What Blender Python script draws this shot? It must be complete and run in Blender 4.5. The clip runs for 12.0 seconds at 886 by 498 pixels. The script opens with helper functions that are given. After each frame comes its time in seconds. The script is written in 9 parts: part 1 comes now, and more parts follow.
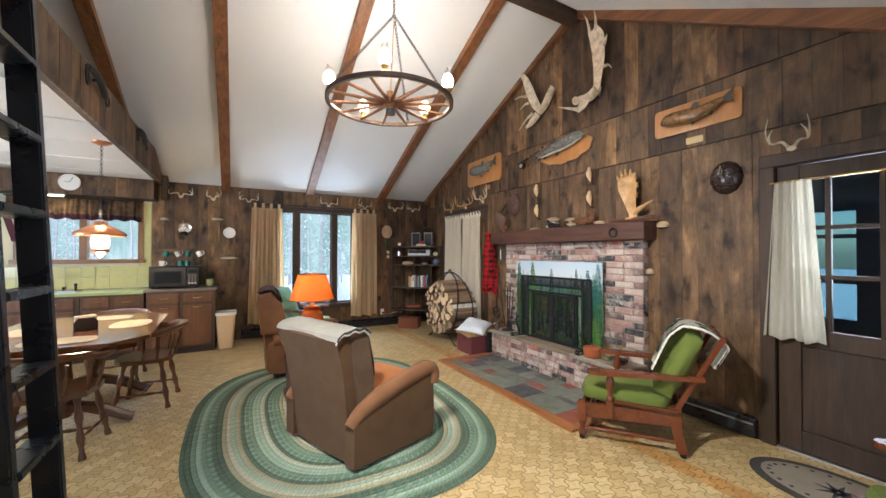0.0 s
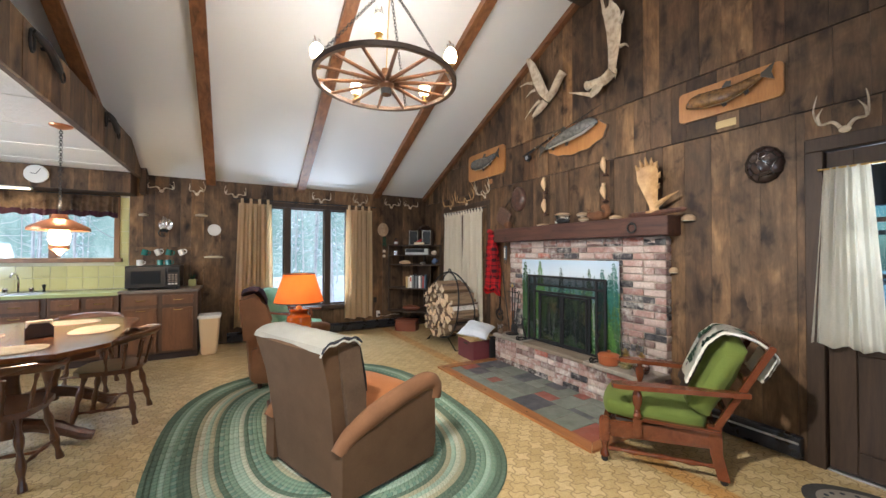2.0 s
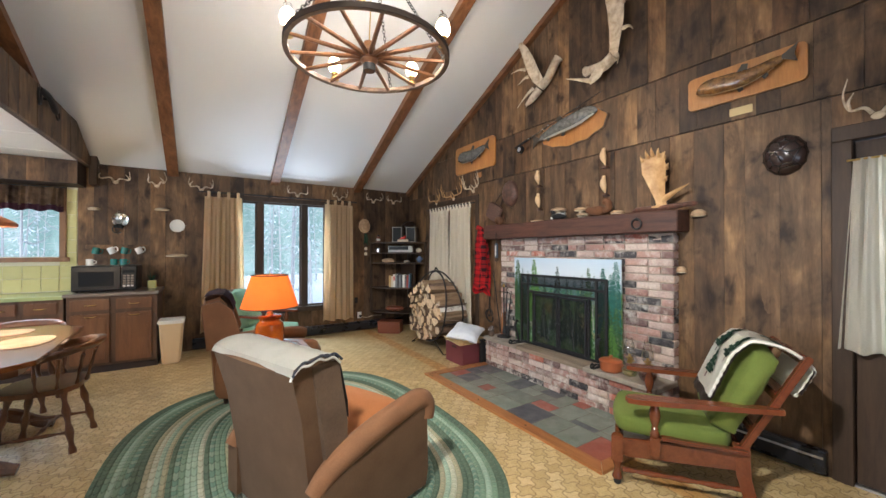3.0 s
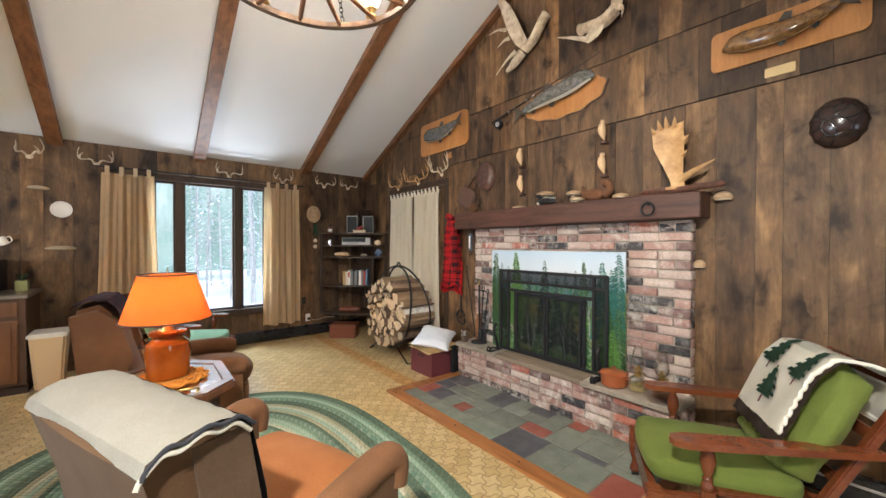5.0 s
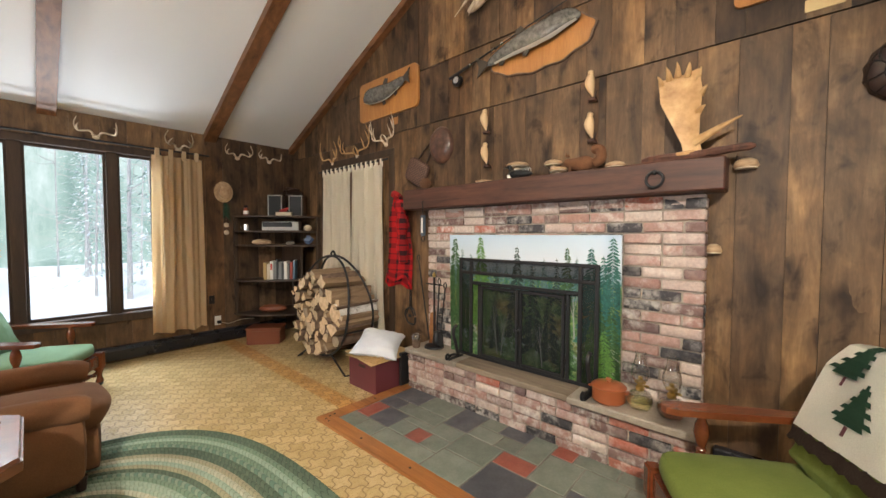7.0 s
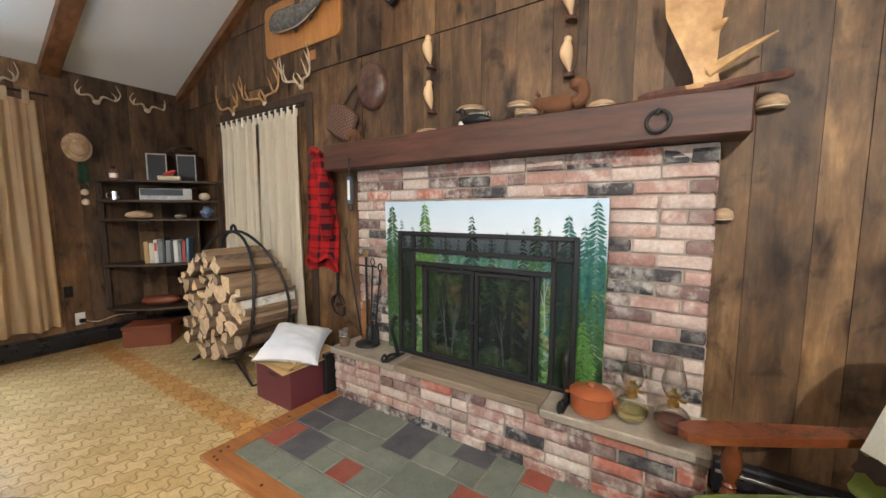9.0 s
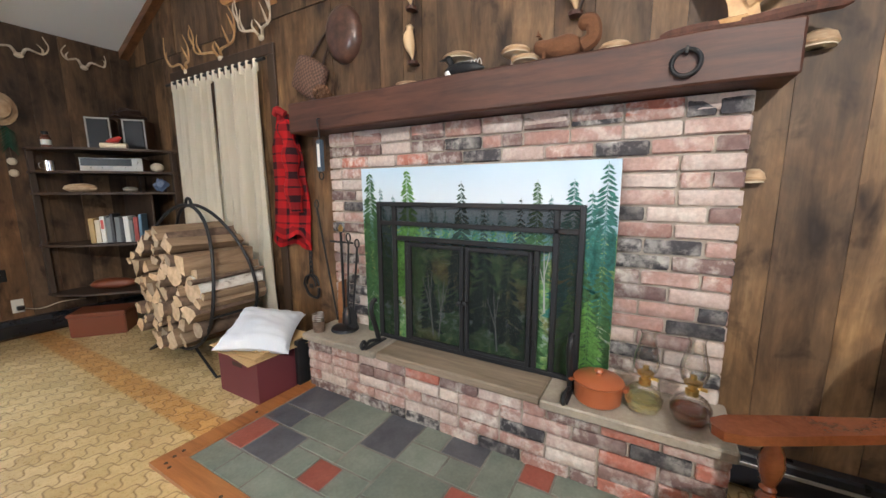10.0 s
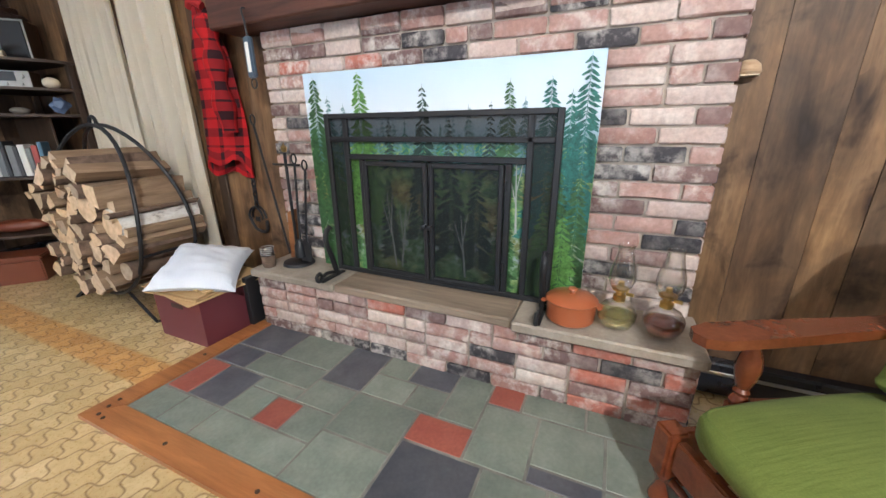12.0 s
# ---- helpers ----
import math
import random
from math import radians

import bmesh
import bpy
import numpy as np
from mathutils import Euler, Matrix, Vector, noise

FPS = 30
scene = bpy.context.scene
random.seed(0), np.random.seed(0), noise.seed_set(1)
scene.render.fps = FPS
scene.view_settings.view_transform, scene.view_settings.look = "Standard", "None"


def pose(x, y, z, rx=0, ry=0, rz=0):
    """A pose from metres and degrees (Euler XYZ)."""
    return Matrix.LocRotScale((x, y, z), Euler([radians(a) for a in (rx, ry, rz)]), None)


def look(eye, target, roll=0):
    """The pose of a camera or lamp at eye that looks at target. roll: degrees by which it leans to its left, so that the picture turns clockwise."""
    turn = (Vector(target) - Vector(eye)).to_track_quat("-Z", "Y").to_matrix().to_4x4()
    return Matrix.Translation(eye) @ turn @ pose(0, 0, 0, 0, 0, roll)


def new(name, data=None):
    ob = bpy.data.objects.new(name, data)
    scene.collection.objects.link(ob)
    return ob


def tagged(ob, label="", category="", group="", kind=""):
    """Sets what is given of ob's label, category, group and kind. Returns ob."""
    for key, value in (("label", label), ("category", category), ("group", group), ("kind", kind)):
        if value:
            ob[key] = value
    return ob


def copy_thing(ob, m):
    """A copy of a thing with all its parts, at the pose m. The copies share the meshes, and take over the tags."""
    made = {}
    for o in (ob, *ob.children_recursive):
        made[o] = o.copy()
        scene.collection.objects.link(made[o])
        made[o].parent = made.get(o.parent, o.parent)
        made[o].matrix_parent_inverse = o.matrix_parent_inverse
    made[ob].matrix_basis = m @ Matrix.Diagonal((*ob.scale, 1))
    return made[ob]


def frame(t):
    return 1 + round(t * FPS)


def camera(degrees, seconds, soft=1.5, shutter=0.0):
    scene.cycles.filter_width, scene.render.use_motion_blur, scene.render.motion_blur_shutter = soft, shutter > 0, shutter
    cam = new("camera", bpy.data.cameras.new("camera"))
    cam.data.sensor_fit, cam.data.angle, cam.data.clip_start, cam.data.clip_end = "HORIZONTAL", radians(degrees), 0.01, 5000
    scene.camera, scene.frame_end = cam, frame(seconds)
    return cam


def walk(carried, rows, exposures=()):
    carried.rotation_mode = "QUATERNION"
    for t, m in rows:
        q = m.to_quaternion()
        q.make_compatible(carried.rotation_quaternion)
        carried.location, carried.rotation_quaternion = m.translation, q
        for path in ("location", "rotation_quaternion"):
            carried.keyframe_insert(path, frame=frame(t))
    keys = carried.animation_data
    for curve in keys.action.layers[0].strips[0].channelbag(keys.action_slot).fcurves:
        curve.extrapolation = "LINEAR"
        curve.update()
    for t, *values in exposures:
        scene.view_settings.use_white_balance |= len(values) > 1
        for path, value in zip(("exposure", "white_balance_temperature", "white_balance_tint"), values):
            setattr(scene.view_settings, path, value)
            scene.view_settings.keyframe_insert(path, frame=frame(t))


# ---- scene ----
cam = camera(100.4, 12.0)
PATH = [
    (0, (0.532, 0.749, 1.408), (1.507, 2.495, 1.432), 0.1),
    (0.5, (0.568, 0.801, 1.409), (1.533, 2.552, 1.435), 0.0),
    (1, (0.605, 0.861, 1.4), (1.565, 2.615, 1.428), 0.1),
    (1.5, (0.639, 0.94, 1.393), (1.606, 2.691, 1.42), 0.1),
    (2, (0.671, 1.077, 1.379), (1.66, 2.815, 1.406), 0.1),
    (2.5, (0.712, 1.239, 1.39), (1.741, 2.954, 1.408), 0.0),
    (3, (0.771, 1.397, 1.392), (1.848, 3.083, 1.402), -0.0),
    (5, (1.078, 2.037, 1.364), (2.344, 3.586, 1.343), 0.1),
    (5.5, (1.178, 2.189, 1.352), (2.497, 3.692, 1.322), 0.1),
    (6, (1.293, 2.341, 1.339), (2.665, 3.796, 1.295), 0.1),
    (6.5, (1.41, 2.486, 1.327), (2.84, 3.884, 1.271), 0.1),
    (7, (1.508, 2.634, 1.313), (3.002, 3.961, 1.237), 0.1),
    (9, (2.016, 3.022, 1.252), (3.693, 4.092, 1.051), 0.0),
    (9.5, (2.12, 3.098, 1.226), (3.818, 4.124, 0.974), -0.1),
    (10, (2.216, 3.171, 1.194), (3.932, 4.15, 0.879), -0.2),
    (10.5, (2.283, 3.216, 1.156), (4.013, 4.139, 0.763), -0.3),
    (11, (2.319, 3.232, 1.119), (4.058, 4.1, 0.646), -0.5),
    (11.5, (2.343, 3.24, 1.086), (4.084, 4.055, 0.534), -0.5),
    (12, (2.354, 3.238, 1.062), (4.089, 4.016, 0.442), -0.5),
]
EXPOSURES = ((0, 0.85, 5700, 8), (3, 0.85, 5700, 8), (5, 0.98, 6000, 8), (7, 0.90, 6500, 9), (9.5, 1.0, 5850, 8), (12, 1.18, 5450, 9))
walk(cam, [(t, look(eye, target, roll)) for t, eye, target, roll in PATH], EXPOSURES)

# ---- light and sky ----
world = bpy.data.worlds.new("sky")
scene.world = world
world.use_nodes = True
wn = world.node_tree.nodes
sky = wn.new("ShaderNodeTexSky")
sky.sky_type, sky.sun_disc = "NISHITA", False
sky.sun_elevation, sky.sun_rotation = radians(54), radians(204)
wn["Background"].inputs["Strength"].default_value = 0.13
world.node_tree.links.new(sky.outputs[0], wn["Background"].inputs["Color"])


def lamp(name, kind, energy, colour, m, **more):
    data = bpy.data.lights.new(name, kind)
    data.energy, data.color = energy, colour
    for key, value in more.items():
        if key == "size":
            data.size = value
        elif key == "size_y":
            data.shape, data.size_y = "RECTANGLE", value
        elif key == "radius":
            data.shadow_soft_size = value
        elif key == "angle":
            data.angle = value
    ob = new(name, data)
    ob.matrix_world = m
    return ob


lamp("sun", "SUN", 1.8, (1.0, 0.97, 0.92), look((0, 0, 0), (0.25, 0.55, -0.85)), angle=radians(15))
lamp("window_daylight", "AREA", 150, (0.82, 0.91, 1.0), look((1.8, 8.75, 3.0), (1.8, 6.4, 0.6)), size=2.4, size_y=1.2)
lamp("snow_daylight", "AREA", 72, (0.84, 0.92, 1.0), look((1.8, 7.98, 0.16), (1.8, 5.2, 3.2)), size=2.2, size_y=0.3)
lamp("kitchen_daylight", "AREA", 60, (0.82, 0.91, 1.0), look((-1.35, 8.7, 2.85), (-1.35, 6.6, 0.9)), size=1.8, size_y=0.9)
lamp("door_daylight", "AREA", 12, (0.85, 0.92, 1.0), look((4.35, 1.45, 1.5), (0.0, 1.45, 1.0)), size=0.7, size_y=0.9)
lamp("south_window_daylight", "AREA", 14, (0.97, 0.98, 1.0), look((1.0, -1.15, 1.45), (1.6, 4.0, 1.2)), size=3.0, size_y=1.7)
lamp("west_window_daylight", "AREA", 46, (0.84, 0.92, 1.0), look((-3.15, 4.5, 1.35), (1.2, 5.2, 2.5)), size=1.2, size_y=0.45)
hearth_spot = lamp("hearth_spot_light", "SPOT", 285, (1.0, 0.90, 0.76), look((0.3, 1.9, 2.75), (3.2, 3.75, 0.2)), radius=0.07)
hearth_spot.data.spot_size, hearth_spot.data.spot_blend = radians(88), 0.7

# ---- materials ----


class Mat:
    """A node material with a few short cuts."""

    def __init__(self, name, colour=(0.5, 0.5, 0.5), rough=0.6, metal=0.0, spec=0.5):
        self.m = bpy.data.materials.new(name)
        self.m.use_nodes = True
        self.nodes, self.links = self.m.node_tree.nodes, self.m.node_tree.links
        self.bsdf = self.nodes["Principled BSDF"]
        self.put("Base Color", (*colour, 1)), self.put("Roughness", rough)
        self.put("Metallic", metal), self.put("Specular IOR Level", spec)

    def put(self, name, value):
        if hasattr(value, "is_output"):
            self.links.new(value, self.bsdf.inputs[name])
        else:
            self.bsdf.inputs[name].default_value = value

    def node(self, kind, **values):
        n = self.nodes.new(kind)
        for key, value in values.items():
            slot = n.inputs[key.replace("_", " ")]
            if hasattr(value, "is_output"):
                self.links.new(value, slot)
            else:
                slot.default_value = value
        return n

    def place(self, scale=(1, 1, 1), kind="Object"):
        """Coordinates, stretched."""
        c = self.nodes.new("ShaderNodeTexCoord")
        if kind == "World":
            g = self.nodes.new("ShaderNodeNewGeometry")
            src = g.outputs["Position"]
        else:
            src = c.outputs[kind]
        return self.node("ShaderNodeMapping", Vector=src, Scale=scale).outputs[0]

    def noise(self, at, scale=5.0, detail=4.0, rough=0.55, distort=0.0):
        return self.node("ShaderNodeTexNoise", Vector=at, Scale=scale, Detail=detail, Roughness=rough, Distortion=distort).outputs["Fac"]

    def ramp(self, fac, *stops):
        n = self.node("ShaderNodeValToRGB", Fac=fac)
        els = n.color_ramp.elements
        while len(els) < len(stops):
            els.new(0.5)
        for e, (p, c) in zip(els, stops):
            e.position, e.color = p, (*c, 1) if not isinstance(c, float) else (c, c, c, 1)
        return n.outputs["Color"]

    def mix(self, a, b, fac=0.5, how="MIX"):
        n = self.nodes.new("ShaderNodeMix")
        n.data_type, n.blend_type = "RGBA", how
        for slot, value in (("Factor", fac), ("A", a), ("B", b)):
            target = [s for s in n.inputs if s.name == slot and (s.type == "VALUE" if slot == "Factor" else s.type == "RGBA")][0]
            if hasattr(value, "is_output"):
                self.links.new(value, target)
            else:
                target.default_value = value if slot == "Factor" else (*value, 1)
        return [o for o in n.outputs if o.type == "RGBA"][0]

    def maths(self, how, a, b=0.0):
        n = self.nodes.new("ShaderNodeMath")
        n.operation = how
        for i, value in enumerate((a, b)):
            if hasattr(value, "is_output"):
                self.links.new(value, n.inputs[i])
            else:
                n.inputs[i].default_value = value
        return n.outputs[0]

    def random(self):
        return self.nodes.new("ShaderNodeObjectInfo").outputs["Random"]

    def island(self):
        return self.nodes.new("ShaderNodeNewGeometry").outputs["Random Per Island"]

    def bump(self, height, strength=0.3, distance=0.01):
        self.put("Normal", self.node("ShaderNodeBump", Height=height, Strength=strength, Distance=distance).outputs[0])
        return self


def cloth(name, a, b, scale=220.0, rough=0.9, strength=0.35):
    m = Mat(name, a, rough, spec=0.2)
    at = m.place()
    big = m.noise(at, 6, 4)
    fine = m.noise(at, scale, 2)
    m.put("Base Color", m.mix(m.ramp(big, (0.3, a), (0.7, b)), m.ramp(fine, (0.3, 0.6), (0.7, 1.0)), 0.35, "MULTIPLY"))
    m.put("Sheen Weight", 0.04)
    return m.bump(fine, strength, 0.003)


def wood(name, dark, light, rough=0.4, along=(0.6, 9, 9), scale=3.0, coat=0.0, kind="Object", vary=0.25):
    m = Mat(name, light, rough)
    at = m.place(along, kind)
    grain = m.noise(at, scale, 6, 0.6, 0.6)
    fine = m.noise(at, scale * 9, 3, 0.6)
    col = m.ramp(grain, (0.28, dark), (0.5, tuple((a + b) / 2 for a, b in zip(dark, light))), (0.72, light))
    col = m.mix(col, m.ramp(fine, (0.35, 0.65), (0.65, 1.0)), 0.4, "MULTIPLY")
    col = m.mix(col, m.ramp(m.random(), (0.0, 1.0 - vary), (1.0, 1.0)), 1.0, "MULTIPLY")
    m.put("Base Color", col)
    if coat:
        m.put("Coat Weight", coat), m.put("Coat Roughness", 0.15)
    return m.bump(fine, 0.15, 0.002)


def panel_wood():
    """Rough pine boards under a dark worn stain, upright, with knots."""
    m = Mat("stained_pine", (0.13, 0.085, 0.05), 0.55, spec=0.35)
    at = m.place((1, 1, 0.16))
    shift = m.maths("MULTIPLY", m.random(), 37.0)
    moved = m.nodes.new("ShaderNodeVectorMath")
    moved.operation = "ADD"
    m.links.new(at, moved.inputs[0]), m.links.new(shift, moved.inputs[1])
    at = moved.outputs[0]
    grain = m.noise(at, 14, 6, 0.62, 0.5)
    smudge = m.noise(m.place((1, 1, 0.7)), 6.5, 4, 0.6, 0.4)
    fine = m.noise(at, 70, 4, 0.6)
    cloud = m.noise(m.place((1, 1, 0.5)), 2.6, 5, 0.6)
    col = m.ramp(grain, (0.25, (0.072, 0.046, 0.028)), (0.48, (0.138, 0.092, 0.057)), (0.75, (0.225, 0.158, 0.10)))
    col = m.mix(col, m.ramp(cloud, (0.3, 0.45), (0.62, 1.0)), 0.6, "MULTIPLY")
    col = m.mix(col, m.ramp(smudge, (0.30, (0.30, 0.23, 0.19)), (0.44, (0.95, 0.93, 0.92)), (0.55, (1.05, 1.0, 0.95)), (0.72, (1.45, 1.36, 1.2))), 1.0, "MULTIPLY")
    col = m.mix(col, m.ramp(m.random(), (0.0, (0.56, 0.50, 0.46)), (0.3, (0.80, 0.73, 0.66)), (0.55, (1.05, 0.97, 0.86)), (0.78, (1.35, 1.22, 1.0)), (0.9, (1.55, 1.36, 1.06)), (1.0, (0.70, 0.55, 0.45))), 1.0, "MULTIPLY")
    spread = m.nodes.new("ShaderNodeVectorMath")
    spread.operation = "ADD"
    m.links.new(m.place((1, 1, 0.5)), spread.inputs[0]), m.links.new(shift, spread.inputs[1])
    warp = m.node("ShaderNodeTexNoise", Vector=spread.outputs[0], Scale=9.0, Detail=3.0)
    bent = m.nodes.new("ShaderNodeVectorMath")
    bent.operation = "MULTIPLY_ADD"
    m.links.new(warp.outputs["Color"], bent.inputs[0]), m.links.new(spread.outputs[0], bent.inputs[2])
    bent.inputs[1].default_value = (0.10, 0.10, 0.10)
    cells = m.node("ShaderNodeTexVoronoi", Vector=bent.outputs[0], Scale=6.0)
    knot = m.maths("ADD", cells.outputs["Distance"], m.ramp(m.node("ShaderNodeSeparateXYZ", Vector=cells.outputs["Color"]).outputs[0], (0.62, 0.0), (0.70, 0.30)))
    col = m.mix(col, m.ramp(knot, (0.10, (0.22, 0.17, 0.14)), (0.36, (1.0, 1.0, 1.0))), 0.9, "MULTIPLY")
    col = m.mix((0.022, 0.012, 0.008), col, m.ramp(knot, (0.07, 0.0), (0.13, 1.0)))
    col = m.mix(col, m.ramp(fine, (0.35, 0.6), (0.65, 1.0)), 0.5, "MULTIPLY")
    patch = m.noise(spread.outputs[0], 2.1, 5, 0.65, 0.8)
    col = m.mix(col, m.ramp(patch, (0.34, (0.34, 0.31, 0.30)), (0.50, (0.96, 0.96, 0.96)), (0.66, (1.45, 1.40, 1.30))), 0.8, "MULTIPLY")
    m.put("Base Color", col)
    return m.bump(m.maths("ADD", fine, grain), 0.25, 0.004)


PANEL = panel_wood()
BEAM = wood("stained_beam", (0.105, 0.042, 0.017), (0.31, 0.135, 0.054), 0.45, (6, 0.5, 6), 3.0)
WHITE = Mat("white_ceiling_paint", (0.70, 0.705, 0.71), 0.7, spec=0.3)
WHITE.bump(WHITE.noise(WHITE.place(), 60, 3), 0.08, 0.003)


def vinyl():
    """Sheet vinyl printed with pointed lantern shapes, with an old waxed strip."""
    m = Mat("sheet_vinyl", (0.5, 0.36, 0.17), 0.3)
    at = m.place((1, 1, 1))
    turn = m.node("ShaderNodeMapping", Vector=at, Rotation=(0, 0, radians(45)), Scale=(11.5, 11.5, 1)).outputs[0]
    sep = m.node("ShaderNodeSeparateXYZ", Vector=turn)
    u, v = sep.outputs[0], sep.outputs[1]
    wu = m.maths("ADD", u, m.maths("MULTIPLY", m.maths("SINE", m.maths("MULTIPLY", v, 6.28318)), 0.14))
    wv = m.maths("ADD", v, m.maths("MULTIPLY", m.maths("SINE", m.maths("MULTIPLY", u, 6.28318)), -0.14))
    d = m.maths("MINIMUM", *[m.maths("ABSOLUTE", m.maths("SUBTRACT", m.maths("FRACT", w), 0.5)) for w in (wu, wv)])
    joint = m.ramp(d, (0.012, 0.0), (0.075, 1.0))
    fu, fv = m.maths("FLOOR", m.maths("ADD", wu, 0.5)), m.maths("FLOOR", m.maths("ADD", wv, 0.5))
    cell = m.node("ShaderNodeCombineXYZ", X=fu, Y=fv).outputs[0]
    tone = m.node("ShaderNodeTexWhiteNoise", Vector=cell).outputs["Value"]
    fine = m.noise(at, 90, 4)
    mottle = m.noise(at, 24, 5, 0.7)
    col = m.ramp(tone, (0.0, (0.54, 0.385, 0.175)), (0.5, (0.64, 0.475, 0.23)), (1.0, (0.72, 0.555, 0.295)))
    col = m.mix(col, m.ramp(mottle, (0.3, (0.66, 0.62, 0.52)), (0.6, 1.0)), 0.55, "MULTIPLY")
    col = m.mix((0.31, 0.20, 0.085), col, joint)
    place = m.node("ShaderNodeSeparateXYZ", Vector=at)
    strip = m.maths("MULTIPLY", m.ramp(m.maths("ABSOLUTE", m.maths("SUBTRACT", place.outputs[0], 3.12)), (0.065, 1.0), (0.085, 0.0)), m.maths("GREATER_THAN", m.maths("ABSOLUTE", m.maths("SUBTRACT", place.outputs[1], 3.9)), 1.0))
    col = m.mix(col, (0.88, 0.60, 0.34), m.maths("MULTIPLY", strip, 0.85), "MULTIPLY")
    col = m.mix(col, m.ramp(m.noise(at, 0.9, 3), (0.3, 0.84), (0.7, 1.0)), 1.0, "MULTIPLY")
    m.put("Base Color", col)
    m.put("Roughness", m.ramp(fine, (0.2, 0.22), (0.8, 0.38)))
    return m.bump(joint, 0.25, 0.002)


VINYL = vinyl()
BROWN = cloth("brown_velour", (0.105, 0.056, 0.027), (0.135, 0.074, 0.037), 160)
TAN = cloth("tan_velour", (0.185, 0.088, 0.042), (0.24, 0.115, 0.055), 160)
RUST = cloth("rust_velour", (0.36, 0.135, 0.045), (0.42, 0.165, 0.06), 160)
GREEN = cloth("green_twill", (0.125, 0.165, 0.032), (0.165, 0.205, 0.045), 210, strength=0.8)
rib = GREEN.node("ShaderNodeTexNoise", Vector=GREEN.place((2.0, 26.0, 26.0)), Scale=3.0, Detail=3.0).outputs["Fac"]
GREEN.bump(rib, 0.35, 0.006)
CEIL_TILE = Mat("pressed_ceiling_tile", (0.72, 0.71, 0.68), 0.6)
CEIL_TILE.bump(CEIL_TILE.noise(CEIL_TILE.place((1, 2.2, 1)), 16, 4, 0.6, 1.5), 0.9, 0.02)
CASING = wood("dark_casing", (0.034, 0.019, 0.011), (0.082, 0.047, 0.027), 0.6, (6, 6, 0.6), 3.0)
MANTEL_WOOD = wood("old_hewn_beam", (0.045, 0.019, 0.013), (0.15, 0.058, 0.036), 0.55, (7, 0.6, 7), 4.0)
CHERRY = wood("cherry_maple", (0.125, 0.030, 0.011), (0.225, 0.065, 0.024), 0.25, (3, 3, 3), 3.0, 0.35)
MAPLE = wood("maple_finish", (0.095, 0.032, 0.012), (0.19, 0.075, 0.028), 0.3, (3, 3, 3), 3.0, 0.4)
TABLE_TOP = wood("polished_maple_top", (0.17, 0.055, 0.018), (0.28, 0.105, 0.036), 0.16, (9, 0.7, 9), 3.0, 0.5)
CABINET = wood("oak_cabinet", (0.115, 0.047, 0.018), (0.21, 0.093, 0.037), 0.4, (5, 5, 0.6), 3.0)
CABINET_DARK = wood("dark_cabinet_frame", (0.055, 0.026, 0.013), (0.12, 0.058, 0.028), 0.4, (5, 5, 0.6), 3.0)
PLAQUE = wood("varnished_plaque", (0.42, 0.17, 0.045), (0.56, 0.26, 0.075), 0.3, (5, 0.6, 5), 2.5, 0.3, vary=0.15)
OAK_TRIM = wood("oak_border", (0.27, 0.095, 0.028), (0.47, 0.20, 0.065), 0.35, (9, 0.7, 9), 2.2)
BARK = wood("weathered_bark", (0.10, 0.065, 0.045), (0.27, 0.18, 0.125), 0.9, (6, 6, 6), 3.0)
SPLIT = wood("split_wood_side", (0.20, 0.125, 0.07), (0.43, 0.30, 0.185), 0.85, (0.8, 8, 8), 3.0)
ENDGRAIN = Mat("split_wood_end", (0.62, 0.44, 0.26), 0.8)
at = ENDGRAIN.place((1, 1, 1))
ENDGRAIN.put("Base Color", ENDGRAIN.mix(ENDGRAIN.ramp(ENDGRAIN.noise(at, 22, 5), (0.3, (0.50, 0.37, 0.24)), (0.7, (0.76, 0.60, 0.42))), ENDGRAIN.ramp(ENDGRAIN.random(), (0.0, (0.5, 0.5, 0.52)), (0.5, (0.95, 0.93, 0.9)), (1.0, (1.05, 0.98, 0.86))), 1.0, "MULTIPLY"))
BIRCH = Mat("birch_bark", (0.6, 0.57, 0.52), 0.7)
BIRCH.put("Base Color", BIRCH.ramp(BIRCH.noise(BIRCH.place((6, 14, 6)), 2.2, 5, 0.7), (0.33, (0.12, 0.09, 0.075)), (0.43, (0.62, 0.57, 0.51)), (0.6, (0.78, 0.75, 0.70))))
IRON = Mat("black_iron_matt", (0.018, 0.018, 0.020), 0.5, 0.3)
IRON.bump(IRON.noise(IRON.place(), 90, 3), 0.2, 0.002)
BLACK_PAINT = Mat("black_gloss_paint", (0.012, 0.013, 0.017), 0.28)
BLACK_PAINT.put("Roughness", BLACK_PAINT.ramp(BLACK_PAINT.noise(BLACK_PAINT.place(), 8, 4), (0.3, 0.2), (0.7, 0.42)))
CHROME = Mat("chrome", (0.75, 0.75, 0.76), 0.15, 1.0)
BRASS = Mat("brass", (0.62, 0.43, 0.16), 0.3, 1.0)
COPPER = Mat("copper_paint", (0.55, 0.22, 0.10), 0.35, 0.6)
BLACK_PLASTIC = Mat("black_plastic", (0.012, 0.012, 0.013), 0.35, spec=0.3)
DARK_GLASS = Mat("dark_glass", (0.02, 0.022, 0.025), 0.08)
WHITE_PLASTIC = Mat("white_plastic", (0.75, 0.74, 0.70), 0.4)
WHITE_CHINA = Mat("white_china", (0.78, 0.77, 0.73), 0.2)
GREEN_CHINA = Mat("green_china", (0.03, 0.16, 0.14), 0.25)
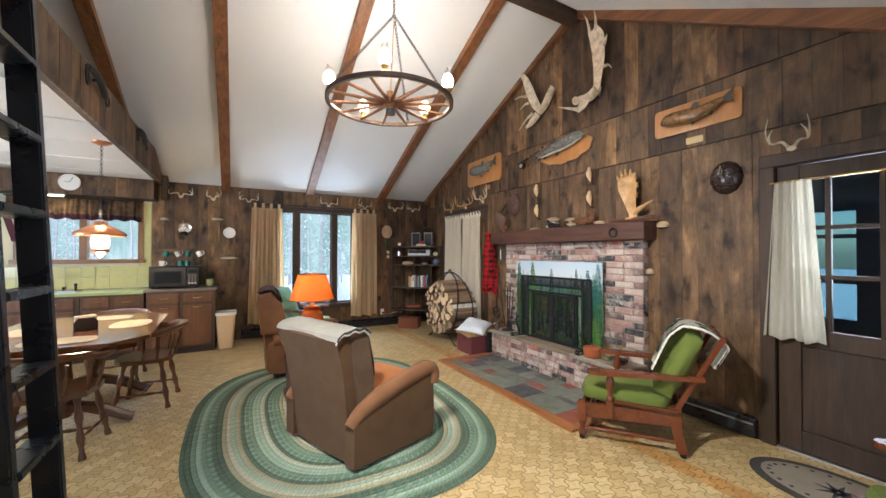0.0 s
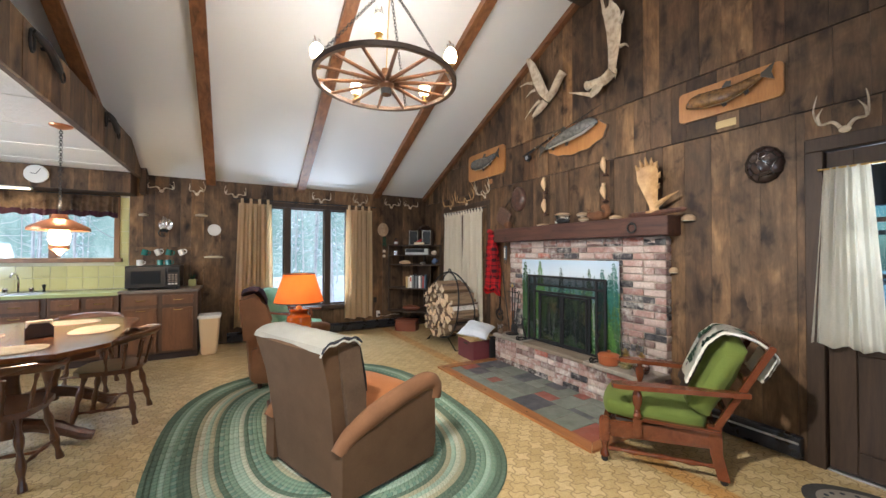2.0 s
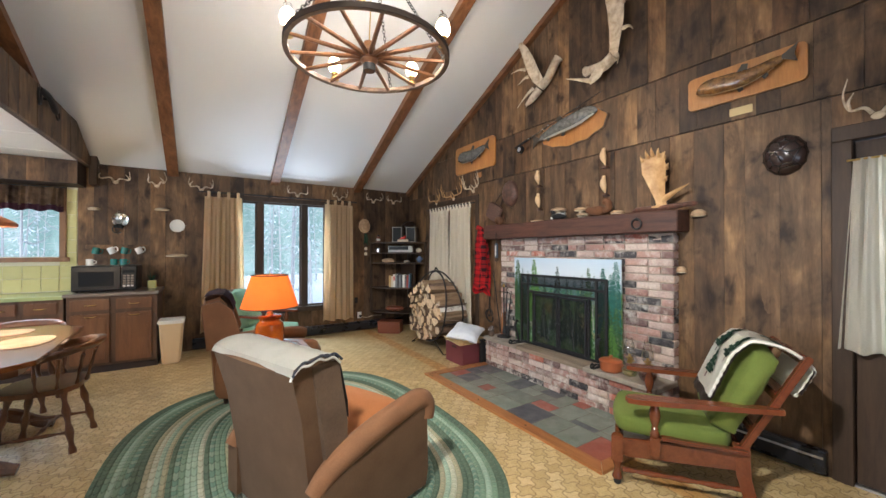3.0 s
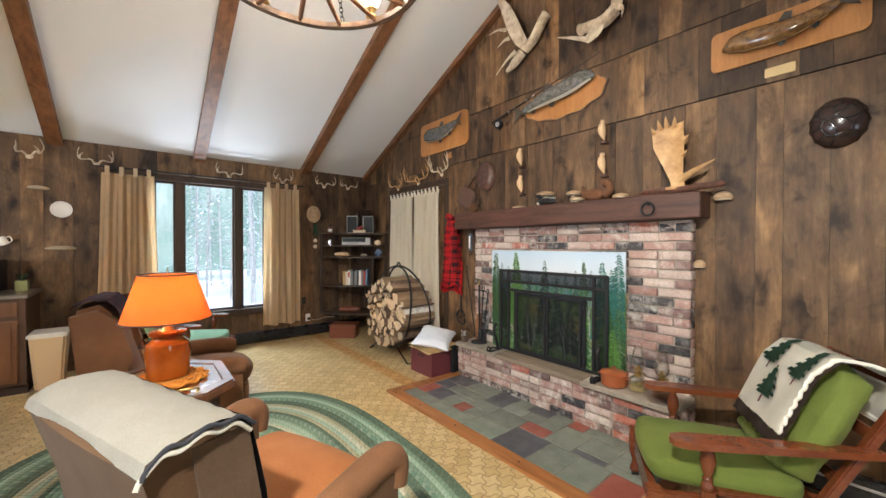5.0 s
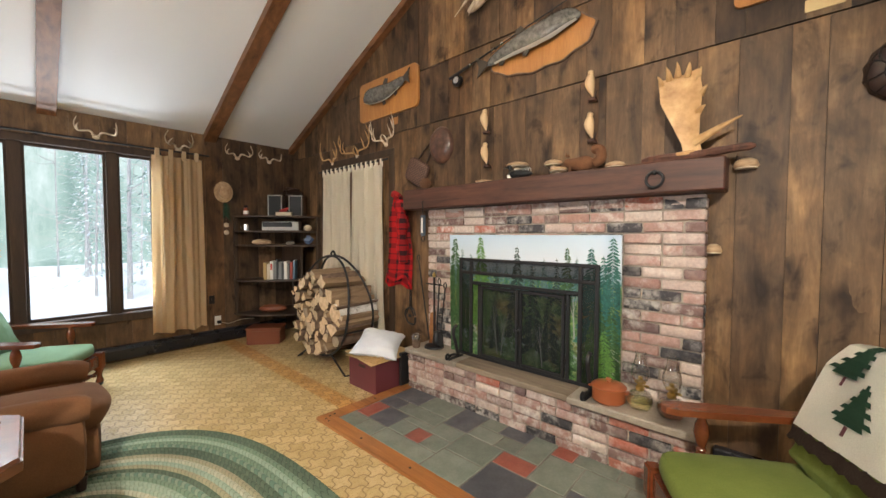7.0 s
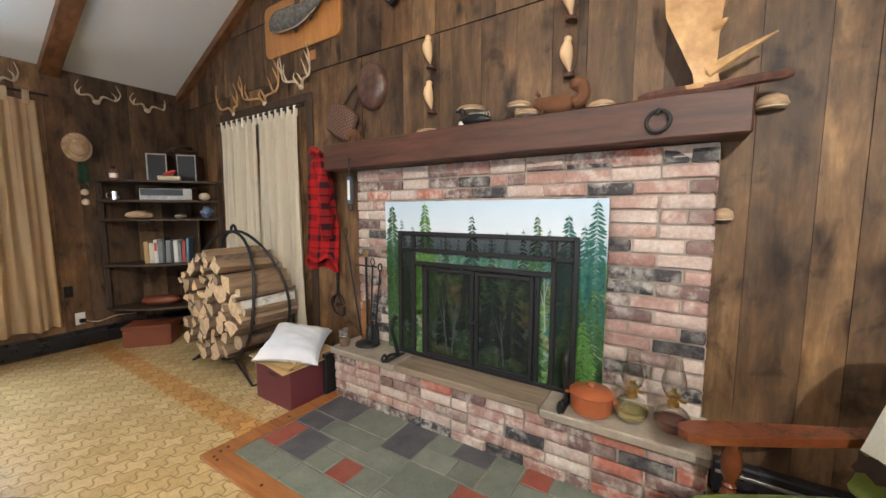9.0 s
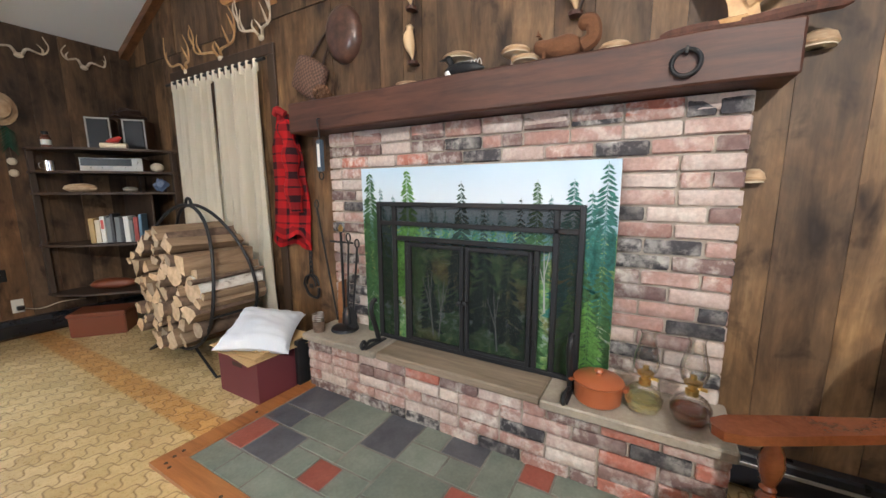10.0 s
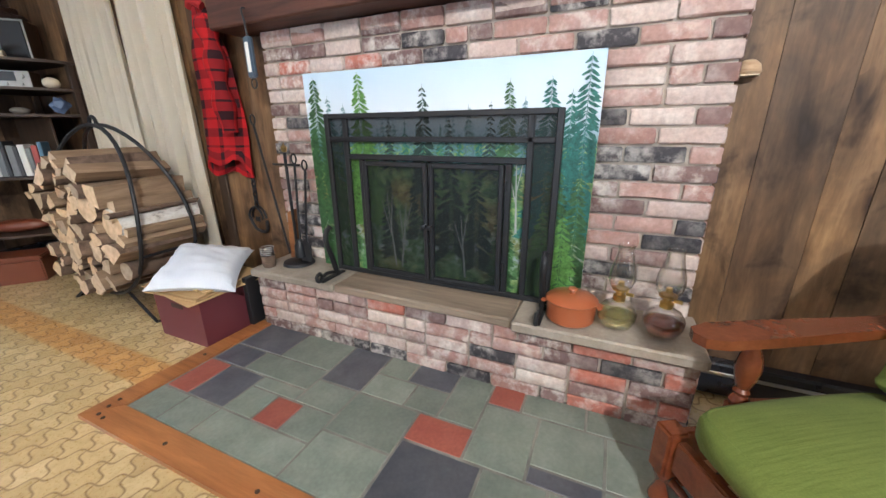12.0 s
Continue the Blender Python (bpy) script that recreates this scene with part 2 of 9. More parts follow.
YELLOW_TILE = Mat("pale_yellow_tile", (0.55, 0.53, 0.24), 0.2)
YELLOW_TILE.put("Base Color", YELLOW_TILE.mix((0.52, 0.50, 0.22), (0.60, 0.58, 0.30), YELLOW_TILE.noise(YELLOW_TILE.place(), 9, 3)))
GROUT = Mat("pale_grout", (0.62, 0.60, 0.45), 0.8)
LAMINATE = Mat("green_laminate", (0.32, 0.37, 0.16), 0.3)
LAMINATE.put("Base Color", LAMINATE.mix((0.28, 0.33, 0.14), (0.38, 0.42, 0.20), LAMINATE.noise(LAMINATE.place(), 60, 3)))
LAMINATE_DARK = Mat("brown_grey_laminate", (0.16, 0.13, 0.11), 0.3)
LAMINATE_DARK.put("Base Color", LAMINATE_DARK.mix((0.12, 0.10, 0.085), (0.2, 0.165, 0.14), LAMINATE_DARK.noise(LAMINATE_DARK.place(), 80, 3)))
STEEL = Mat("stainless_steel", (0.55, 0.56, 0.57), 0.3, 1.0)
BEIGE_PLASTIC = Mat("beige_plastic", (0.62, 0.46, 0.28), 0.45)
BEIGE_PLASTIC.bump(BEIGE_PLASTIC.noise(BEIGE_PLASTIC.place(), 40, 2), 0.05, 0.003)
ANTLER = Mat("pale_antler", (0.62, 0.53, 0.40), 0.6)
at = ANTLER.place()
ANTLER.put("Base Color", ANTLER.ramp(ANTLER.noise(at, 14, 5, 0.6), (0.3, (0.36, 0.27, 0.18)), (0.55, (0.62, 0.53, 0.40)), (0.8, (0.74, 0.67, 0.55))))
ANTLER.bump(ANTLER.noise(ANTLER.place(), 60, 4), 0.25, 0.004)
ANTLER_TAN = Mat("tan_antler", (0.52, 0.31, 0.13), 0.5)
ANTLER_TAN.put("Base Color", ANTLER_TAN.ramp(ANTLER_TAN.noise(ANTLER_TAN.place((1, 1, 0.4)), 12, 5, 0.6), (0.3, (0.33, 0.17, 0.06)), (0.6, (0.55, 0.34, 0.15)), (0.85, (0.66, 0.47, 0.25))))
ANTLER_TAN.bump(ANTLER_TAN.noise(ANTLER_TAN.place((1, 1, 0.3)), 40, 4), 0.25, 0.004)
FISH_GREY = Mat("silver_fish_skin", (0.3, 0.3, 0.3), 0.25)
FISH_BROWN = Mat("golden_fish_skin", (0.3, 0.17, 0.05), 0.2)
FISH_BELLY = Mat("pale_fish_belly", (0.52, 0.49, 0.43), 0.3)
for fm, a, b in ((FISH_GREY, (0.07, 0.068, 0.062), (0.17, 0.165, 0.15)), (FISH_BROWN, (0.075, 0.036, 0.012), (0.25, 0.125, 0.035))):
    fm.put("Base Color", fm.ramp(fm.noise(fm.place(), 30, 5, 0.7), (0.35, a), (0.65, b)))
    fm.put("Coat Weight", 0.6), fm.put("Coat Roughness", 0.1)
FISH_DARK = Mat("dark_fish_fin", (0.05, 0.04, 0.03), 0.3)
SHELL_DARK = Mat("dark_turtle_shell", (0.025, 0.016, 0.014), 0.2)
sc = SHELL_DARK.node("ShaderNodeTexVoronoi", Vector=SHELL_DARK.place(), Scale=14.0)
sc.feature = "DISTANCE_TO_EDGE"
SHELL_DARK.put("Base Color", SHELL_DARK.ramp(sc.outputs["Distance"], (0.0, (0.008, 0.006, 0.006)), (0.06, (0.030, 0.018, 0.016)), (0.5, (0.045, 0.026, 0.022))))
SHELL_DARK.bump(SHELL_DARK.ramp(sc.outputs["Distance"], (0.0, 0.0), (0.05, 1.0)), 0.3, 0.004)
SHELL_BROWN = Mat("brown_turtle_shell", (0.07, 0.035, 0.025), 0.3)
SHELL_BROWN.put("Base Color", SHELL_BROWN.ramp(SHELL_BROWN.noise(SHELL_BROWN.place(), 20, 4), (0.3, (0.035, 0.018, 0.014)), (0.7, (0.12, 0.06, 0.042))))
MUSHROOM = Mat("shelf_fungus", (0.45, 0.30, 0.17), 0.8)
MUSHROOM.put("Base Color", MUSHROOM.ramp(MUSHROOM.noise(MUSHROOM.place((1, 1, 4)), 18, 4), (0.3, (0.32, 0.19, 0.10)), (0.7, (0.58, 0.43, 0.27))))
FUNGUS_WHITE = Mat("pale_fungus", (0.62, 0.52, 0.38), 0.8)
BIRD_TAN = Mat("carved_pale_wood", (0.60, 0.42, 0.24), 0.5)
FUR = cloth("brown_fur", (0.10, 0.045, 0.022), (0.20, 0.09, 0.045), 120, strength=0.9)
DARK_BROWN = Mat("dark_brown", (0.035, 0.018, 0.012), 0.5)
BASKET = Mat("woven_splint", (0.10, 0.05, 0.032), 0.7)
wv = BASKET.node("ShaderNodeTexChecker", Vector=BASKET.place(), Scale=70.0)
BASKET.put("Base Color", BASKET.mix((0.06, 0.03, 0.02), (0.15, 0.08, 0.055), wv.outputs["Fac"]))
BASKET.bump(wv.outputs["Fac"], 0.5, 0.004)
PINECONE = Mat("pine_cone", (0.14, 0.065, 0.03), 0.8)
MORTAR = Mat("sandy_mortar", (0.36, 0.31, 0.255), 0.9)
at = MORTAR.place(kind="World")
MORTAR.put("Base Color", MORTAR.ramp(MORTAR.noise(at, 12, 6), (0.3, (0.30, 0.255, 0.21)), (0.7, (0.46, 0.40, 0.34))))
MORTAR.bump(MORTAR.noise(at, 160, 4), 0.5, 0.004)
SLATE_GROUT = Mat("grey_slate_grout", (0.17, 0.16, 0.14), 0.9)
SLATE_GROUT.put("Base Color", SLATE_GROUT.ramp(SLATE_GROUT.noise(SLATE_GROUT.place(), 9, 5), (0.3, (0.12, 0.115, 0.10)), (0.7, (0.25, 0.235, 0.205))))
BRICKS = Mat("old_brick", (0.3, 0.13, 0.1), 0.85)
at = BRICKS.place(kind="World")
tone = BRICKS.ramp(BRICKS.random(), (0.0, (0.030, 0.028, 0.034)), (0.19, (0.060, 0.054, 0.060)), (0.20, (0.14, 0.085, 0.08)), (0.42, (0.24, 0.15, 0.135)), (0.43, (0.34, 0.19, 0.16)), (0.66, (0.42, 0.27, 0.235)), (0.67, (0.46, 0.35, 0.31)), (0.945, (0.56, 0.46, 0.41)), (0.95, (0.38, 0.125, 0.085)), (1.0, (0.43, 0.16, 0.115)))
lime = BRICKS.ramp(BRICKS.noise(at, 17, 6, 0.65), (0.44, 0.0), (0.60, 1.0))
amount = BRICKS.maths("MULTIPLY", lime, BRICKS.ramp(BRICKS.noise(BRICKS.place((1, 1, 1), "World"), 4.0, 3), (0.4, 0.12), (0.65, 0.75)))
tone = BRICKS.mix(tone, (0.70, 0.65, 0.60), amount)
tone = BRICKS.mix(tone, BRICKS.ramp(BRICKS.noise(at, 60, 5), (0.3, 0.78), (0.7, 1.2)), 0.7, "MULTIPLY")
BRICKS.put("Base Color", tone)
BRICKS.bump(BRICKS.noise(at, 70, 6, 0.7), 0.55, 0.006)


def slate(name, a, b):
    m = Mat(name, a, 0.45)
    at = m.place(kind="World")
    m.put("Base Color", m.mix(m.mix(m.ramp(m.noise(at, 7, 6, 0.65), (0.3, a), (0.7, b)), m.ramp(m.noise(at, 70, 3), (0.3, 0.8), (0.7, 1.05)), 0.7, "MULTIPLY"), m.ramp(m.random(), (0.0, 0.8), (1.0, 1.1)), 1.0, "MULTIPLY"))
    m.put("Roughness", m.ramp(m.noise(at, 11, 4), (0.3, 0.32), (0.7, 0.58)))
    return m.bump(m.noise(at, 26, 6, 0.6), 0.2, 0.006)


SLATE_GREEN = slate("green_slate", (0.15, 0.175, 0.145), (0.235, 0.26, 0.215))
SLATE_DARK = slate("blue_black_slate", (0.062, 0.066, 0.080), (0.118, 0.118, 0.132))
SLATE_RED = slate("red_slate", (0.25, 0.065, 0.045), (0.33, 0.10, 0.068))
STONE = slate("flag_stone", (0.28, 0.24, 0.19), (0.42, 0.365, 0.30))
FLUE_WOOD = wood("worn_hearth_plank", (0.17, 0.125, 0.085), (0.36, 0.28, 0.20), 0.7, (7, 0.7, 7), 3.0)
CAMEL = cloth("camel_curtain", (0.80, 0.69, 0.48), (0.85, 0.75, 0.55), 400)
tr = CAMEL.nodes.new("ShaderNodeBsdfTranslucent")
tr.inputs["Color"].default_value = (0.85, 0.62, 0.34, 1)
ms = CAMEL.nodes.new("ShaderNodeMixShader")
ms.inputs[0].default_value = 0.5
CAMEL.links.new(CAMEL.bsdf.outputs[0], ms.inputs[1]), CAMEL.links.new(tr.outputs[0], ms.inputs[2])
CAMEL.links.new(ms.outputs[0], CAMEL.nodes["Material Output"].inputs["Surface"])
LINEN = cloth("natural_linen", (0.90, 0.82, 0.67), (0.93, 0.86, 0.72), 400)
OFFWHITE = cloth("offwhite_cotton", (0.76, 0.72, 0.62), (0.80, 0.76, 0.66), 400)
THROW = cloth("ivory_wool", (0.80, 0.77, 0.68), (0.86, 0.83, 0.74), 260, strength=0.5)
THROW_WORN = cloth("worn_white_wool", (0.52, 0.495, 0.43), (0.60, 0.575, 0.51), 260, strength=0.5)
THROW_DARK = cloth("charcoal_wool", (0.03, 0.032, 0.04), (0.06, 0.06, 0.07), 260)
KNIT_BROWN = cloth("brown_knit", (0.10, 0.062, 0.038), (0.15, 0.095, 0.058), 110, strength=0.8)
PURPLE = cloth("plum_throw", (0.045, 0.016, 0.026), (0.08, 0.028, 0.045), 200)
PILLOW = cloth("white_cotton_bag", (0.66, 0.70, 0.78), (0.74, 0.77, 0.82), 300, strength=0.1)
CROCHET = cloth("orange_crochet", (0.50, 0.17, 0.02), (0.62, 0.25, 0.04), 120, strength=0.9)
PINE_GREEN = cloth("pine_green_wool", (0.018, 0.050, 0.028), (0.03, 0.075, 0.045), 200, strength=0.5)
SEAFOAM = cloth("mint_seat_cloth", (0.19, 0.33, 0.20), (0.24, 0.39, 0.25), 300)
MAROON = Mat("maroon_card", (0.135, 0.030, 0.038), 0.55)
PAPER = Mat("brown_paper", (0.50, 0.34, 0.16), 0.8)
TERRACOTTA = Mat("terracotta_enamel", (0.37, 0.105, 0.038), 0.3)
TERRACOTTA.put("Coat Weight", 0.4)
ORANGE_GLAZE = Mat("orange_glaze", (0.50, 0.125, 0.012), 0.12)
ORANGE_GLAZE.put("Base Color", ORANGE_GLAZE.ramp(ORANGE_GLAZE.noise(ORANGE_GLAZE.place(), 5, 3), (0.3, (0.22, 0.038, 0.005)), (0.6, (0.42, 0.10, 0.010))))
ORANGE_GLAZE.put("Coat Weight", 0.7)
GLASS = Mat("clear_glass", (1, 1, 1), 0.0)
GLASS.put("Transmission Weight", 1.0), GLASS.put("IOR", 1.45)
PANE = Mat("window_glass", (1, 1, 1), 0.0)
mixer, clear, gloss = PANE.nodes.new("ShaderNodeMixShader"), PANE.nodes.new("ShaderNodeBsdfTransparent"), PANE.nodes.new("ShaderNodeBsdfGlossy")
gloss.inputs["Roughness"].default_value = 0.02
mixer.inputs[0].default_value = 0.02
PANE.links.new(clear.outputs[0], mixer.inputs[1]), PANE.links.new(gloss.outputs[0], mixer.inputs[2])
PANE.links.new(mixer.outputs[0], PANE.nodes["Material Output"].inputs["Surface"])
OIL_CLEAR = Mat("pale_lamp_oil", (0.92, 0.86, 0.42), 0.0)
OIL_CLEAR.put("Transmission Weight", 0.9)
OIL_DARK = Mat("dark_lamp_oil", (0.30, 0.06, 0.02), 0.0)
OIL_DARK.put("Transmission Weight", 0.8)
RED_PLAIN = Mat("red_paint", (0.45, 0.03, 0.02), 0.4)
DARK_RED_WOOD = Mat("redwood_box", (0.16, 0.045, 0.02), 0.4)


def glow(name, colour, strength):
    m = Mat(name, colour, 0.3)
    m.put("Emission Color", (*colour, 1)), m.put("Emission Strength", strength)
    return m


BULB = glow("lit_bulb", (1.0, 0.70, 0.36), 22.0)
SHADE = Mat("orange_lamp_shade", (0.80, 0.32, 0.07), 0.8)
SHADE.put("Base Color", SHADE.ramp(SHADE.noise(SHADE.place(), 5, 3), (0.3, (0.72, 0.23, 0.035)), (0.7, (0.80, 0.29, 0.055))))
tr = SHADE.nodes.new("ShaderNodeBsdfTranslucent")
tr.inputs["Color"].default_value = (1.0, 0.36, 0.07, 1)
ms = SHADE.nodes.new("ShaderNodeMixShader")
ms.inputs[0].default_value = 0.40
SHADE.links.new(SHADE.bsdf.outputs[0], ms.inputs[1]), SHADE.links.new(tr.outputs[0], ms.inputs[2])
SHADE.links.new(ms.outputs[0], SHADE.nodes["Material Output"].inputs["Surface"])


def plaid():
    m = Mat("red_black_plaid", (0.5, 0.02, 0.02), 0.9, spec=0.2)
    uv = m.nodes.new("ShaderNodeTexCoord").outputs["UV"]
    sep = m.node("ShaderNodeSeparateXYZ", Vector=uv)
    bars = []
    for k, n in ((0, 3.0), (1, 5.5)):
        f = m.maths("FRACT", m.maths("MULTIPLY", sep.outputs[k], n))
        wide = m.maths("LESS_THAN", f, 0.30)
        thin = m.maths("LESS_THAN", m.maths("ABSOLUTE", m.maths("SUBTRACT", f, 0.65)), 0.04)
        bars.append(m.maths("MAXIMUM", wide, thin))
    f = m.maths("MULTIPLY", m.maths("ADD", bars[0], bars[1]), 0.48)
    m.put("Base Color", m.mix((0.36, 0.010, 0.012), (0.012, 0.008, 0.010), f))
    return m.bump(m.noise(m.place(), 250, 2), 0.3, 0.003)


PLAID = plaid()


def braid(name, a, b):
    """A rug braid of two strands, along the mesh's u."""
    m = Mat(name, a, 0.95, spec=0.15)
    uv = m.nodes.new("ShaderNodeTexCoord").outputs["UV"]
    sep = m.node("ShaderNodeSeparateXYZ", Vector=uv)
    v = m.maths("ABSOLUTE", m.maths("SUBTRACT", sep.outputs[1], 0.5))
    f = m.maths("FRACT", m.maths("ADD", m.maths("MULTIPLY", sep.outputs[0], 34.0), v))
    two = m.maths("LESS_THAN", m.maths("FRACT", m.maths("MULTIPLY", m.maths("FLOOR", m.maths("ADD", m.maths("MULTIPLY", sep.outputs[0], 34.0), v)), 0.5)), 0.4)
    col = m.mix(a, b, m.maths("MULTIPLY", two, 0.40))
    seam = m.ramp(f, (0.0, 0.58), (0.14, 1.0), (0.86, 1.0), (1.0, 0.58))
    col = m.mix(col, seam, 1.0, "MULTIPLY")
    col = m.mix(col, m.ramp(m.noise(m.place(), 1.6, 4), (0.3, 0.78), (0.7, 1.15)), 1.0, "MULTIPLY")
    m.put("Base Color", col)
    return m.bump(seam, 0.6, 0.006)


def painting():
    """Canvas with a pale sky over dark woods; u runs to the right, v up."""
    m = Mat("painted_woods", (0.1, 0.2, 0.1), 0.45)
    uv = m.nodes.new("ShaderNodeTexCoord").outputs["UV"]
    sep = m.node("ShaderNodeSeparateXYZ", Vector=uv)
    u, v = sep.outputs[0], sep.outputs[1]
    col = m.ramp(v, (0.60, (0.10, 0.19, 0.21)), (0.70, (0.30, 0.43, 0.52)), (0.82, (0.62, 0.69, 0.77)), (1.0, (0.46, 0.60, 0.74)))
    fol = m.noise(m.node("ShaderNodeMapping", Vector=uv, Scale=(30, 22, 1)).outputs[0], 1.0, 6, 0.7)
    big = m.noise(m.node("ShaderNodeMapping", Vector=uv, Scale=(5, 3.5, 1)).outputs[0], 1.0, 3, 0.6)
    leaf = m.mix(m.ramp(fol, (0.33, (0.02, 0.06, 0.03)), (0.52, (0.11, 0.24, 0.08)), (0.70, (0.40, 0.48, 0.17))), m.ramp(fol, (0.3, (0.04, 0.03, 0.015)), (0.55, (0.36, 0.25, 0.07)), (0.75, (0.60, 0.46, 0.18))), m.maths("MULTIPLY", m.ramp(big, (0.48, 0.0), (0.62, 1.0)), m.ramp(v, (0.15, 0.5), (0.4, 0.9), (0.66, 0.0))))
    stream = m.mix(leaf, (0.30, 0.36, 0.42), m.maths("MULTIPLY", m.ramp(fol, (0.5, 0.0), (0.58, 1.0)), m.ramp(v, (0.06, 0.0), (0.18, 0.9), (0.36, 0.0))))
    rim = m.maths("ADD", 0.66, m.maths("MULTIPLY", m.maths("SUBTRACT", big, 0.5), 0.12))
    m.put("Base Color", m.mix(stream, col, m.ramp(m.maths("SUBTRACT", v, rim), (0.0, 0.0), (0.05, 1.0))))
    return m.bump(fol, 0.15, 0.003)


PAINTING = painting()
TREE_PAINT = [Mat("painted_fir_" + n, c, 0.5) for n, c in (("dark", (0.018, 0.045, 0.035)), ("mid", (0.045, 0.115, 0.04)), ("bright", (0.11, 0.25, 0.055)), ("teal", (0.03, 0.14, 0.115)), ("hazy", (0.10, 0.20, 0.21)))]
for tm in TREE_PAINT:
    c = tuple(tm.bsdf.inputs["Base Color"].default_value)[:3]
    tm.put("Base Color", tm.ramp(tm.noise(tm.place(), 60, 5, 0.7), (0.3, tuple(k * 0.45 for k in c)), (0.7, tuple(min(1, k * 1.6) for k in c))))

# ---- building blocks ----


def box(bm, x0, x1, y0, y1, z0, z1, m=None):
    got = bmesh.ops.create_cube(bm, size=1.0)["verts"]
    for v in got:
        v.co = Vector(((x0 + x1) / 2 + v.co.x * (x1 - x0), (y0 + y1) / 2 + v.co.y * (y1 - y0), (z0 + z1) / 2 + v.co.z * (z1 - z0)))
        if m:
            v.co = m @ v.co
    return got


def bev(bm, width=0.004, segments=1, angle=30):
    edges = [e for e in bm.edges if len(e.link_faces) == 2 and e.calc_face_angle(0) > radians(angle)]
    bmesh.ops.bevel(bm, geom=edges, offset=width, segments=segments, affect="EDGES", clamp_overlap=True)
    return bm


def block(x0, x1, y0, y1, z0, z1, bevel=0.004, segments=1):
    bm = bmesh.new()
    box(bm, x0, x1, y0, y1, z0, z1)
    return bev(bm, bevel, segments) if bevel else bm


def lathe(profile, steps=24, bm=None, m=None):
    """Turns (radius, height) points round z."""
    bm = bm or bmesh.new()
    rings = []
    for r, z in profile:
        if r < 1e-5:
            rings.append([bm.verts.new((0, 0, z))])
        else:
            rings.append([bm.verts.new((r * math.cos(6.28318 * i / steps), r * math.sin(6.28318 * i / steps), z)) for i in range(steps)])
    for a, b in zip(rings, rings[1:]):
        for i in range(steps):
            j = (i + 1) % steps
            corners = [a[i % len(a)], a[j % len(a)], b[j % len(b)], b[i % len(b)]]
            seen = list(dict.fromkeys(corners))
            if len(seen) > 2:
                bm.faces.new(seen)
    if m:
        for ring in rings:
            for v in ring:
                v.co = m @ v.co
    return bm


def tube(points, radii, steps=8, bm=None, caps=True, flat=1.0):
    """A round bar along points, of one radius or one a point."""
    bm = bm or bmesh.new()
    pts = [Vector(p) for p in points]
    if not hasattr(radii, "__len__"):
        radii = [radii] * len(pts)
    rings, side = [], None
    for i, p in enumerate(pts):
        way = (pts[min(i + 1, len(pts) - 1)] - pts[max(i - 1, 0)]).normalized()
        if side is None:
            side = way.orthogonal().normalized()
        side = (side - way * side.dot(way)).normalized()
        up = way.cross(side)
        rings.append([bm.verts.new(p + radii[i] * (side * math.cos(6.28318 * k / steps) + flat * up * math.sin(6.28318 * k / steps))) for k in range(steps)])
    for a, b in zip(rings, rings[1:]):
        for k in range(steps):
            bm.faces.new((a[k], a[(k + 1) % steps], b[(k + 1) % steps], b[k]))
    if caps:
        bm.faces.new(rings[0][::-1]), bm.faces.new(rings[-1])
    return bm


def prism(outline, depth, m=None, bevel=0.0, bm=None):
    """A flat outline (x, y) pushed along z by depth."""
    bm = bm or bmesh.new()
    low = [bm.verts.new((x, y, 0)) for x, y in outline]
    high = [bm.verts.new((x, y, depth)) for x, y in outline]
    n = len(low)
    bm.faces.new(low[::-1]), bm.faces.new(high)
    for i in range(n):
        bm.faces.new((low[i], low[(i + 1) % n], high[(i + 1) % n], high[i]))
    if bevel:
        bev(bm, bevel, 2)
    if m:
        for v in low + high if not bevel else bm.verts:
            v.co = m @ v.co
    return bm


def curve(points, n=8):
    """A smooth line through points."""
    p = [Vector(q) for q in points]
    p = [2 * p[0] - p[1]] + p + [2 * p[-1] - p[-2]]
    out = []
    for a, b, c, d in zip(p, p[1:], p[2:], p[3:]):
        for i in range(n):
            t = i / n
            out.append(0.5 * (2 * b + (c - a) * t + (2 * a - 5 * b + 4 * c - d) * t * t + (3 * b - a - 3 * c + d) * t ** 3))
    return out + [p[-2]]


def soft(bm, levels=1):
    """Rounds a mesh off by subdivision, once and for all."""
    me = bpy.data.meshes.new("tmp")
    bm.to_mesh(me), bm.free()
    ob = bpy.data.objects.new("tmp", me)
    mod = ob.modifiers.new("s", "SUBSURF")
    mod.levels = mod.render_levels = levels
    scene.collection.objects.link(ob)
    done = bpy.data.meshes.new_from_object(ob.evaluated_get(bpy.context.evaluated_depsgraph_get()))
    bpy.data.objects.remove(ob), bpy.data.meshes.remove(me)
    bm = bmesh.new()
    bm.from_mesh(done), bpy.data.meshes.remove(done)
    return bm


def mesh_of(name, bm, material, smooth=35):
    bmesh.ops.recalc_face_normals(bm, faces=bm.faces)
    me = bpy.data.meshes.new(name)
    for f in bm.faces:
        f.smooth = bool(smooth)
    if smooth:
        for e in bm.edges:
            e.smooth = len(e.link_faces) == 2 and e.calc_face_angle(0) < radians(smooth)
    bm.to_mesh(me), bm.free()
    me.materials.append(material.m if isinstance(material, Mat) else material)
    return me


def part(name, bm, material, parent=None, label="", smooth=35):
    ob = new(name, mesh_of(name, bm, material, smooth))
    if parent:
        ob.parent = parent
    return tagged(ob, label) if label else ob


def piece(name, me, parent, m):
    ob = new(name, me)
    ob.parent, ob.matrix_basis = parent, m
    return ob


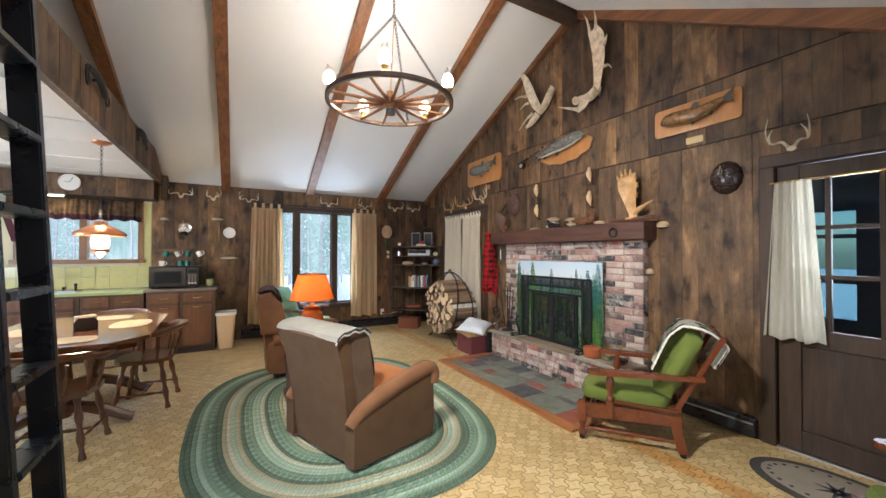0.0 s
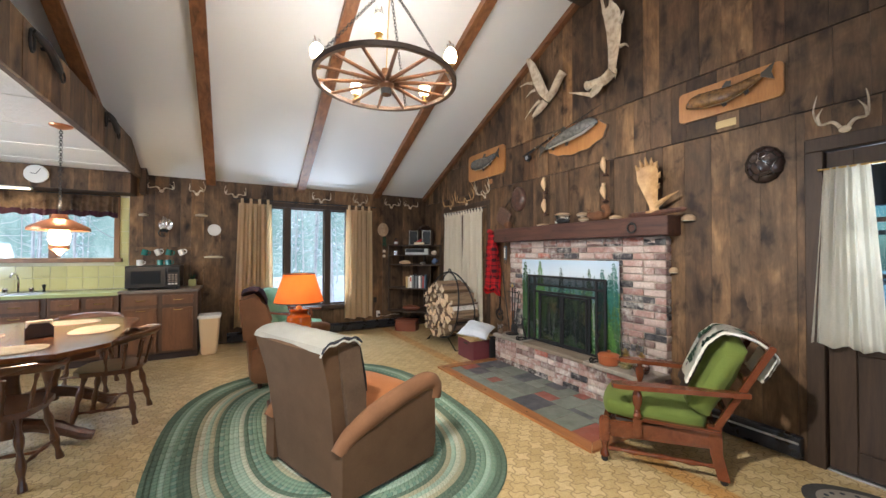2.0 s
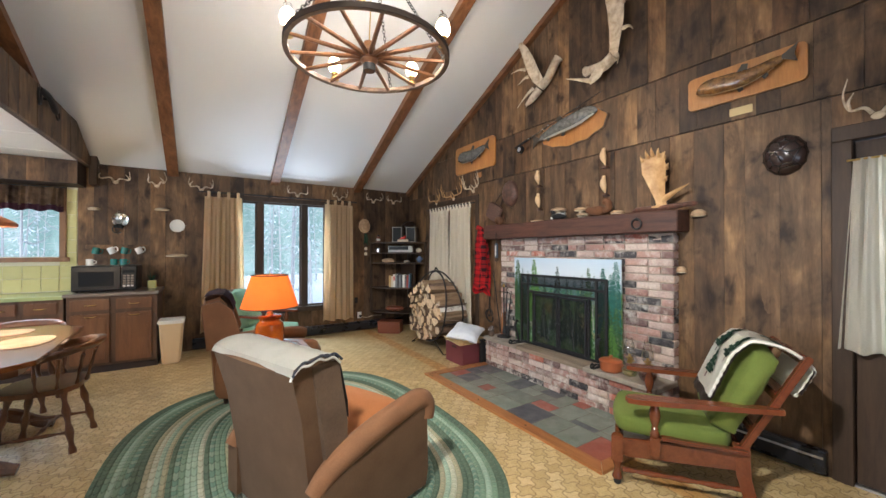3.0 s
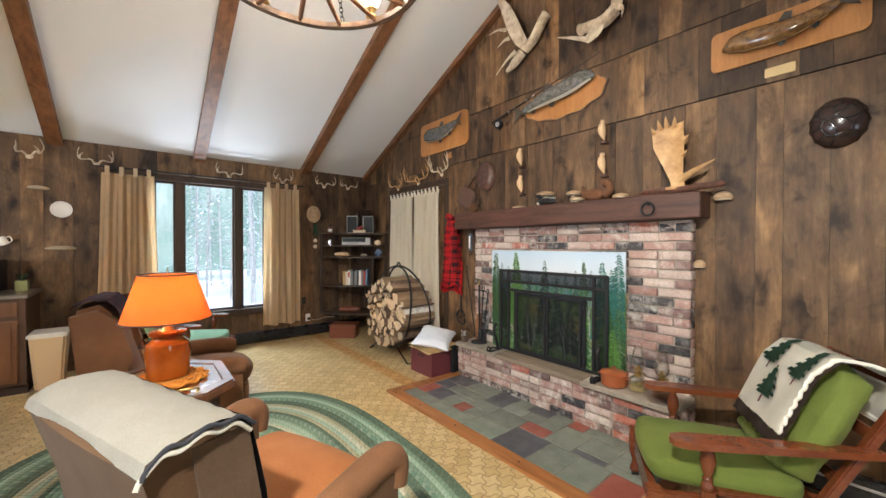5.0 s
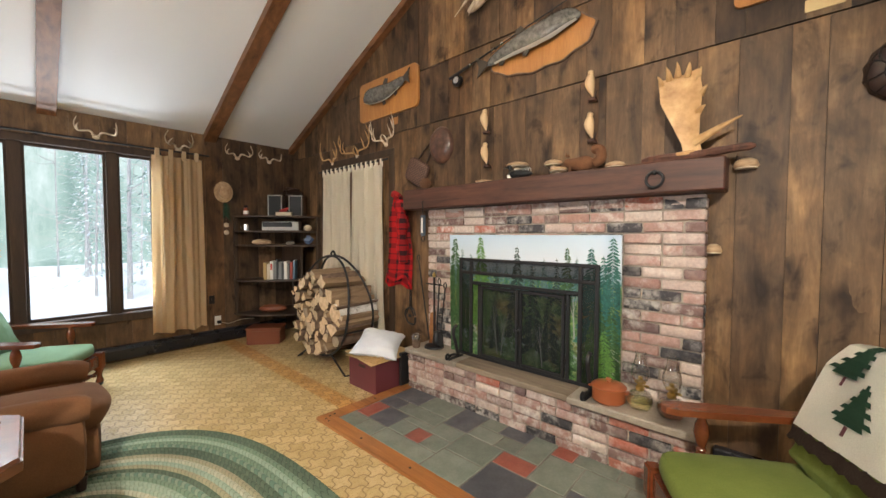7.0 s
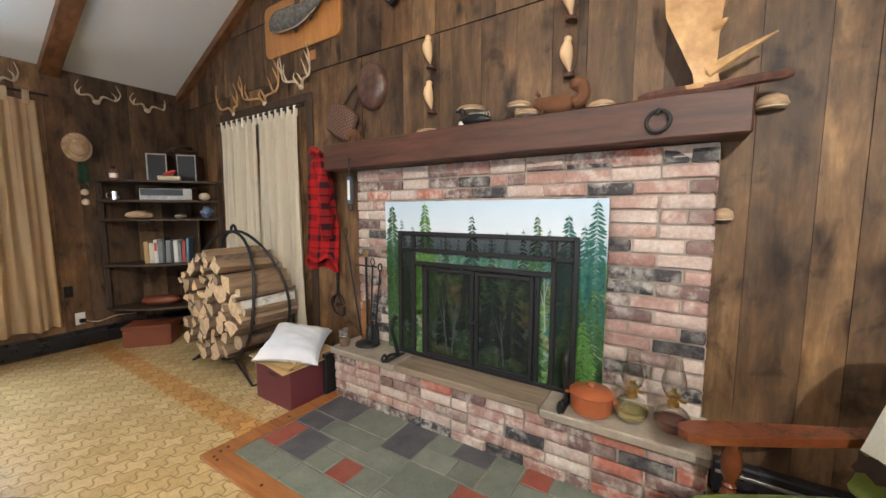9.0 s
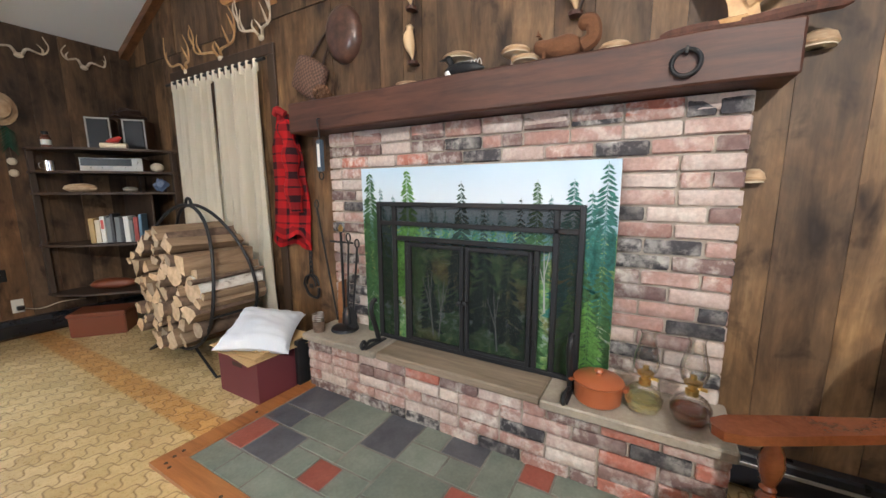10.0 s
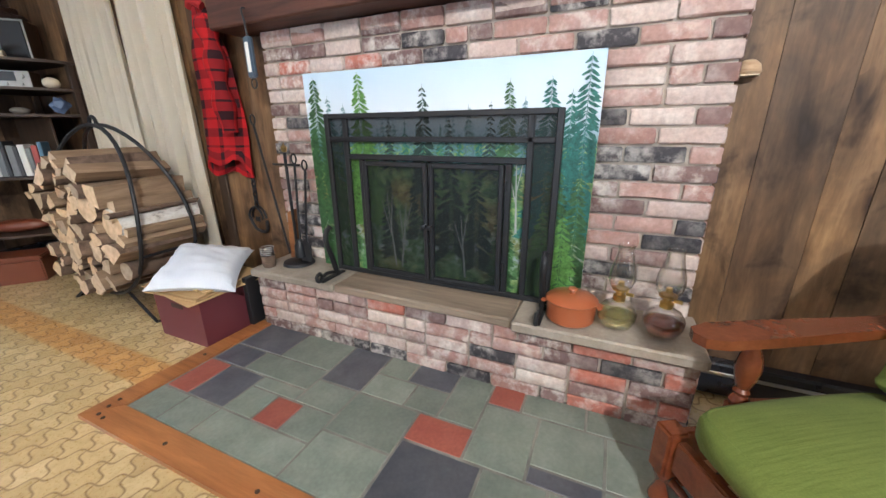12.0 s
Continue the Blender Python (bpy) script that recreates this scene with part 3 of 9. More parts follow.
def thing(name, m, label, category, group=""):
    ob = new(name)
    ob.empty_display_size = 0.05
    ob.matrix_basis = m
    return tagged(ob, label, category, group)


def solid(name, bm, material, label, category, group="", m=None, smooth=35):
    ob = part(name, bm, material, None, "", smooth)
    if m:
        ob.matrix_basis = m
    return tagged(ob, label, category, group)


def structure(name, bm, material, label="", category="", smooth=35):
    return tagged(part(name, bm, material, None, "", smooth), label, category, "", "structure")

# ---- the room ----
NY, EX, WX, SY = 7.64, 4.0, -3.2, -1.2
EAVE, RIDGE_Y, RIDGE_Z = 2.49, 3.75, 4.25
RISE = (RIDGE_Z - EAVE) / (NY - RIDGE_Y)
E_WALL = Matrix(((0, 0, -1, EX), (-1, 0, 0, 0), (0, 1, 0, 0), (0, 0, 0, 1)))
N_WALL = Matrix(((1, 0, 0, 0), (0, 0, -1, NY), (0, 1, 0, 0), (0, 0, 0, 1)))
ALONG_X = Matrix(((0, 0, 1, 0), (1, 0, 0, 0), (0, 1, 0, 0), (0, 0, 0, 1)))


def on_east(y, z, out=0.0):
    """A pose on the fireplace wall: x to the viewer's right, y up, z into the room."""
    return Matrix.Translation((EX - out, y, z)) @ E_WALL.to_3x3().to_4x4()


def on_north(x, z, out=0.0):
    return Matrix.Translation((x, NY - out, z)) @ N_WALL.to_3x3().to_4x4()


def roof(y):
    return EAVE + (NY - y) * RISE if y > RIDGE_Y else RIDGE_Z - 0.57 * (RIDGE_Y - y)


structure("floor", block(WX, EX + 0.12, SY, NY + 0.1, -0.1, 0, 0), VINYL, "tan sheet vinyl floor with a lantern pattern", "floor")
bm = bmesh.new()
box(bm, EX + 0.02, EX + 0.12, 1.93, NY + 0.1, 0, 4.5), box(bm, EX + 0.02, EX + 0.12, SY, 1.02, 0, 4.5), box(bm, EX + 0.02, EX + 0.12, 1.02, 1.93, 2.05, 4.5)
wall_east = structure("wall_east", bm, CASING, "dark stained pine board wall", "wall")
bm = bmesh.new()
for x0, x1, z0, z1 in ((WX, -1.94, 0, 2.9), (-1.94, -0.72, 0, 1.32), (-1.94, -0.72, 2.12, 2.9), (-0.72, 1.17, 0, 2.6), (1.17, 2.46, 0, 0.47), (1.17, 2.46, 2.17, 2.6), (2.46, EX + 0.12, 0, 2.6)):
    box(bm, x0, x1, NY + 0.02, NY + 0.14, z0, z1)
wall_north = structure("wall_north", bm, CASING, "dark stained pine board wall", "wall")
bm = bmesh.new()
for y0, y1, z0, z1 in ((SY, 3.6, 0, 4.5), (5.4, NY, 0, 4.5), (3.6, 5.4, 0, 0.95), (3.6, 5.4, 2.05, 4.5)):
    box(bm, WX - 0.1, WX, y0, y1, z0, z1)
wall_west = structure("wall_west", bm, PANEL, "dark stained pine board wall", "wall")
bm = bmesh.new()
for x0, x1, z0, z1 in ((WX, -0.5, 0, 4.5), (2.5, EX, 0, 4.5), (-0.5, 2.5, 0, 0.6), (-0.5, 2.5, 2.3, 4.5)):
    box(bm, x0, x1, SY - 0.1, SY, z0, z1)
wall_south = structure("wall_south", bm, PANEL, "dark stained pine board wall with a wide window", "wall")
outline = [(NY + 0.1, roof(NY + 0.1)), (RIDGE_Y, RIDGE_Z), (SY, roof(SY)), (SY, roof(SY) + 0.12), (RIDGE_Y, RIDGE_Z + 0.12), (NY + 0.1, roof(NY + 0.1) + 0.12)]
structure("ceiling", prism(outline, EX + 0.1 - WX, Matrix.Translation((WX, 0, 0)) @ ALONG_X), WHITE, "white painted sloping ceiling", "ceiling", 0)
structure("roof_cover", block(WX - 0.2, EX + 0.2, SY - 0.2, NY + 0.2, 4.5, 4.6, 0), CASING, "dark roof over the room", "roof")

# rafters, ridge and wall trim
for i, x in enumerate((-0.66, 0.375, 1.655, 2.975)):
    w, d = 0.125, 0.085
    bm = prism([(NY + 0.01, EAVE - d), (RIDGE_Y, RIDGE_Z - d), (RIDGE_Y, RIDGE_Z + 0.01), (NY + 0.01, EAVE + 0.005)], w, Matrix.Translation((x - w / 2, 0, 0)) @ ALONG_X)
    solid("rafter", bev(bm, 0.004), BEAM, "brown stained wooden rafter under the white ceiling", "beam", "rafters")
bm = prism([(NY, EAVE - 0.07), (RIDGE_Y, RIDGE_Z - 0.07), (RIDGE_Y, RIDGE_Z + 0.005), (NY, EAVE + 0.005)], 0.07, Matrix.Translation((EX - 0.07, 0, 0)) @ ALONG_X)
solid("rafter", bev(bm, 0.004), BEAM, "brown stained rake board against the panelled wall", "beam", "rafters")
bm = prism([(RIDGE_Y, RIDGE_Z - 0.09), (SY, roof(SY) - 0.19), (SY, roof(SY)), (RIDGE_Y, RIDGE_Z + 0.005)], 0.07, Matrix.Translation((EX - 0.07, 0, 0)) @ ALONG_X)
solid("rafter", bev(bm, 0.004), BEAM, "brown stained rake board against the panelled wall", "beam", "rafters")
solid("ridge_beam", block(WX, EX - 0.001, RIDGE_Y - 0.07, RIDGE_Y + 0.07, RIDGE_Z - 0.16, RIDGE_Z - 0.01, 0.006), CASING, "dark ridge beam along the peak of the ceiling", "beam")

# loft over the kitchen
LX, LZ = -0.43, 2.44
bm = bmesh.new()
box(bm, WX, LX - 0.05, 2.3, NY, LZ, LZ + 0.06)
structure("loft_ceiling", bm, CEIL_TILE, "white embossed tile ceiling under the loft", "ceiling")
bm = bmesh.new()
for k in range(1, 6):
    box(bm, WX, LX - 0.055, NY - 0.75 * k - 0.006, NY - 0.75 * k + 0.006, LZ - 0.006, LZ + 0.001)
part("tile_joint", bm, WHITE_PLASTIC, bpy.data.objects["loft_ceiling"])
structure("loft_floor", block(WX, LX - 0.05, 2.3, NY, LZ + 0.062, LZ + 0.3, 0), PANEL, "wooden loft floor edge", "floor")
loft_face = structure("loft_fascia", block(LX - 0.05, LX - 0.02, 2.3, NY, LZ - 0.02, LZ + 0.36, 0), CASING, "stained board fascia of the loft", "wall")
solid("loft_beam", block(LX - 0.2, LX + 0.004, 2.2, 2.32, 0.0, 2.42, 0.006), CASING, "dark post under the loft edge", "post")
solid("loft_end_beam", block(LX - 0.02, LX + 0.06, NY - 0.14, NY, LZ - 0.24, LZ + 0.28, 0.006), CASING, "dark upright where the loft meets the wall", "post")
soffit = structure("soffit", block(WX, -0.5, 7.28, NY + 0.01, 2.17, LZ - 0.002, 0), CASING, "board soffit over the kitchen window", "soffit")

# large window in the far wall: three panes
win = tagged(new("window_1"), "three-part picture window with dark frames", "window", "", "structure")
for name, x0, x1, z0, z1, y0 in (("window_frame", 1.13, 1.20, 0.43, 2.21, NY - 0.02), ("window_frame", 2.43, 2.50, 0.43, 2.21, NY - 0.02), ("window_frame", 1.20, 2.43, 2.14, 2.21, NY - 0.02),
                                 ("window_sill", 1.10, 2.53, 0.42, 0.50, NY - 0.05), ("mullion", 1.405, 1.49, 0.5, 2.14, NY), ("mullion", 2.05, 2.14, 0.5, 2.14, NY)):
    part(name, block(x0, x1, y0, NY + 0.12, z0, z1, 0.004), CASING, win)
for x0, x1 in ((1.20, 1.405), (1.49, 2.05), (2.14, 2.43)):
    pane = part("pane", block(x0, x1, NY + 0.06, NY + 0.064, 0.5, 2.14, 0), PANE, win, "clear glass pane")
    pane.visible_shadow = False
    bm = bmesh.new()
    for a, b, c, d in ((x0, x0 + 0.02, 0.5, 2.14), (x1 - 0.02, x1, 0.5, 2.14), (x0 + 0.02, x1 - 0.02, 0.5, 0.525), (x0 + 0.02, x1 - 0.02, 2.115, 2.14)):
        box(bm, a, b, NY + 0.04, NY + 0.08, c, d)
    part("sash", bm, CASING, win)
kwin = tagged(new("window_2"), "wooden kitchen window over the sink", "window", "", "structure")
WINDOW_OAK = wood("window_oak", (0.16, 0.075, 0.03), (0.28, 0.14, 0.06), 0.4, (5, 5, 1), 3.0)
for name, x0, x1, z0, z1, y0 in (("window_frame", -1.99, -1.93, 1.27, 2.17, NY - 0.025), ("window_frame", -0.73, -0.67, 1.27, 2.17, NY - 0.025), ("window_frame", -1.93, -0.73, 2.10, 2.17, NY - 0.025),
                                 ("window_sill", -2.02, -0.64, 1.26, 1.315, NY - 0.06), ("mullion", -1.37, -1.29, 1.315, 2.10, NY - 0.005)):
    part(name, block(x0, x1, y0, NY + 0.12, z0, z1, 0.004), WINDOW_OAK, kwin)
for x0, x1 in ((-1.93, -1.37), (-1.29, -0.73)):
    pane = part("pane", block(x0, x1, NY + 0.06, NY + 0.064, 1.315, 2.10, 0), PANE, kwin, "clear glass pane")
    pane.visible_shadow = False

# glazed door in the fireplace wall and the porch beyond
door = tagged(new("door_1"), "dark brown door with six glass panes", "door", "", "structure")
for name, y0, y1, z0, z1, x0, x1 in (("stile", 1.80, 1.925, 0.015, 2.04, 4.02, 4.065), ("stile", 1.03, 1.14, 0.015, 2.04, 4.02, 4.065), ("rail", 1.14, 1.80, 1.93, 2.04, 4.02, 4.065), ("rail", 1.14, 1.80, 0.76, 0.88, 4.02, 4.065),
                                     ("rail", 1.14, 1.80, 0.015, 0.16, 4.02, 4.065), ("panel", 1.14, 1.80, 0.16, 0.76, 4.035, 4.055), ("muntin", 1.14, 1.80, 1.575, 1.605, 4.03, 4.06), ("muntin", 1.14, 1.80, 1.235, 1.265, 4.03, 4.06),
                                     ("muntin", 1.645, 1.675, 0.88, 1.93, 4.028, 4.062), ("muntin", 1.40, 1.43, 0.88, 1.93, 4.028, 4.062)):
    part(name, block(x0, x1, y0, y1, z0, z1, 0.004), CASING, door)
pane = part("pane", block(4.043, 4.047, 1.14, 1.80, 0.88, 1.93, 0), PANE, door, "clear glass pane")
pane.visible_shadow = False
part("hinge", block(4.0, 4.02, 1.918, 1.932, 1.70, 1.80, 0.002), BRASS, door, "brass hinge")
for y0, y1, z0, z1 in ((1.93, 2.02, 0, 2.05), (0.93, 1.02, 0, 2.05), (0.93, 2.02, 2.05, 2.14)):
    structure("trim", block(EX - 0.022, EX + 0.03, y0, y1, z0, z1, 0.005), CASING, "dark door casing", "trim")
structure("threshold", block(EX - 0.01, EX + 0.08, 1.02, 1.93, 0, 0.014, 0.004), STEEL, "metal door threshold", "threshold")
PORCH = Mat("porch_paint", (0.24, 0.29, 0.35), 0.6)
structure("porch_floor", block(4.12, 7.0, -0.4, 3.4, -0.1, -0.02, 0), PORCH, "grey porch floor", "floor")
bm = bmesh.new()
for y0, y1, z0, z1 in ((-0.4, 1.93, -0.02, 2.5), (1.98, 2.17, -0.02, 2.5), (3.25, 3.4, -0.02, 2.5), (1.93, 1.98, 1.95, 2.5), (1.93, 1.98, -0.02, 0.7), (2.17, 3.25, 1.93, 2.5), (2.17, 3.25, -0.02, 0.62), (2.17, 3.25, 1.60, 1.65), (2.17, 3.25, 1.05, 1.10)):
    box(bm, 6.9, 7.0, y0, y1, z0, z1)
box(bm, 4.12, 7.0, 3.4, 3.5, -0.02, 2.5), box(bm, 4.12, 7.0, -0.5, -0.4, -0.02, 2.5)
structure("porch_wall", bm, PORCH, "blue-grey porch wall with wide openings", "wall")
# one even blue-green tint over the panes darkens the view behind
PORCH_PANE = Mat("porch_glass", (1, 1, 1), 0.0)
tint = PORCH_PANE.nodes.new("ShaderNodeBsdfTransparent")
tint.inputs["Color"].default_value = (0.42, 0.56, 0.58, 1)
PORCH_PANE.links.new(tint.outputs[0], PORCH_PANE.nodes["Material Output"].inputs["Surface"])
pwin = tagged(new("window_3"), "tinted porch window with a wooden rail", "window", "", "structure")
for z0, z1 in ((0.62, 1.05), (1.10, 1.60), (1.65, 1.93)):
    part("pane", block(6.94, 6.945, 2.17, 3.25, z0, z1, 0), PORCH_PANE, pwin, "dim bluish glass pane")
structure("porch_roof", block(4.12, 7.0, -0.5, 3.5, 2.5, 2.6, 0), PORCH, "porch roof", "roof")

# outdoors: snow, trunks and a self-lit pale wood behind
SNOW = Mat("snow", (0.82, 0.85, 0.90), 0.8)
SNOW.bump(SNOW.noise(SNOW.place(), 1.5, 5), 0.6, 0.1)
structure("ground", block(-60, 60, -60, 70, -0.5, -0.3, 0), SNOW, "snow covered ground", "ground")
FAR_WOOD_GLOW = Mat("far_wood_glow", (0.3, 0.4, 0.38), 1.0)
at = FAR_WOOD_GLOW.place((1, 1, 0.30))
grove = FAR_WOOD_GLOW.noise(at, 0.55, 7, 0.72)
wash = FAR_WOOD_GLOW.ramp(grove, (0.33, (0.16, 0.27, 0.235)), (0.48, (0.30, 0.43, 0.385)), (0.62, (0.55, 0.66, 0.64)), (0.75, (0.85, 0.90, 0.92)))
high = FAR_WOOD_GLOW.node("ShaderNodeSeparateXYZ", Vector=FAR_WOOD_GLOW.place()).outputs[2]
crest = FAR_WOOD_GLOW.maths("SUBTRACT", high, FAR_WOOD_GLOW.maths("MULTIPLY", FAR_WOOD_GLOW.noise(FAR_WOOD_GLOW.place((1, 1, 0.06)), 0.8, 6, 0.7), 13.0))
wash = FAR_WOOD_GLOW.mix(wash, (0.95, 0.97, 1.0), FAR_WOOD_GLOW.ramp(FAR_WOOD_GLOW.maths("MULTIPLY", FAR_WOOD_GLOW.maths("ADD", crest, 0.5), 0.5), (0.0, 0.0), (1.0, 1.0)))
# emission puts the daylight on woods and sky into the backdrop's own colour
FAR_WOOD_GLOW.put("Base Color", (0.05, 0.06, 0.06, 1)), FAR_WOOD_GLOW.put("Emission Color", wash), FAR_WOOD_GLOW.put("Emission Strength", 0.72)
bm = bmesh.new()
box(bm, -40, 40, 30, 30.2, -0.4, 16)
tagged(part("backdrop", bm, FAR_WOOD_GLOW), "self-lit backdrop of pale snowy woods under a white sky", "backdrop", "", "structure")
TRUNK = wood("snowy_trunk", (0.42, 0.40, 0.38), (0.78, 0.77, 0.75), 0.9, (6, 6, 1), 3.0)
NEEDLES = Mat("snowy_needles", (0.07, 0.13, 0.09), 0.9)
NEEDLES.put("Base Color", NEEDLES.ramp(NEEDLES.island(), (0.0, (0.24, 0.34, 0.28)), (0.45, (0.40, 0.50, 0.44)), (0.6, (0.80, 0.84, 0.87))))
rng = random.Random(5)
for k in range(48):
    x, y = rng.uniform(-7, 9), rng.uniform(10.5, 26)
    lean, h, r = rng.uniform(-0.4, 0.4), rng.uniform(6, 9), rng.uniform(0.025, 0.07)
    tree = thing("tree", pose(x, y, -0.32), "bare snowy tree in the winter wood", "tree", "winter trees")
    part("trunk", tube(curve([(0, 0, 0), (lean * 0.2, 0, h * 0.3), (lean, 0.1, h)], 4), [r * (1 - 0.7 * i / 8) for i in range(9)], 6), TRUNK, tree)
    bm = bmesh.new()
    for b in range(20):
        z, a, n = rng.uniform(0.8, h * 0.9), rng.uniform(0, 6.28), rng.uniform(0.5, 1.5)
        tip = (lean * z / h + n * math.cos(a), n * math.sin(a), z + rng.uniform(0.0, 0.7))
        mid = ((lean * z / h + tip[0]) / 2, tip[1] / 2, (z + tip[2]) / 2 - 0.08)
        tube([(lean * z / h, 0, z), mid, tip], [0.014, 0.009, 0.003], 4, bm)
    part("limbs", bm, TRUNK, tree)
    if k % 3 == 0:
        bm = bmesh.new()
        for b in range(420):
            z = rng.uniform(0.6, h)
            a, n = rng.uniform(0, 6.28), rng.uniform(0.2, 1.0) * (1.3 * (1 - z / h) + 0.15)
            c = Vector((lean * z / h + n * math.cos(a), n * math.sin(a), z - 0.3 * n))
            d = Vector((math.cos(a), math.sin(a), -0.4)) * 0.15
            s = d.cross(Vector((0, 0, 1))).normalized() * 0.03
            v = [bm.verts.new(p) for p in (c - d * 0.4, c + s, c + d, c - s)]
            bm.faces.new(v)
        part("crown", bm, NEEDLES, tree)

# ---- the fireplace ----
BX, HX = 3.925, 3.66
fireplace = thing("fireplace", pose(0, 0, 0), "fireplace faced with old reclaimed brick and a raised hearth", "fireplace")
part("mortar_bed", block(BX + 0.008, EX - 0.001, 2.905, 4.945, 0.30, 1.538, 0.002), MORTAR, fireplace)
part("hearth_core", block(HX + 0.008, BX + 0.05, 2.885, 4.93, 0.0, 0.31, 0.002), MORTAR, fireplace)
part("hearth_stone", block(HX - 0.05, BX + 0.01, 2.87, 3.52, 0.31, 0.352, 0.007), STONE, fireplace, "grey flagstone slab")
part("hearth_stone", block(HX - 0.035, BX + 0.01, 4.40, 4.955, 0.31, 0.350, 0.007), STONE, fireplace, "grey flagstone slab")
part("hearth_plank", block(HX - 0.025, BX + 0.01, 3.524, 4.396, 0.308, 0.349, 0.007), FLUE_WOOD, fireplace, "worn grey plank")
mantel = thing("mantel", pose(0, 0, 0), "hewn dark wooden mantel beam above the brickwork", "mantel")
bm = block(3.79, EX - 0.001, 2.81, 5.16, 1.542, 1.715, 0)
bmesh.ops.subdivide_edges(bm, edges=bm.edges, cuts=9, use_grid_fill=True)
for v in bm.verts:
    if v.co.x < EX - 0.01:
        v.co += Vector((noise.noise(v.co * 3.0) * 0.016, 0, noise.noise(v.co * 2.4 + Vector((9, 0, 0))) * 0.010 * (1 if v.co.z > 1.63 else 0.3)))
part("beam", bev(bm, 0.008, 1, 50), MANTEL_WOOD, mantel)
bm = bmesh.new()
tube([(3.772 + 0.004 * math.cos(a), 3.115 + 0.042 * math.cos(a), 1.615 + 0.042 * math.sin(a)) for a in [6.2832 * k / 20 for k in range(21)]], 0.0075, 8, bm, False)
tube([(3.80, 3.115, 1.66), (3.765, 3.115, 1.662), (3.765, 3.115, 1.648), (3.80, 3.115, 1.646)], 0.006, 6, bm)
part("iron_ring", bm, IRON, mantel, "black iron hitching ring")

# slate apron with its oak border
apron = thing("hearth_apron", pose(0, 0, 0), "slate floor apron framed by an oak border", "hearth")
part("bed", block(2.935, HX + 0.01, 2.87, 4.93, 0.0, 0.0105, 0), SLATE_GROUT, apron)
part("border_board", bev(prism([(2.835, 2.80), (2.94, 2.88), (2.94, 4.905), (2.835, 5.01)], 0.02), 0.004), OAK_TRIM, apron)
part("border_board", bev(prism([(2.835, 5.013), (2.942, 4.908), (HX, 4.893), (HX, 4.985)], 0.02), 0.004), OAK_TRIM, apron)
part("border_board", bev(prism([(2.84, 2.797), (HX, 2.80), (HX, 2.868), (2.942, 2.877)], 0.02), 0.004), OAK_TRIM, apron)
for x, y in ((2.87, 4.94), (2.91, 4.955), (2.865, 4.90), (2.885, 4.55), (2.885, 4.1), (2.885, 3.5), (2.95, 4.96), (3.3, 4.945)):
    part("peg", lathe([(0.0, 0.0), (0.009, 0.0), (0.008, 0.0222), (0.0, 0.0225)], 8, None, pose(x, y, 0)), DARK_BROWN, apron)
R0, R1, R2, R3, R4, R5 = 2.95, 3.095, 3.24, 3.39, 3.53, 3.655
SLABS = ((R3 + 0.06, R5, 4.61, 4.885, 1), (3.31, R3 + 0.05, 4.69, 4.885, 1), (R1, 3.30, 4.76, 4.89, 2), (R1, 3.30, 4.545, 4.75, 1), (R0, R1 - 0.01, 4.73, 4.90, 0), (R0, R1 - 0.01, 4.545, 4.72, 0),
         (R1, R2 - 0.01, 4.39, 4.535, 0), (R1, R2 - 0.01, 4.25, 4.38, 2), (R0, R1 - 0.01, 4.10, 4.535, 0), (R3 + 0.06, R5, 4.31, 4.60, 0), (3.31, R3 + 0.05, 4.31, 4.68, 0), (R2, 3.30, 4.31, 4.535, 0), (R2, R3 - 0.01, 4.10, 4.30, 0),
         (R1, R2 - 0.01, 4.10, 4.24, 0), (R3, R5, 4.095, 4.30, 1), (R4, R5, 3.945, 4.085, 0), (R4, R5, 3.74, 3.935, 1), (R3, R4 - 0.01, 3.89, 4.085, 0), (R3, R4 - 0.01, 3.74, 3.88, 0), (3.17, R3 - 0.01, 3.81, 4.09, 0),
         (R0, 3.16, 3.81, 4.09, 0), (R3, R5, 3.585, 3.73, 0), (R2 + 0.01, R3 - 0.01, 3.585, 3.80, 2), (R0, R2, 3.51, 3.80, 1), (R4 + 0.01, R5, 3.45, 3.575, 2), (R2 + 0.01, R4, 3.375, 3.575, 0), (R4 + 0.01, R5, 3.215, 3.44, 0),
         (R0, R2, 3.30, 3.50, 0), (3.32, R4, 3.145, 3.365, 0), (R2 + 0.01, 3.31, 3.145, 3.365, 1), (R4 + 0.01, R5, 2.885, 3.205, 0), (3.32, R4, 2.885, 3.135, 0), (R0, R2, 3.09, 3.29, 0), (R2 + 0.01, 3.31, 2.885, 3.135, 0), (R0, R2, 2.885, 3.08, 2))
for x0, x1, y0, y1, kind in SLABS:
    part("slab", block(x0, x1, y0, y1, 0.001, 0.0125 + rng.uniform(-0.001, 0.0015), 0.002), (SLATE_GREEN, SLATE_DARK, SLATE_RED)[kind], apron)

# baseboard heaters
for m, n, label in ((pose(0.6, NY, 0), 3.25, "long black baseboard heater under the window"),):
    heater = thing("baseboard_heater", m, label, "heater")
    part("casing", prism([(0, 0.02), (-0.055, 0.03), (-0.062, 0.13), (-0.035, 0.16), (0, 0.165)], n, ALONG_X, 0.003), BLACK_PAINT, heater)
    part("damper", block(0.0, n, -0.066, -0.058, 0.115, 0.13, 0.002), IRON, heater)
heater = thing("baseboard_heater", pose(EX, 2.04, 0), "black baseboard heater along the board wall", "heater")
part("casing", block(-0.06, -0.002, 0, 0.80, 0.02, 0.165, 0.008), BLACK_PAINT, heater)
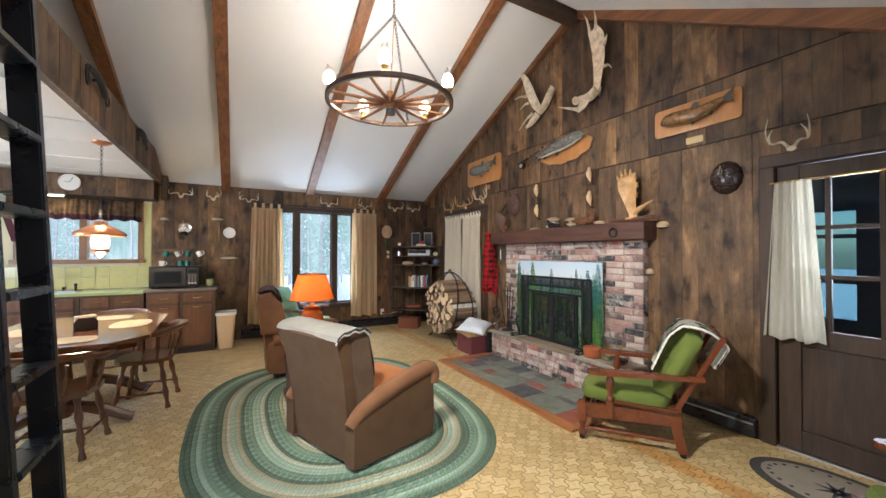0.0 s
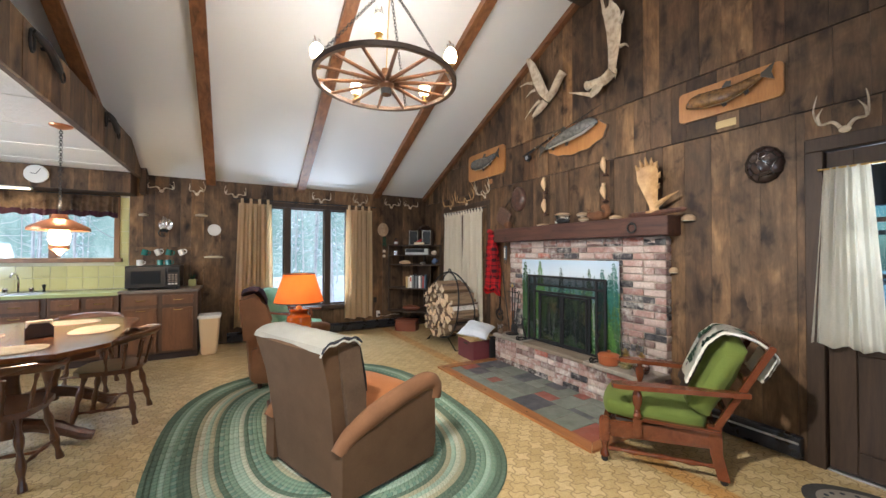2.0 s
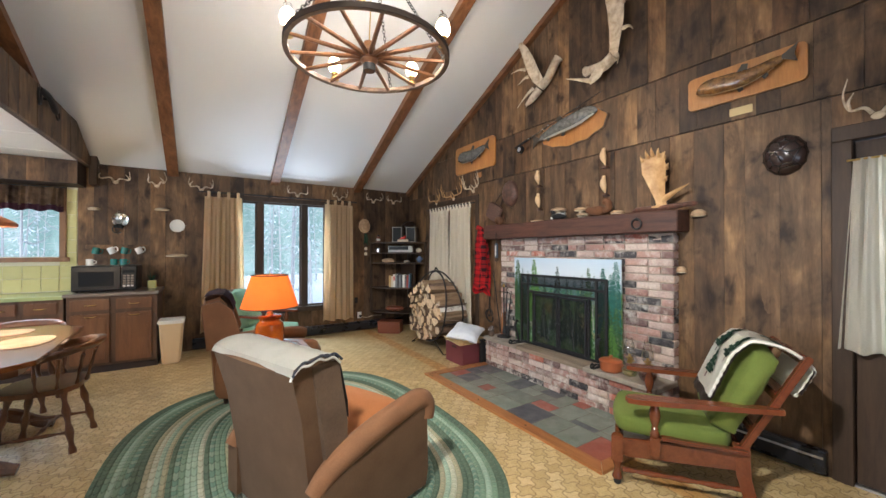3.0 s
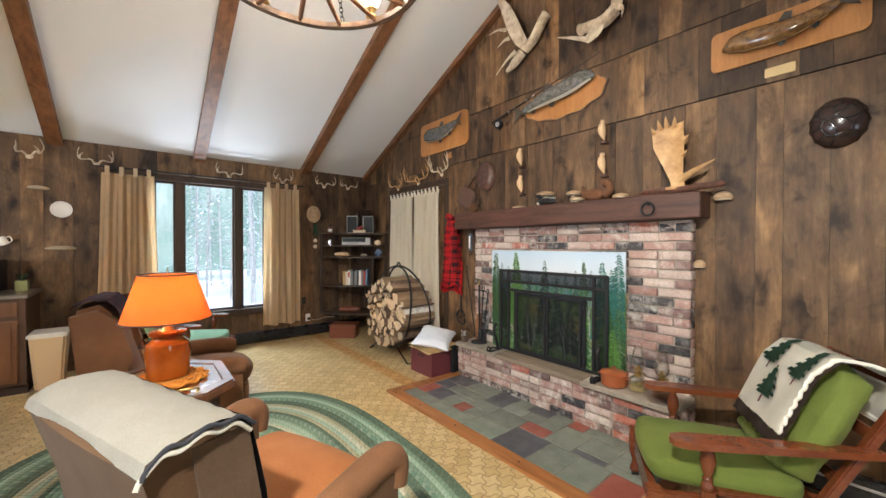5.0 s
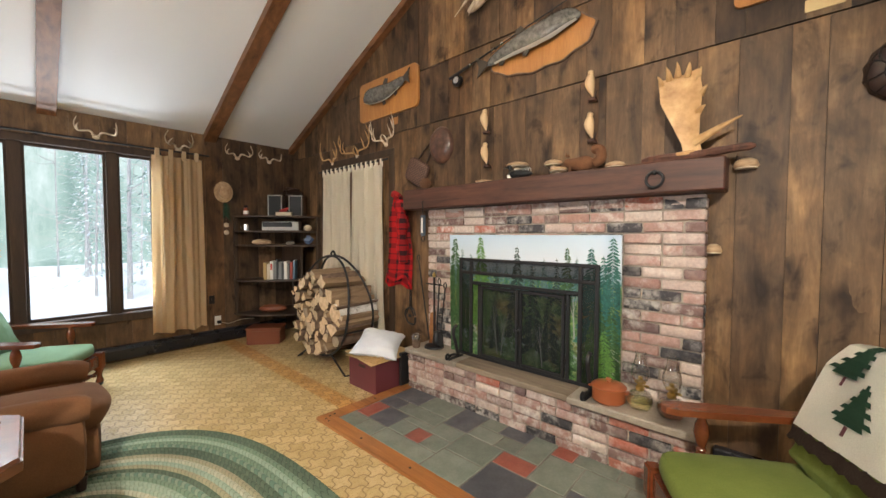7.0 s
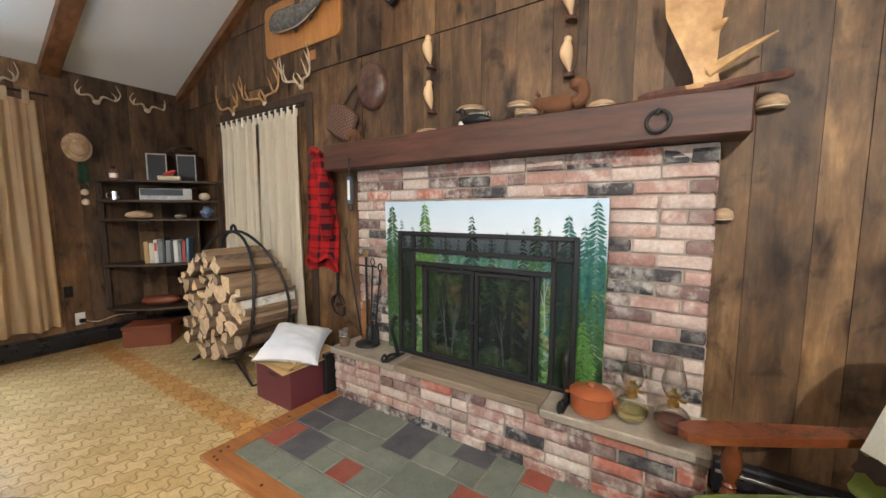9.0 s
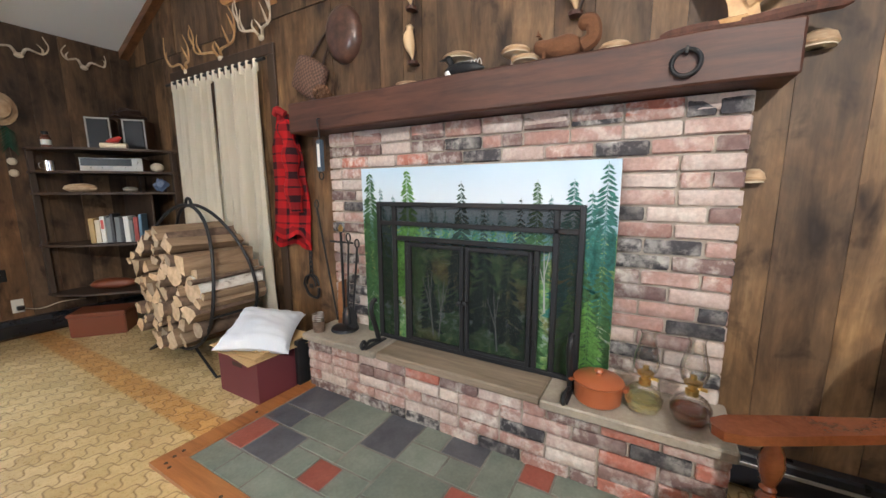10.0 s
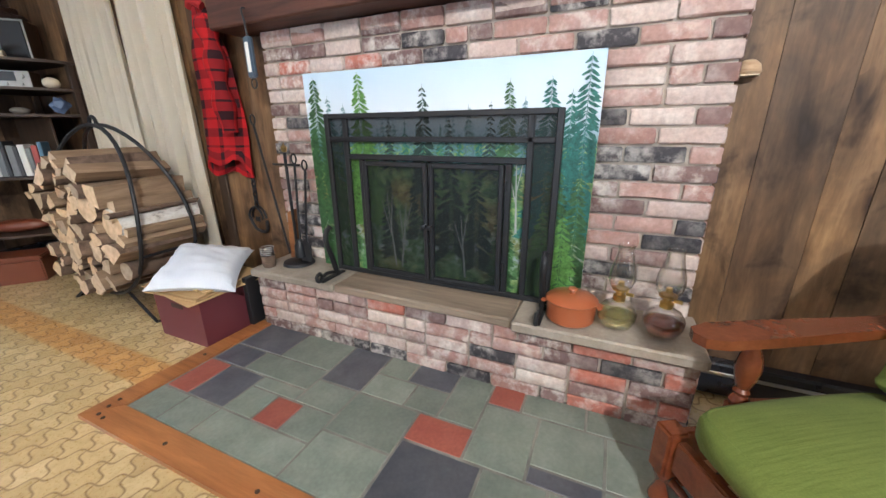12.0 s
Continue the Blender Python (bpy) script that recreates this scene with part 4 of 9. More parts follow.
part("damper", block(-0.066, -0.0605, 0.01, 0.79, 0.115, 0.13, 0.002), STEEL, heater)

# ---- rug ----
RUG_C, RUG_A, RUG_B, RUG_N = (1.35, 4.22), 1.16, 1.575, 2.75


def rug_point(k, a, b):
    t = 6.28318 * k
    c, s = math.cos(t), math.sin(t)
    n = 2.0 + (RUG_N - 2.0) * min(1.0, a / 0.5)
    return math.copysign(abs(c) ** (2 / n), c) * a, math.copysign(abs(s) ** (2 / n), s) * b


rug = thing("braided_rug", pose(RUG_C[0], RUG_C[1], 0), "oval braided rug in green, sage and cream bands", "rug")
RUG_MATS = {"d": braid("braid_dark_green", (0.105, 0.150, 0.105), (0.15, 0.19, 0.135)), "g": braid("braid_green", (0.185, 0.27, 0.19), (0.24, 0.31, 0.22)), "s": braid("braid_sage", (0.31, 0.41, 0.315), (0.39, 0.46, 0.355)),
            "t": braid("braid_tan", (0.38, 0.35, 0.23), (0.31, 0.32, 0.21)), "c": braid("braid_cream", (0.50, 0.49, 0.37), (0.36, 0.40, 0.29)), "e": braid("braid_teal", (0.15, 0.24, 0.18), (0.36, 0.40, 0.30))}
BANDS = "ddgsgeddtcstdegsscdeggtctsddgesctsgdd"
rings = len(BANDS)
for i, kind in enumerate(BANDS):
    bm = bmesh.new()
    uv = bm.loops.layers.uv.new("UVMap")
    w = 1.0 / rings
    f0, f1 = 1 - i * w, max(1 - (i + 1) * w, 0.004)
    length = 6.28318 * ((f0 * (RUG_A + RUG_B) / 2))
    n = max(48, int(190 * f0))
    rows = []
    for k in range(n):
        row = []
        for f, z in ((f0, 0.003), (f0 * 0.75 + f1 * 0.25, 0.0105), (f0 * 0.25 + f1 * 0.75, 0.0105), (f1, 0.003)):
            # the long core shortens less than the width does
            a, b = RUG_A * f, RUG_B - RUG_A * (1 - f)
            x, y = rug_point(k / n, a, b)
            row.append(bm.verts.new((x, y, z)))
        rows.append(row)
    for k in range(n):
        a, b = rows[k], rows[(k + 1) % n]
        for j in range(3):
            face = bm.faces.new((a[j], b[j], b[j + 1], a[j + 1]))
            for loop, (uu, vv) in zip(face.loops, ((k, j), (k + 1, j), (k + 1, j + 1), (k, j + 1))):
                loop[uv].uv = (uu / n * round(length) , vv / 3)
    part("braid", bm, RUG_MATS[kind], rug)

# ---- upholstered chairs ----


def pad(x0, x1, y0, y1, z0, z1, puff=0.02, cuts=4, m=None):
    """A stuffed block with rounded edges."""
    bm = bmesh.new()
    box(bm, x0, x1, y0, y1, z0, z1)
    bmesh.ops.subdivide_edges(bm, edges=bm.edges, cuts=cuts, use_grid_fill=True)
    c = Vector(((x0 + x1) / 2, (y0 + y1) / 2, (z0 + z1) / 2))
    h = Vector(((x1 - x0) / 2, (y1 - y0) / 2, (z1 - z0) / 2))
    for v in bm.verts:
        d = Vector([(v.co[i] - c[i]) / h[i] for i in range(3)])
        for i in range(3):
            j, k = (i + 1) % 3, (i + 2) % 3
            v.co[i] += d[i] * puff * ((1 - d[j] ** 2) * (1 - d[k] ** 2) - 0.5)
    bm = soft(bm, 1)
    if m:
        bm.transform(m)
    return bm


def back_shape(w0, w1, profile, puff=0.012):
    """A chair back: side profile (x, z) rear line then front line, spread over y."""
    bm = bmesh.new()
    n = len(profile)
    cols = []
    for j in range(7):
        f = -1 + j / 3
        cols.append([bm.verts.new((x + puff * (1 - f * f) * s, f * (w0 + (w1 - w0) * t), z)) for x, z, s, t in profile])
    for a, b in zip(cols, cols[1:]):
        for k in range(n):
            bm.faces.new((a[k], a[(k + 1) % n], b[(k + 1) % n], b[k]))
    bm.faces.new(cols[0][::-1]), bm.faces.new(cols[-1])
    return bm


recliner = thing("recliner", pose(1.03, 3.44, 0.012, 0, 0, 22), "brown velour recliner with a rust seat on the rug", "recliner")
prof = [(0.03, 0.03, -1, 0), (0.0, 0.35, -1, 0.2), (-0.04, 0.62, -1, 0.6), (-0.10, 0.845, -1, 1), (-0.07, 0.878, -1, 1), (0.07, 0.888, 1, 1), (0.10, 0.86, 1, 1), (0.16, 0.62, 1, 0.5), (0.25, 0.40, 1, 0), (0.25, 0.03, 1, 0)]
part("backrest", bev(back_shape(0.325, 0.365, prof), 0.02, 3, 40), BROWN, recliner)
for s in (1, -1):
    bm = bmesh.new()
    line = [(0.00, 0.34), (0.06, 0.40), (0.16, 0.455), (0.34, 0.515), (0.54, 0.56), (0.64, 0.575), (0.70, 0.56), (0.72, 0.52), (0.71, 0.46)]
    pts = curve([(x, s * (0.372 + 0.09 * x), z - 0.055) for x, z in line], 4)
    tube(pts, [0.042 + 0.018 * min(1, i / 10) for i in range(len(pts))], 12, bm, True)
    # slightly warmer velour, also lightened to stand in for light from above
    part("arm", bm, TAN, recliner, "warmer brown arm top, lightened as if lit from above")
    side = prism([(0.0, 0.03), (0.68, 0.03), (0.70, 0.12), (0.69, 0.47), (0.54, 0.495), (0.34, 0.45), (0.14, 0.385), (0.0, 0.29)], 0.10, Matrix(((1, 0, 0, 0), (s * 0.09, 0, 1, s * 0.365 - 0.05), (0, 1, 0, 0), (0, 0, 0, 1))), 0.018)
    part("side_panel", side, BROWN, recliner)
    bm = prism([(0.08, 0.40), (0.20, 0.38), (0.20, 0.55), (0.145, 0.862), (0.0, 0.862), (0.045, 0.60)], 0.075, Matrix(((1, 0, 0, 0), (0, 0, 1, s * 0.330 - 0.0375), (0, 1, 0, 0), (0, 0, 0, 1))), 0.022)
    part("wing", bm, KNIT_BROWN, recliner, "ribbed brown side cushion")
part("seat", pad(0.15, 0.76, -0.31, 0.31, 0.28, 0.47, 0.05), RUST, recliner, "rust velour seat cushion")
part("footrest", pad(0.66, 0.755, -0.32, 0.32, 0.05, 0.33, 0.02), RUST, recliner)
bm = bmesh.new()
box(bm, 0.06, 0.68, -0.28, 0.28, 0.0, 0.05)
part("base", bm, DARK_BROWN, recliner)
# the folded throw over its back, with a scalloped dark hem
throw = thing("throw_blanket", pose(1.03, 3.44, 0.012, 0, 0, 22), "ivory throw with a dark scalloped hem over the recliner back", "blanket")


def drape(path, y0, y1, wave, lift=0.006, n=22):
    bm = bmesh.new()
    rows = []
    for i, (x, z) in enumerate(path):
        f = i / (len(path) - 1)
        row = []
        for j in range(n + 1):
            y = y0 + (y1 - y0) * j / n
            k = wave * math.sin(j * 2.3) * (f ** 3)
            row.append(bm.verts.new((x + k * 0.6, y + 0.004 * math.sin(i * 1.7 + j), z + lift + 0.004 * noise.noise(Vector((x * 9, y * 9, 3))) - abs(k) * 0.4)))
        rows.append(row)
    for a, b in zip(rows, rows[1:]):
        for j in range(n):
            bm.faces.new((a[j], a[j + 1], b[j + 1], b[j]))
    bmesh.ops.solidify(bm, geom=bm.faces[:], thickness=0.008)
    return bm


top_line = [(-0.106, 0.838), (-0.094, 0.868), (-0.055, 0.888), (-0.02, 0.898), (0.03, 0.903), (0.07, 0.901), (0.115, 0.892), (0.155, 0.868)]
part("cloth", drape(top_line, -0.375, 0.375, 0.010), THROW_WORN, throw)
for k, off in enumerate((0.0, 0.014)):
    pts = curve([(x - 0.01 * k, -0.382 - 0.004 * math.sin(5 * i) , z + 0.006 - 0.012 * (i % 2) - off) for i, (x, z) in enumerate(top_line)], 4)
    part("hem", tube(pts, 0.006, 6), THROW_DARK if k == 0 else THROW_WORN, throw, "dark scalloped edging" if k == 0 else "")
bm = drape([(0.15, 0.872), (0.172, 0.83), (0.19, 0.74), (0.21, 0.64), (0.222, 0.55)], -0.35, 0.30, 0.012)
part("fold", bm, THROW_DARK, throw, "charcoal fold hanging down the front")

armchair = thing("armchair", pose(0.86, 5.58, 0.012, 0, 0, -4), "rust velour wing chair with a plum throw over its back", "armchair")
prof = [(0.0, 0.08, -1, 0), (-0.03, 0.45, -1, 0.3), (-0.10, 0.80, -1, 1), (-0.08, 0.93, -1, 1), (0.02, 0.96, 1, 1), (0.08, 0.90, 1, 1), (0.14, 0.62, 1, 0.3), (0.20, 0.42, 1, 0), (0.20, 0.08, 1, 0)]
part("backrest", bev(back_shape(0.29, 0.27, prof, 0.03), 0.03, 3, 40), TAN, armchair)
for s in (1, -1):
    part("wing", prism([(-0.07, 0.50), (0.16, 0.50), (0.20, 0.60), (0.13, 0.84), (0.03, 0.93), (-0.11, 0.90)], 0.07, Matrix(((1, 0, 0, 0), (0, 0, 1, s * 0.31 - 0.035), (0, 1, 0, 0), (0, 0, 0, 1))), 0.025), TAN, armchair)
    pts = curve([(0.06, s * 0.34, 0.42), (0.35, s * 0.345, 0.45), (0.70, s * 0.35, 0.45), (0.86, s * 0.35, 0.43)], 5)
    part("arm", tube(pts, [0.07] * (len(pts) - 2) + [0.066, 0.05], 12), TAN, armchair)
    part("side_panel", pad(0.0, 0.84, s * 0.345 - 0.05, s * 0.345 + 0.05, 0.06, 0.43, 0.01), TAN, armchair)
part("seat", pad(0.15, 0.93, -0.28, 0.28, 0.24, 0.43, 0.06), TAN, armchair)
part("front_panel", pad(0.82, 0.90, -0.28, 0.28, 0.06, 0.28, 0.01), TAN, armchair)
for x, y in ((0.08, 0.3), (0.08, -0.3), (0.82, 0.3), (0.82, -0.3)):
    part("leg", lathe([(0.0, 0), (0.018, 0), (0.025, 0.07), (0.0, 0.07)], 10, None, pose(x, y, 0)), DARK_BROWN, armchair)
plum = thing("throw_blanket", pose(0.86, 5.58, 0.012, 0, 0, -4), "plum throw over the wing chair's back", "blanket")
part("cloth", drape([(-0.115, 0.925), (-0.10, 0.955), (-0.02, 0.985), (0.06, 0.975), (0.115, 0.92), (0.14, 0.84)], -0.30, 0.26, 0.02, 0.01), PURPLE, plum)

# ---- wooden armchairs with loose cushions ----


def turned(p, q, r, steps=10, beads=2):
    """A turned spindle from p to q."""
    p, q = Vector(p), Vector(q)
    n = (q - p).length
    prof = [(0.0, 0.0)]
    for i in range(17):
        f = i / 16
        prof.append((r * (0.78 + 0.22 * math.cos(f * 6.28 * beads) - 0.12 * (f in (0.0, 1.0))), f * n))
    prof.append((0.0, n))
    m = Matrix.Translation(p) @ Vector((0, 0, 1)).rotation_difference((q - p).normalized()).to_matrix().to_4x4()
    return lathe(prof, steps, None, m)


def bar(p, q, w, h, bevel=0.006):
    """A board from p to q, w wide and h high."""
    p, q = Vector(p), Vector(q)
    d = q - p
    bm = bmesh.new()
    box(bm, 0, d.length, -w / 2, w / 2, -h / 2, h / 2)
    bev(bm, bevel, 2)
    x = d.normalized()
    y = Vector((0, 0, 1)).cross(x)
    y = y.normalized() if y.length > 1e-4 else Vector((0, 1, 0))
    z = x.cross(y)
    bm.transform(Matrix(((x.x, y.x, z.x, p.x), (x.y, y.y, z.y, p.y), (x.z, y.z, z.z, p.z), (0, 0, 0, 1))))
    return bm


def lounge_chair(m, label, cloth_mat):
    chair = thing("lounge_chair", m, label, "armchair")
    for s in (1, -1):
        y, yr, ya = s * 0.285, s * 0.225, s * 0.30
        part("front_leg", turned((0.335, y, 0.035), (0.335, y, 0.15), 0.030, 12, 1), CHERRY, chair)
        part("corner_block", block(0.303, 0.367, y - 0.032, y + 0.032, 0.14, 0.29, 0.008, 2), CHERRY, chair)
        part("rear_leg", prism([(-0.345, 0.03), (-0.285, 0.03), (-0.245, 0.18), (-0.235, 0.34), (-0.305, 0.34), (-0.31, 0.18)], 0.045, Matrix(((1, 0, 0, 0), (0, 0, 1, yr - 0.0225), (0, 1, 0, 0), (0, 0, 0, 1))), 0.006), CHERRY, chair)
        # the arm post is set back on the outside of the rail: a flat foot, then a turned vase
        part("post_foot", block(0.115, 0.165, ya - 0.024, ya + 0.024, 0.21, 0.335, 0.008, 2), CHERRY, chair)
        part("arm_post", lathe([(0.0, 0.33), (0.022, 0.33), (0.026, 0.345), (0.017, 0.365), (0.021, 0.375), (0.015, 0.385), (0.026, 0.42), (0.031, 0.45), (0.026, 0.485), (0.016, 0.51), (0.020, 0.53), (0.0, 0.532)], 16, None, pose(0.14, ya, 0)), CHERRY, chair)
        # the arm: a shaped board that widens towards the front
        line = [(0.285, -0.030), (0.297, 0.0), (0.285, 0.034), (0.235, 0.052), (0.10, 0.050), (-0.12, 0.040), (-0.36, 0.028), (-0.435, 0.022), (-0.435, -0.020), (-0.36, -0.026), (-0.12, -0.034), (0.10, -0.044), (0.235, -0.046)]
        part("arm", prism(line, 0.028, pose(-0.005, ya + s * 0.004, 0.532) @ pose(0, 0, 0, 0, 2.5, s * 6), 0.010), CHERRY, chair)
        part("side_rail", bar((-0.28, yr, 0.255), (0.305, y, 0.225), 0.028, 0.105), CHERRY, chair)
        part("side_board", bar((-0.30, yr + s * 0.03, 0.318), (0.115, ya - s * 0.004, 0.325), 0.05, 0.02, 0.008), CHERRY, chair)
        part("stretcher", turned((-0.30, yr, 0.10), (0.31, y, 0.09), 0.018, 10, 4), CHERRY, chair)
        part("back_post", bar((-0.25, yr, 0.27), (-0.545, yr * 1.08, 0.855), 0.045, 0.034), CHERRY, chair)
        for x, yc in ((0.335, y), (-0.315, yr)):
            part("caster", tube([(x, yc - 0.014, 0.021), (x, yc + 0.014, 0.021)], 0.021, 14), BLACK_PLASTIC, chair, "small black caster")
    part("front_rail", bar((0.335, -0.253, 0.225), (0.335, 0.253, 0.225), 0.03, 0.10), CHERRY, chair)
    part("front_stretcher", turned((0.325, -0.258, 0.12), (0.325, 0.258, 0.12), 0.015, 10, 4), CHERRY, chair)
    part("rear_rail", bar((-0.28, -0.20, 0.25), (-0.28, 0.20, 0.25), 0.03, 0.09), CHERRY, chair)
    for z, x in ((0.83, -0.532), (0.62, -0.427), (0.42, -0.326)):
        part("back_slat", bar((x, -0.22, z), (x, 0.22, z), 0.022, 0.055), CHERRY, chair)
    seat = part("seat_cushion", pad(-0.24, 0.355, -0.262, 0.262, 0.278, 0.405, 0.032), cloth_mat, chair, "plain woven seat cushion")
    for z in (0.303, 0.382):
        ring = rounded(0.270, 0.234, 0.05)
        part("piping", tube([(0.0575 + x, y, z) for x, y in ring + ring[:1]], 0.0045, 6, None, False), cloth_mat, seat)
    tilt = pose(-0.19, 0, 0.40, 0, -25, 0)
    bm = pad(-0.075, 0.085, -0.245, 0.245, -0.02, 0.50, 0.05, 15, tilt)
    back_in = tilt.inverted()
    for v in bm.verts:
        q = back_in @ v.co
        dent = max(abs(math.sin(q.y * 26)), 0.0) ** 0.5 * max(abs(math.sin((q.z - 0.02) * 24)), 0.0) ** 0.5
        edge = 1.0 if abs(q.x) > 0.03 else 0.5
        v.co += tilt.to_3x3() @ Vector((math.copysign(0.014 * (dent - 0.7) * edge, q.x), 0, 0))
    back = part("back_cushion", bm, cloth_mat, chair, "tufted back cushion", 80)
    return chair


def rounded(w, h, r, n=5):
    out = []
    for cx, cy, a0 in ((w - r, h - r, 0), (-w + r, h - r, 90), (-w + r, -h + r, 180), (w - r, -h + r, 270)):
        out += [(cx + r * math.cos(radians(a0 + 90 * k / n)), cy + r * math.sin(radians(a0 + 90 * k / n))) for k in range(n + 1)]
    return out


rocker_m = pose(3.265, 2.565, 0, 0, 0, 121)
lounge_chair(rocker_m, "cherry wooden lounge chair with green cushions by the hearth", GREEN)
lounge_chair(pose(2.94, 0.876, 0, 0, 0, 115), "cherry wooden lounge chair with green cushions near the door", GREEN)
lounge_chair(pose(1.46, 6.88, 0, 0, 0, -30), "cherry wooden lounge chair with mint cushions under the window", SEAFOAM)
# knitted throw with fir trees over the near chair's back
afghan = thing("knitted_throw", rocker_m, "cream knitted throw with dark green fir trees over the chair back", "blanket")
tilt = pose(-0.19, 0, 0.40, 0, -25, 0)


def throw_at(u, w, lift=0.0):
    """u: down the back from the crest (front positive, rear negative); w: across; lift: off the cloth."""
    if u >= 0:
        p = Vector((0.130 + lift - 0.035 * max(0, 0.10 - u) / 0.10, w, 0.508 - u))
    elif u > -0.20:
        f = -u / 0.20
        p = Vector((0.095 - 0.268 * f, w, 0.508 + lift + 0.036 * math.sin(f * 3.14)))
    else:
        p = Vector((-0.173 - lift, w, 0.508 + (u + 0.20)))
    return tilt @ (p + Vector((0.006 * math.sin(w * 30 + u * 9), 0, 0)))


def throw_strip(u0, u1, w0, w1, nu, nw, lift=0.0, ragged=0.0):
    bm = bmesh.new()
    grid = []
    for i in range(nu + 1):
        u = u0 + (u1 - u0) * i / nu
        grid.append([bm.verts.new(throw_at(u + ragged * math.sin(j * 2.1) * (i in (0, nu)), w0 + (w1 - w0) * j / nw + ragged * math.sin(i * 1.9) * (j in (0, nw)), lift)) for j in range(nw + 1)])
    for a, b in zip(grid, grid[1:]):
        for j in range(nw):
            bm.faces.new((a[j], a[j + 1], b[j + 1], b[j]))
    bmesh.ops.solidify(bm, geom=bm.faces[:], thickness=0.009)
    return bm


EDGE_BROWN = cloth("dark_brown_knit", (0.035, 0.022, 0.017), (0.06, 0.04, 0.03), 140, strength=0.8)
part("knit", throw_strip(0.375, -0.36, -0.19, 0.225, 30, 18), THROW, afghan)
part("edging", throw_strip(0.375, -0.34, 0.226, 0.258, 30, 2, 0.0, 0.004), EDGE_BROWN, afghan, "dark brown crocheted edge")
part("edging", throw_strip(0.43, 0.377, -0.19, 0.258, 2, 24, 0.0, 0.006), EDGE_BROWN, afghan, "dark brown crocheted edge")
part("scallop", tube([throw_at(0.37 - i * 0.0125, 0.225 + 0.006 * math.sin(i * 1.9), 0.004) for i in range(57)], 0.009, 6), THROW, afghan)
part("scallop", tube([throw_at(-0.355, -0.19 + 0.0172 * j + 0.004 * math.sin(j * 2), 0.0) for j in range(25)], 0.011, 6), THROW, afghan)


def fir(u, w, size):
    """A stepped fir, knitted in; its tip points up the back."""
    bm = bmesh.new()
    n = 9
    for k in range(n):
        half = size * (0.05 + 0.042 * k) * (1.25 if k % 2 else 0.80)
        a, b = u + size * 0.95 * k / n, u + size * 0.95 * (k + 1.02) / n
        v = [bm.verts.new(throw_at(p, w + q, 0.012)) for p, q in ((a, -half * 0.8), (a, half * 0.8), (b, half), (b, -half))]
        bm.faces.new(v)
    bmesh.ops.solidify(bm, geom=bm.faces[:], thickness=0.003)
    ob = part("fir_motif", bm, PINE_GREEN, afghan, "dark green knitted fir tree", 0)
    bm = bmesh.new()
    v = [bm.verts.new(throw_at(u + size * a, w + size * b, 0.012)) for a, b in ((0.96, 0.035), (1.18, 0.035), (1.18, -0.035), (0.96, -0.035))]
    bm.faces.new(v)
    bmesh.ops.solidify(bm, geom=bm.faces[:], thickness=0.003)
    part("trunk_motif", bm, MAROON, ob, "", 0)


for u, w, size in ((0.125, 0.01, 0.165), (-0.03, -0.095, 0.165), (-0.02, 0.135, 0.165), (-0.19, 0.02, 0.14), (-0.20, 0.15, 0.14)):
    fir(u, w, size)

# ---- side table and lamp ----
SX, SYY, SZ = 1.19, 4.57, 0.61
table = thing("side_table", pose(SX, SYY, 0.012), "dark octagonal side table with a glass inlay top", "side table")


GLOSSY_TOP = wood("glazed_table_top", (0.16, 0.055, 0.02), (0.26, 0.10, 0.035), 0.05, (0.8, 9, 9), 3.0, 1.0)


def octagon(a, b, c):
    return [(a, b - c), (a - c, b), (-a + c, b), (-a, b - c), (-a, -b + c), (-a + c, -b), (a - c, -b), (a, -b + c)]


part("tabletop", prism(octagon(0.29, 0.36, 0.15), 0.03, pose(0, 0, SZ - 0.045), 0.006), MAPLE, table)
bm = bmesh.new()
outer, inner = octagon(0.285, 0.355, 0.148), octagon(0.235, 0.305, 0.125)
lo = [bm.verts.new((x, y, SZ - 0.014)) for x, y in outer]
hi = [bm.verts.new((x * 0.985, y * 0.985, SZ - 0.003)) for x, y in outer]
h2 = [bm.verts.new((x, y, SZ - 0.003)) for x, y in inner]
l2 = [bm.verts.new((x, y, SZ - 0.012)) for x, y in inner]
for a, b in ((lo, hi), (hi, h2), (h2, l2)):
    for i in range(8):
        bm.faces.new((a[i], a[(i + 1) % 8], b[(i + 1) % 8], b[i]))
part("rim", bm, MAPLE, table)
part("glass_inlay", prism(octagon(0.233, 0.303, 0.124), 0.005, pose(0, 0, SZ - 0.0145)), GLOSSY_TOP, table, "polished inlay under clear glass")
part("cabinet", prism(octagon(0.22, 0.28, 0.11), 0.50, pose(0, 0, 0.04), 0.006), MANTEL_WOOD, table)
part("handle", tube(curve([(0.10, -0.31, SZ - 0.004), (0.10, -0.318, SZ + 0.022), (-0.05, -0.318, SZ + 0.022), (-0.05, -0.31, SZ - 0.004)], 4), 0.006, 6), BRASS, table, "brass tray handle")
part("plinth", prism(octagon(0.245, 0.305, 0.12), 0.045, pose(0, 0, 0), 0.006), MANTEL_WOOD, table)
doily = thing("doily", pose(SX, SYY, 0.012 + SZ - 0.002), "orange crocheted doily on the side table", "doily")
for r, wave in ((0.05, 0), (0.085, 0), (0.12, 0.004), (0.15, 0.008), (0.175, 0.012)):
    part("round", tube([((r + wave * math.cos(14 * a)) * math.cos(a), (r + wave * math.cos(14 * a)) * math.sin(a), 0.005) for a in [6.28318 * k / 84 for k in range(85)]], 0.008, 6, None, False), CROCHET, doily)
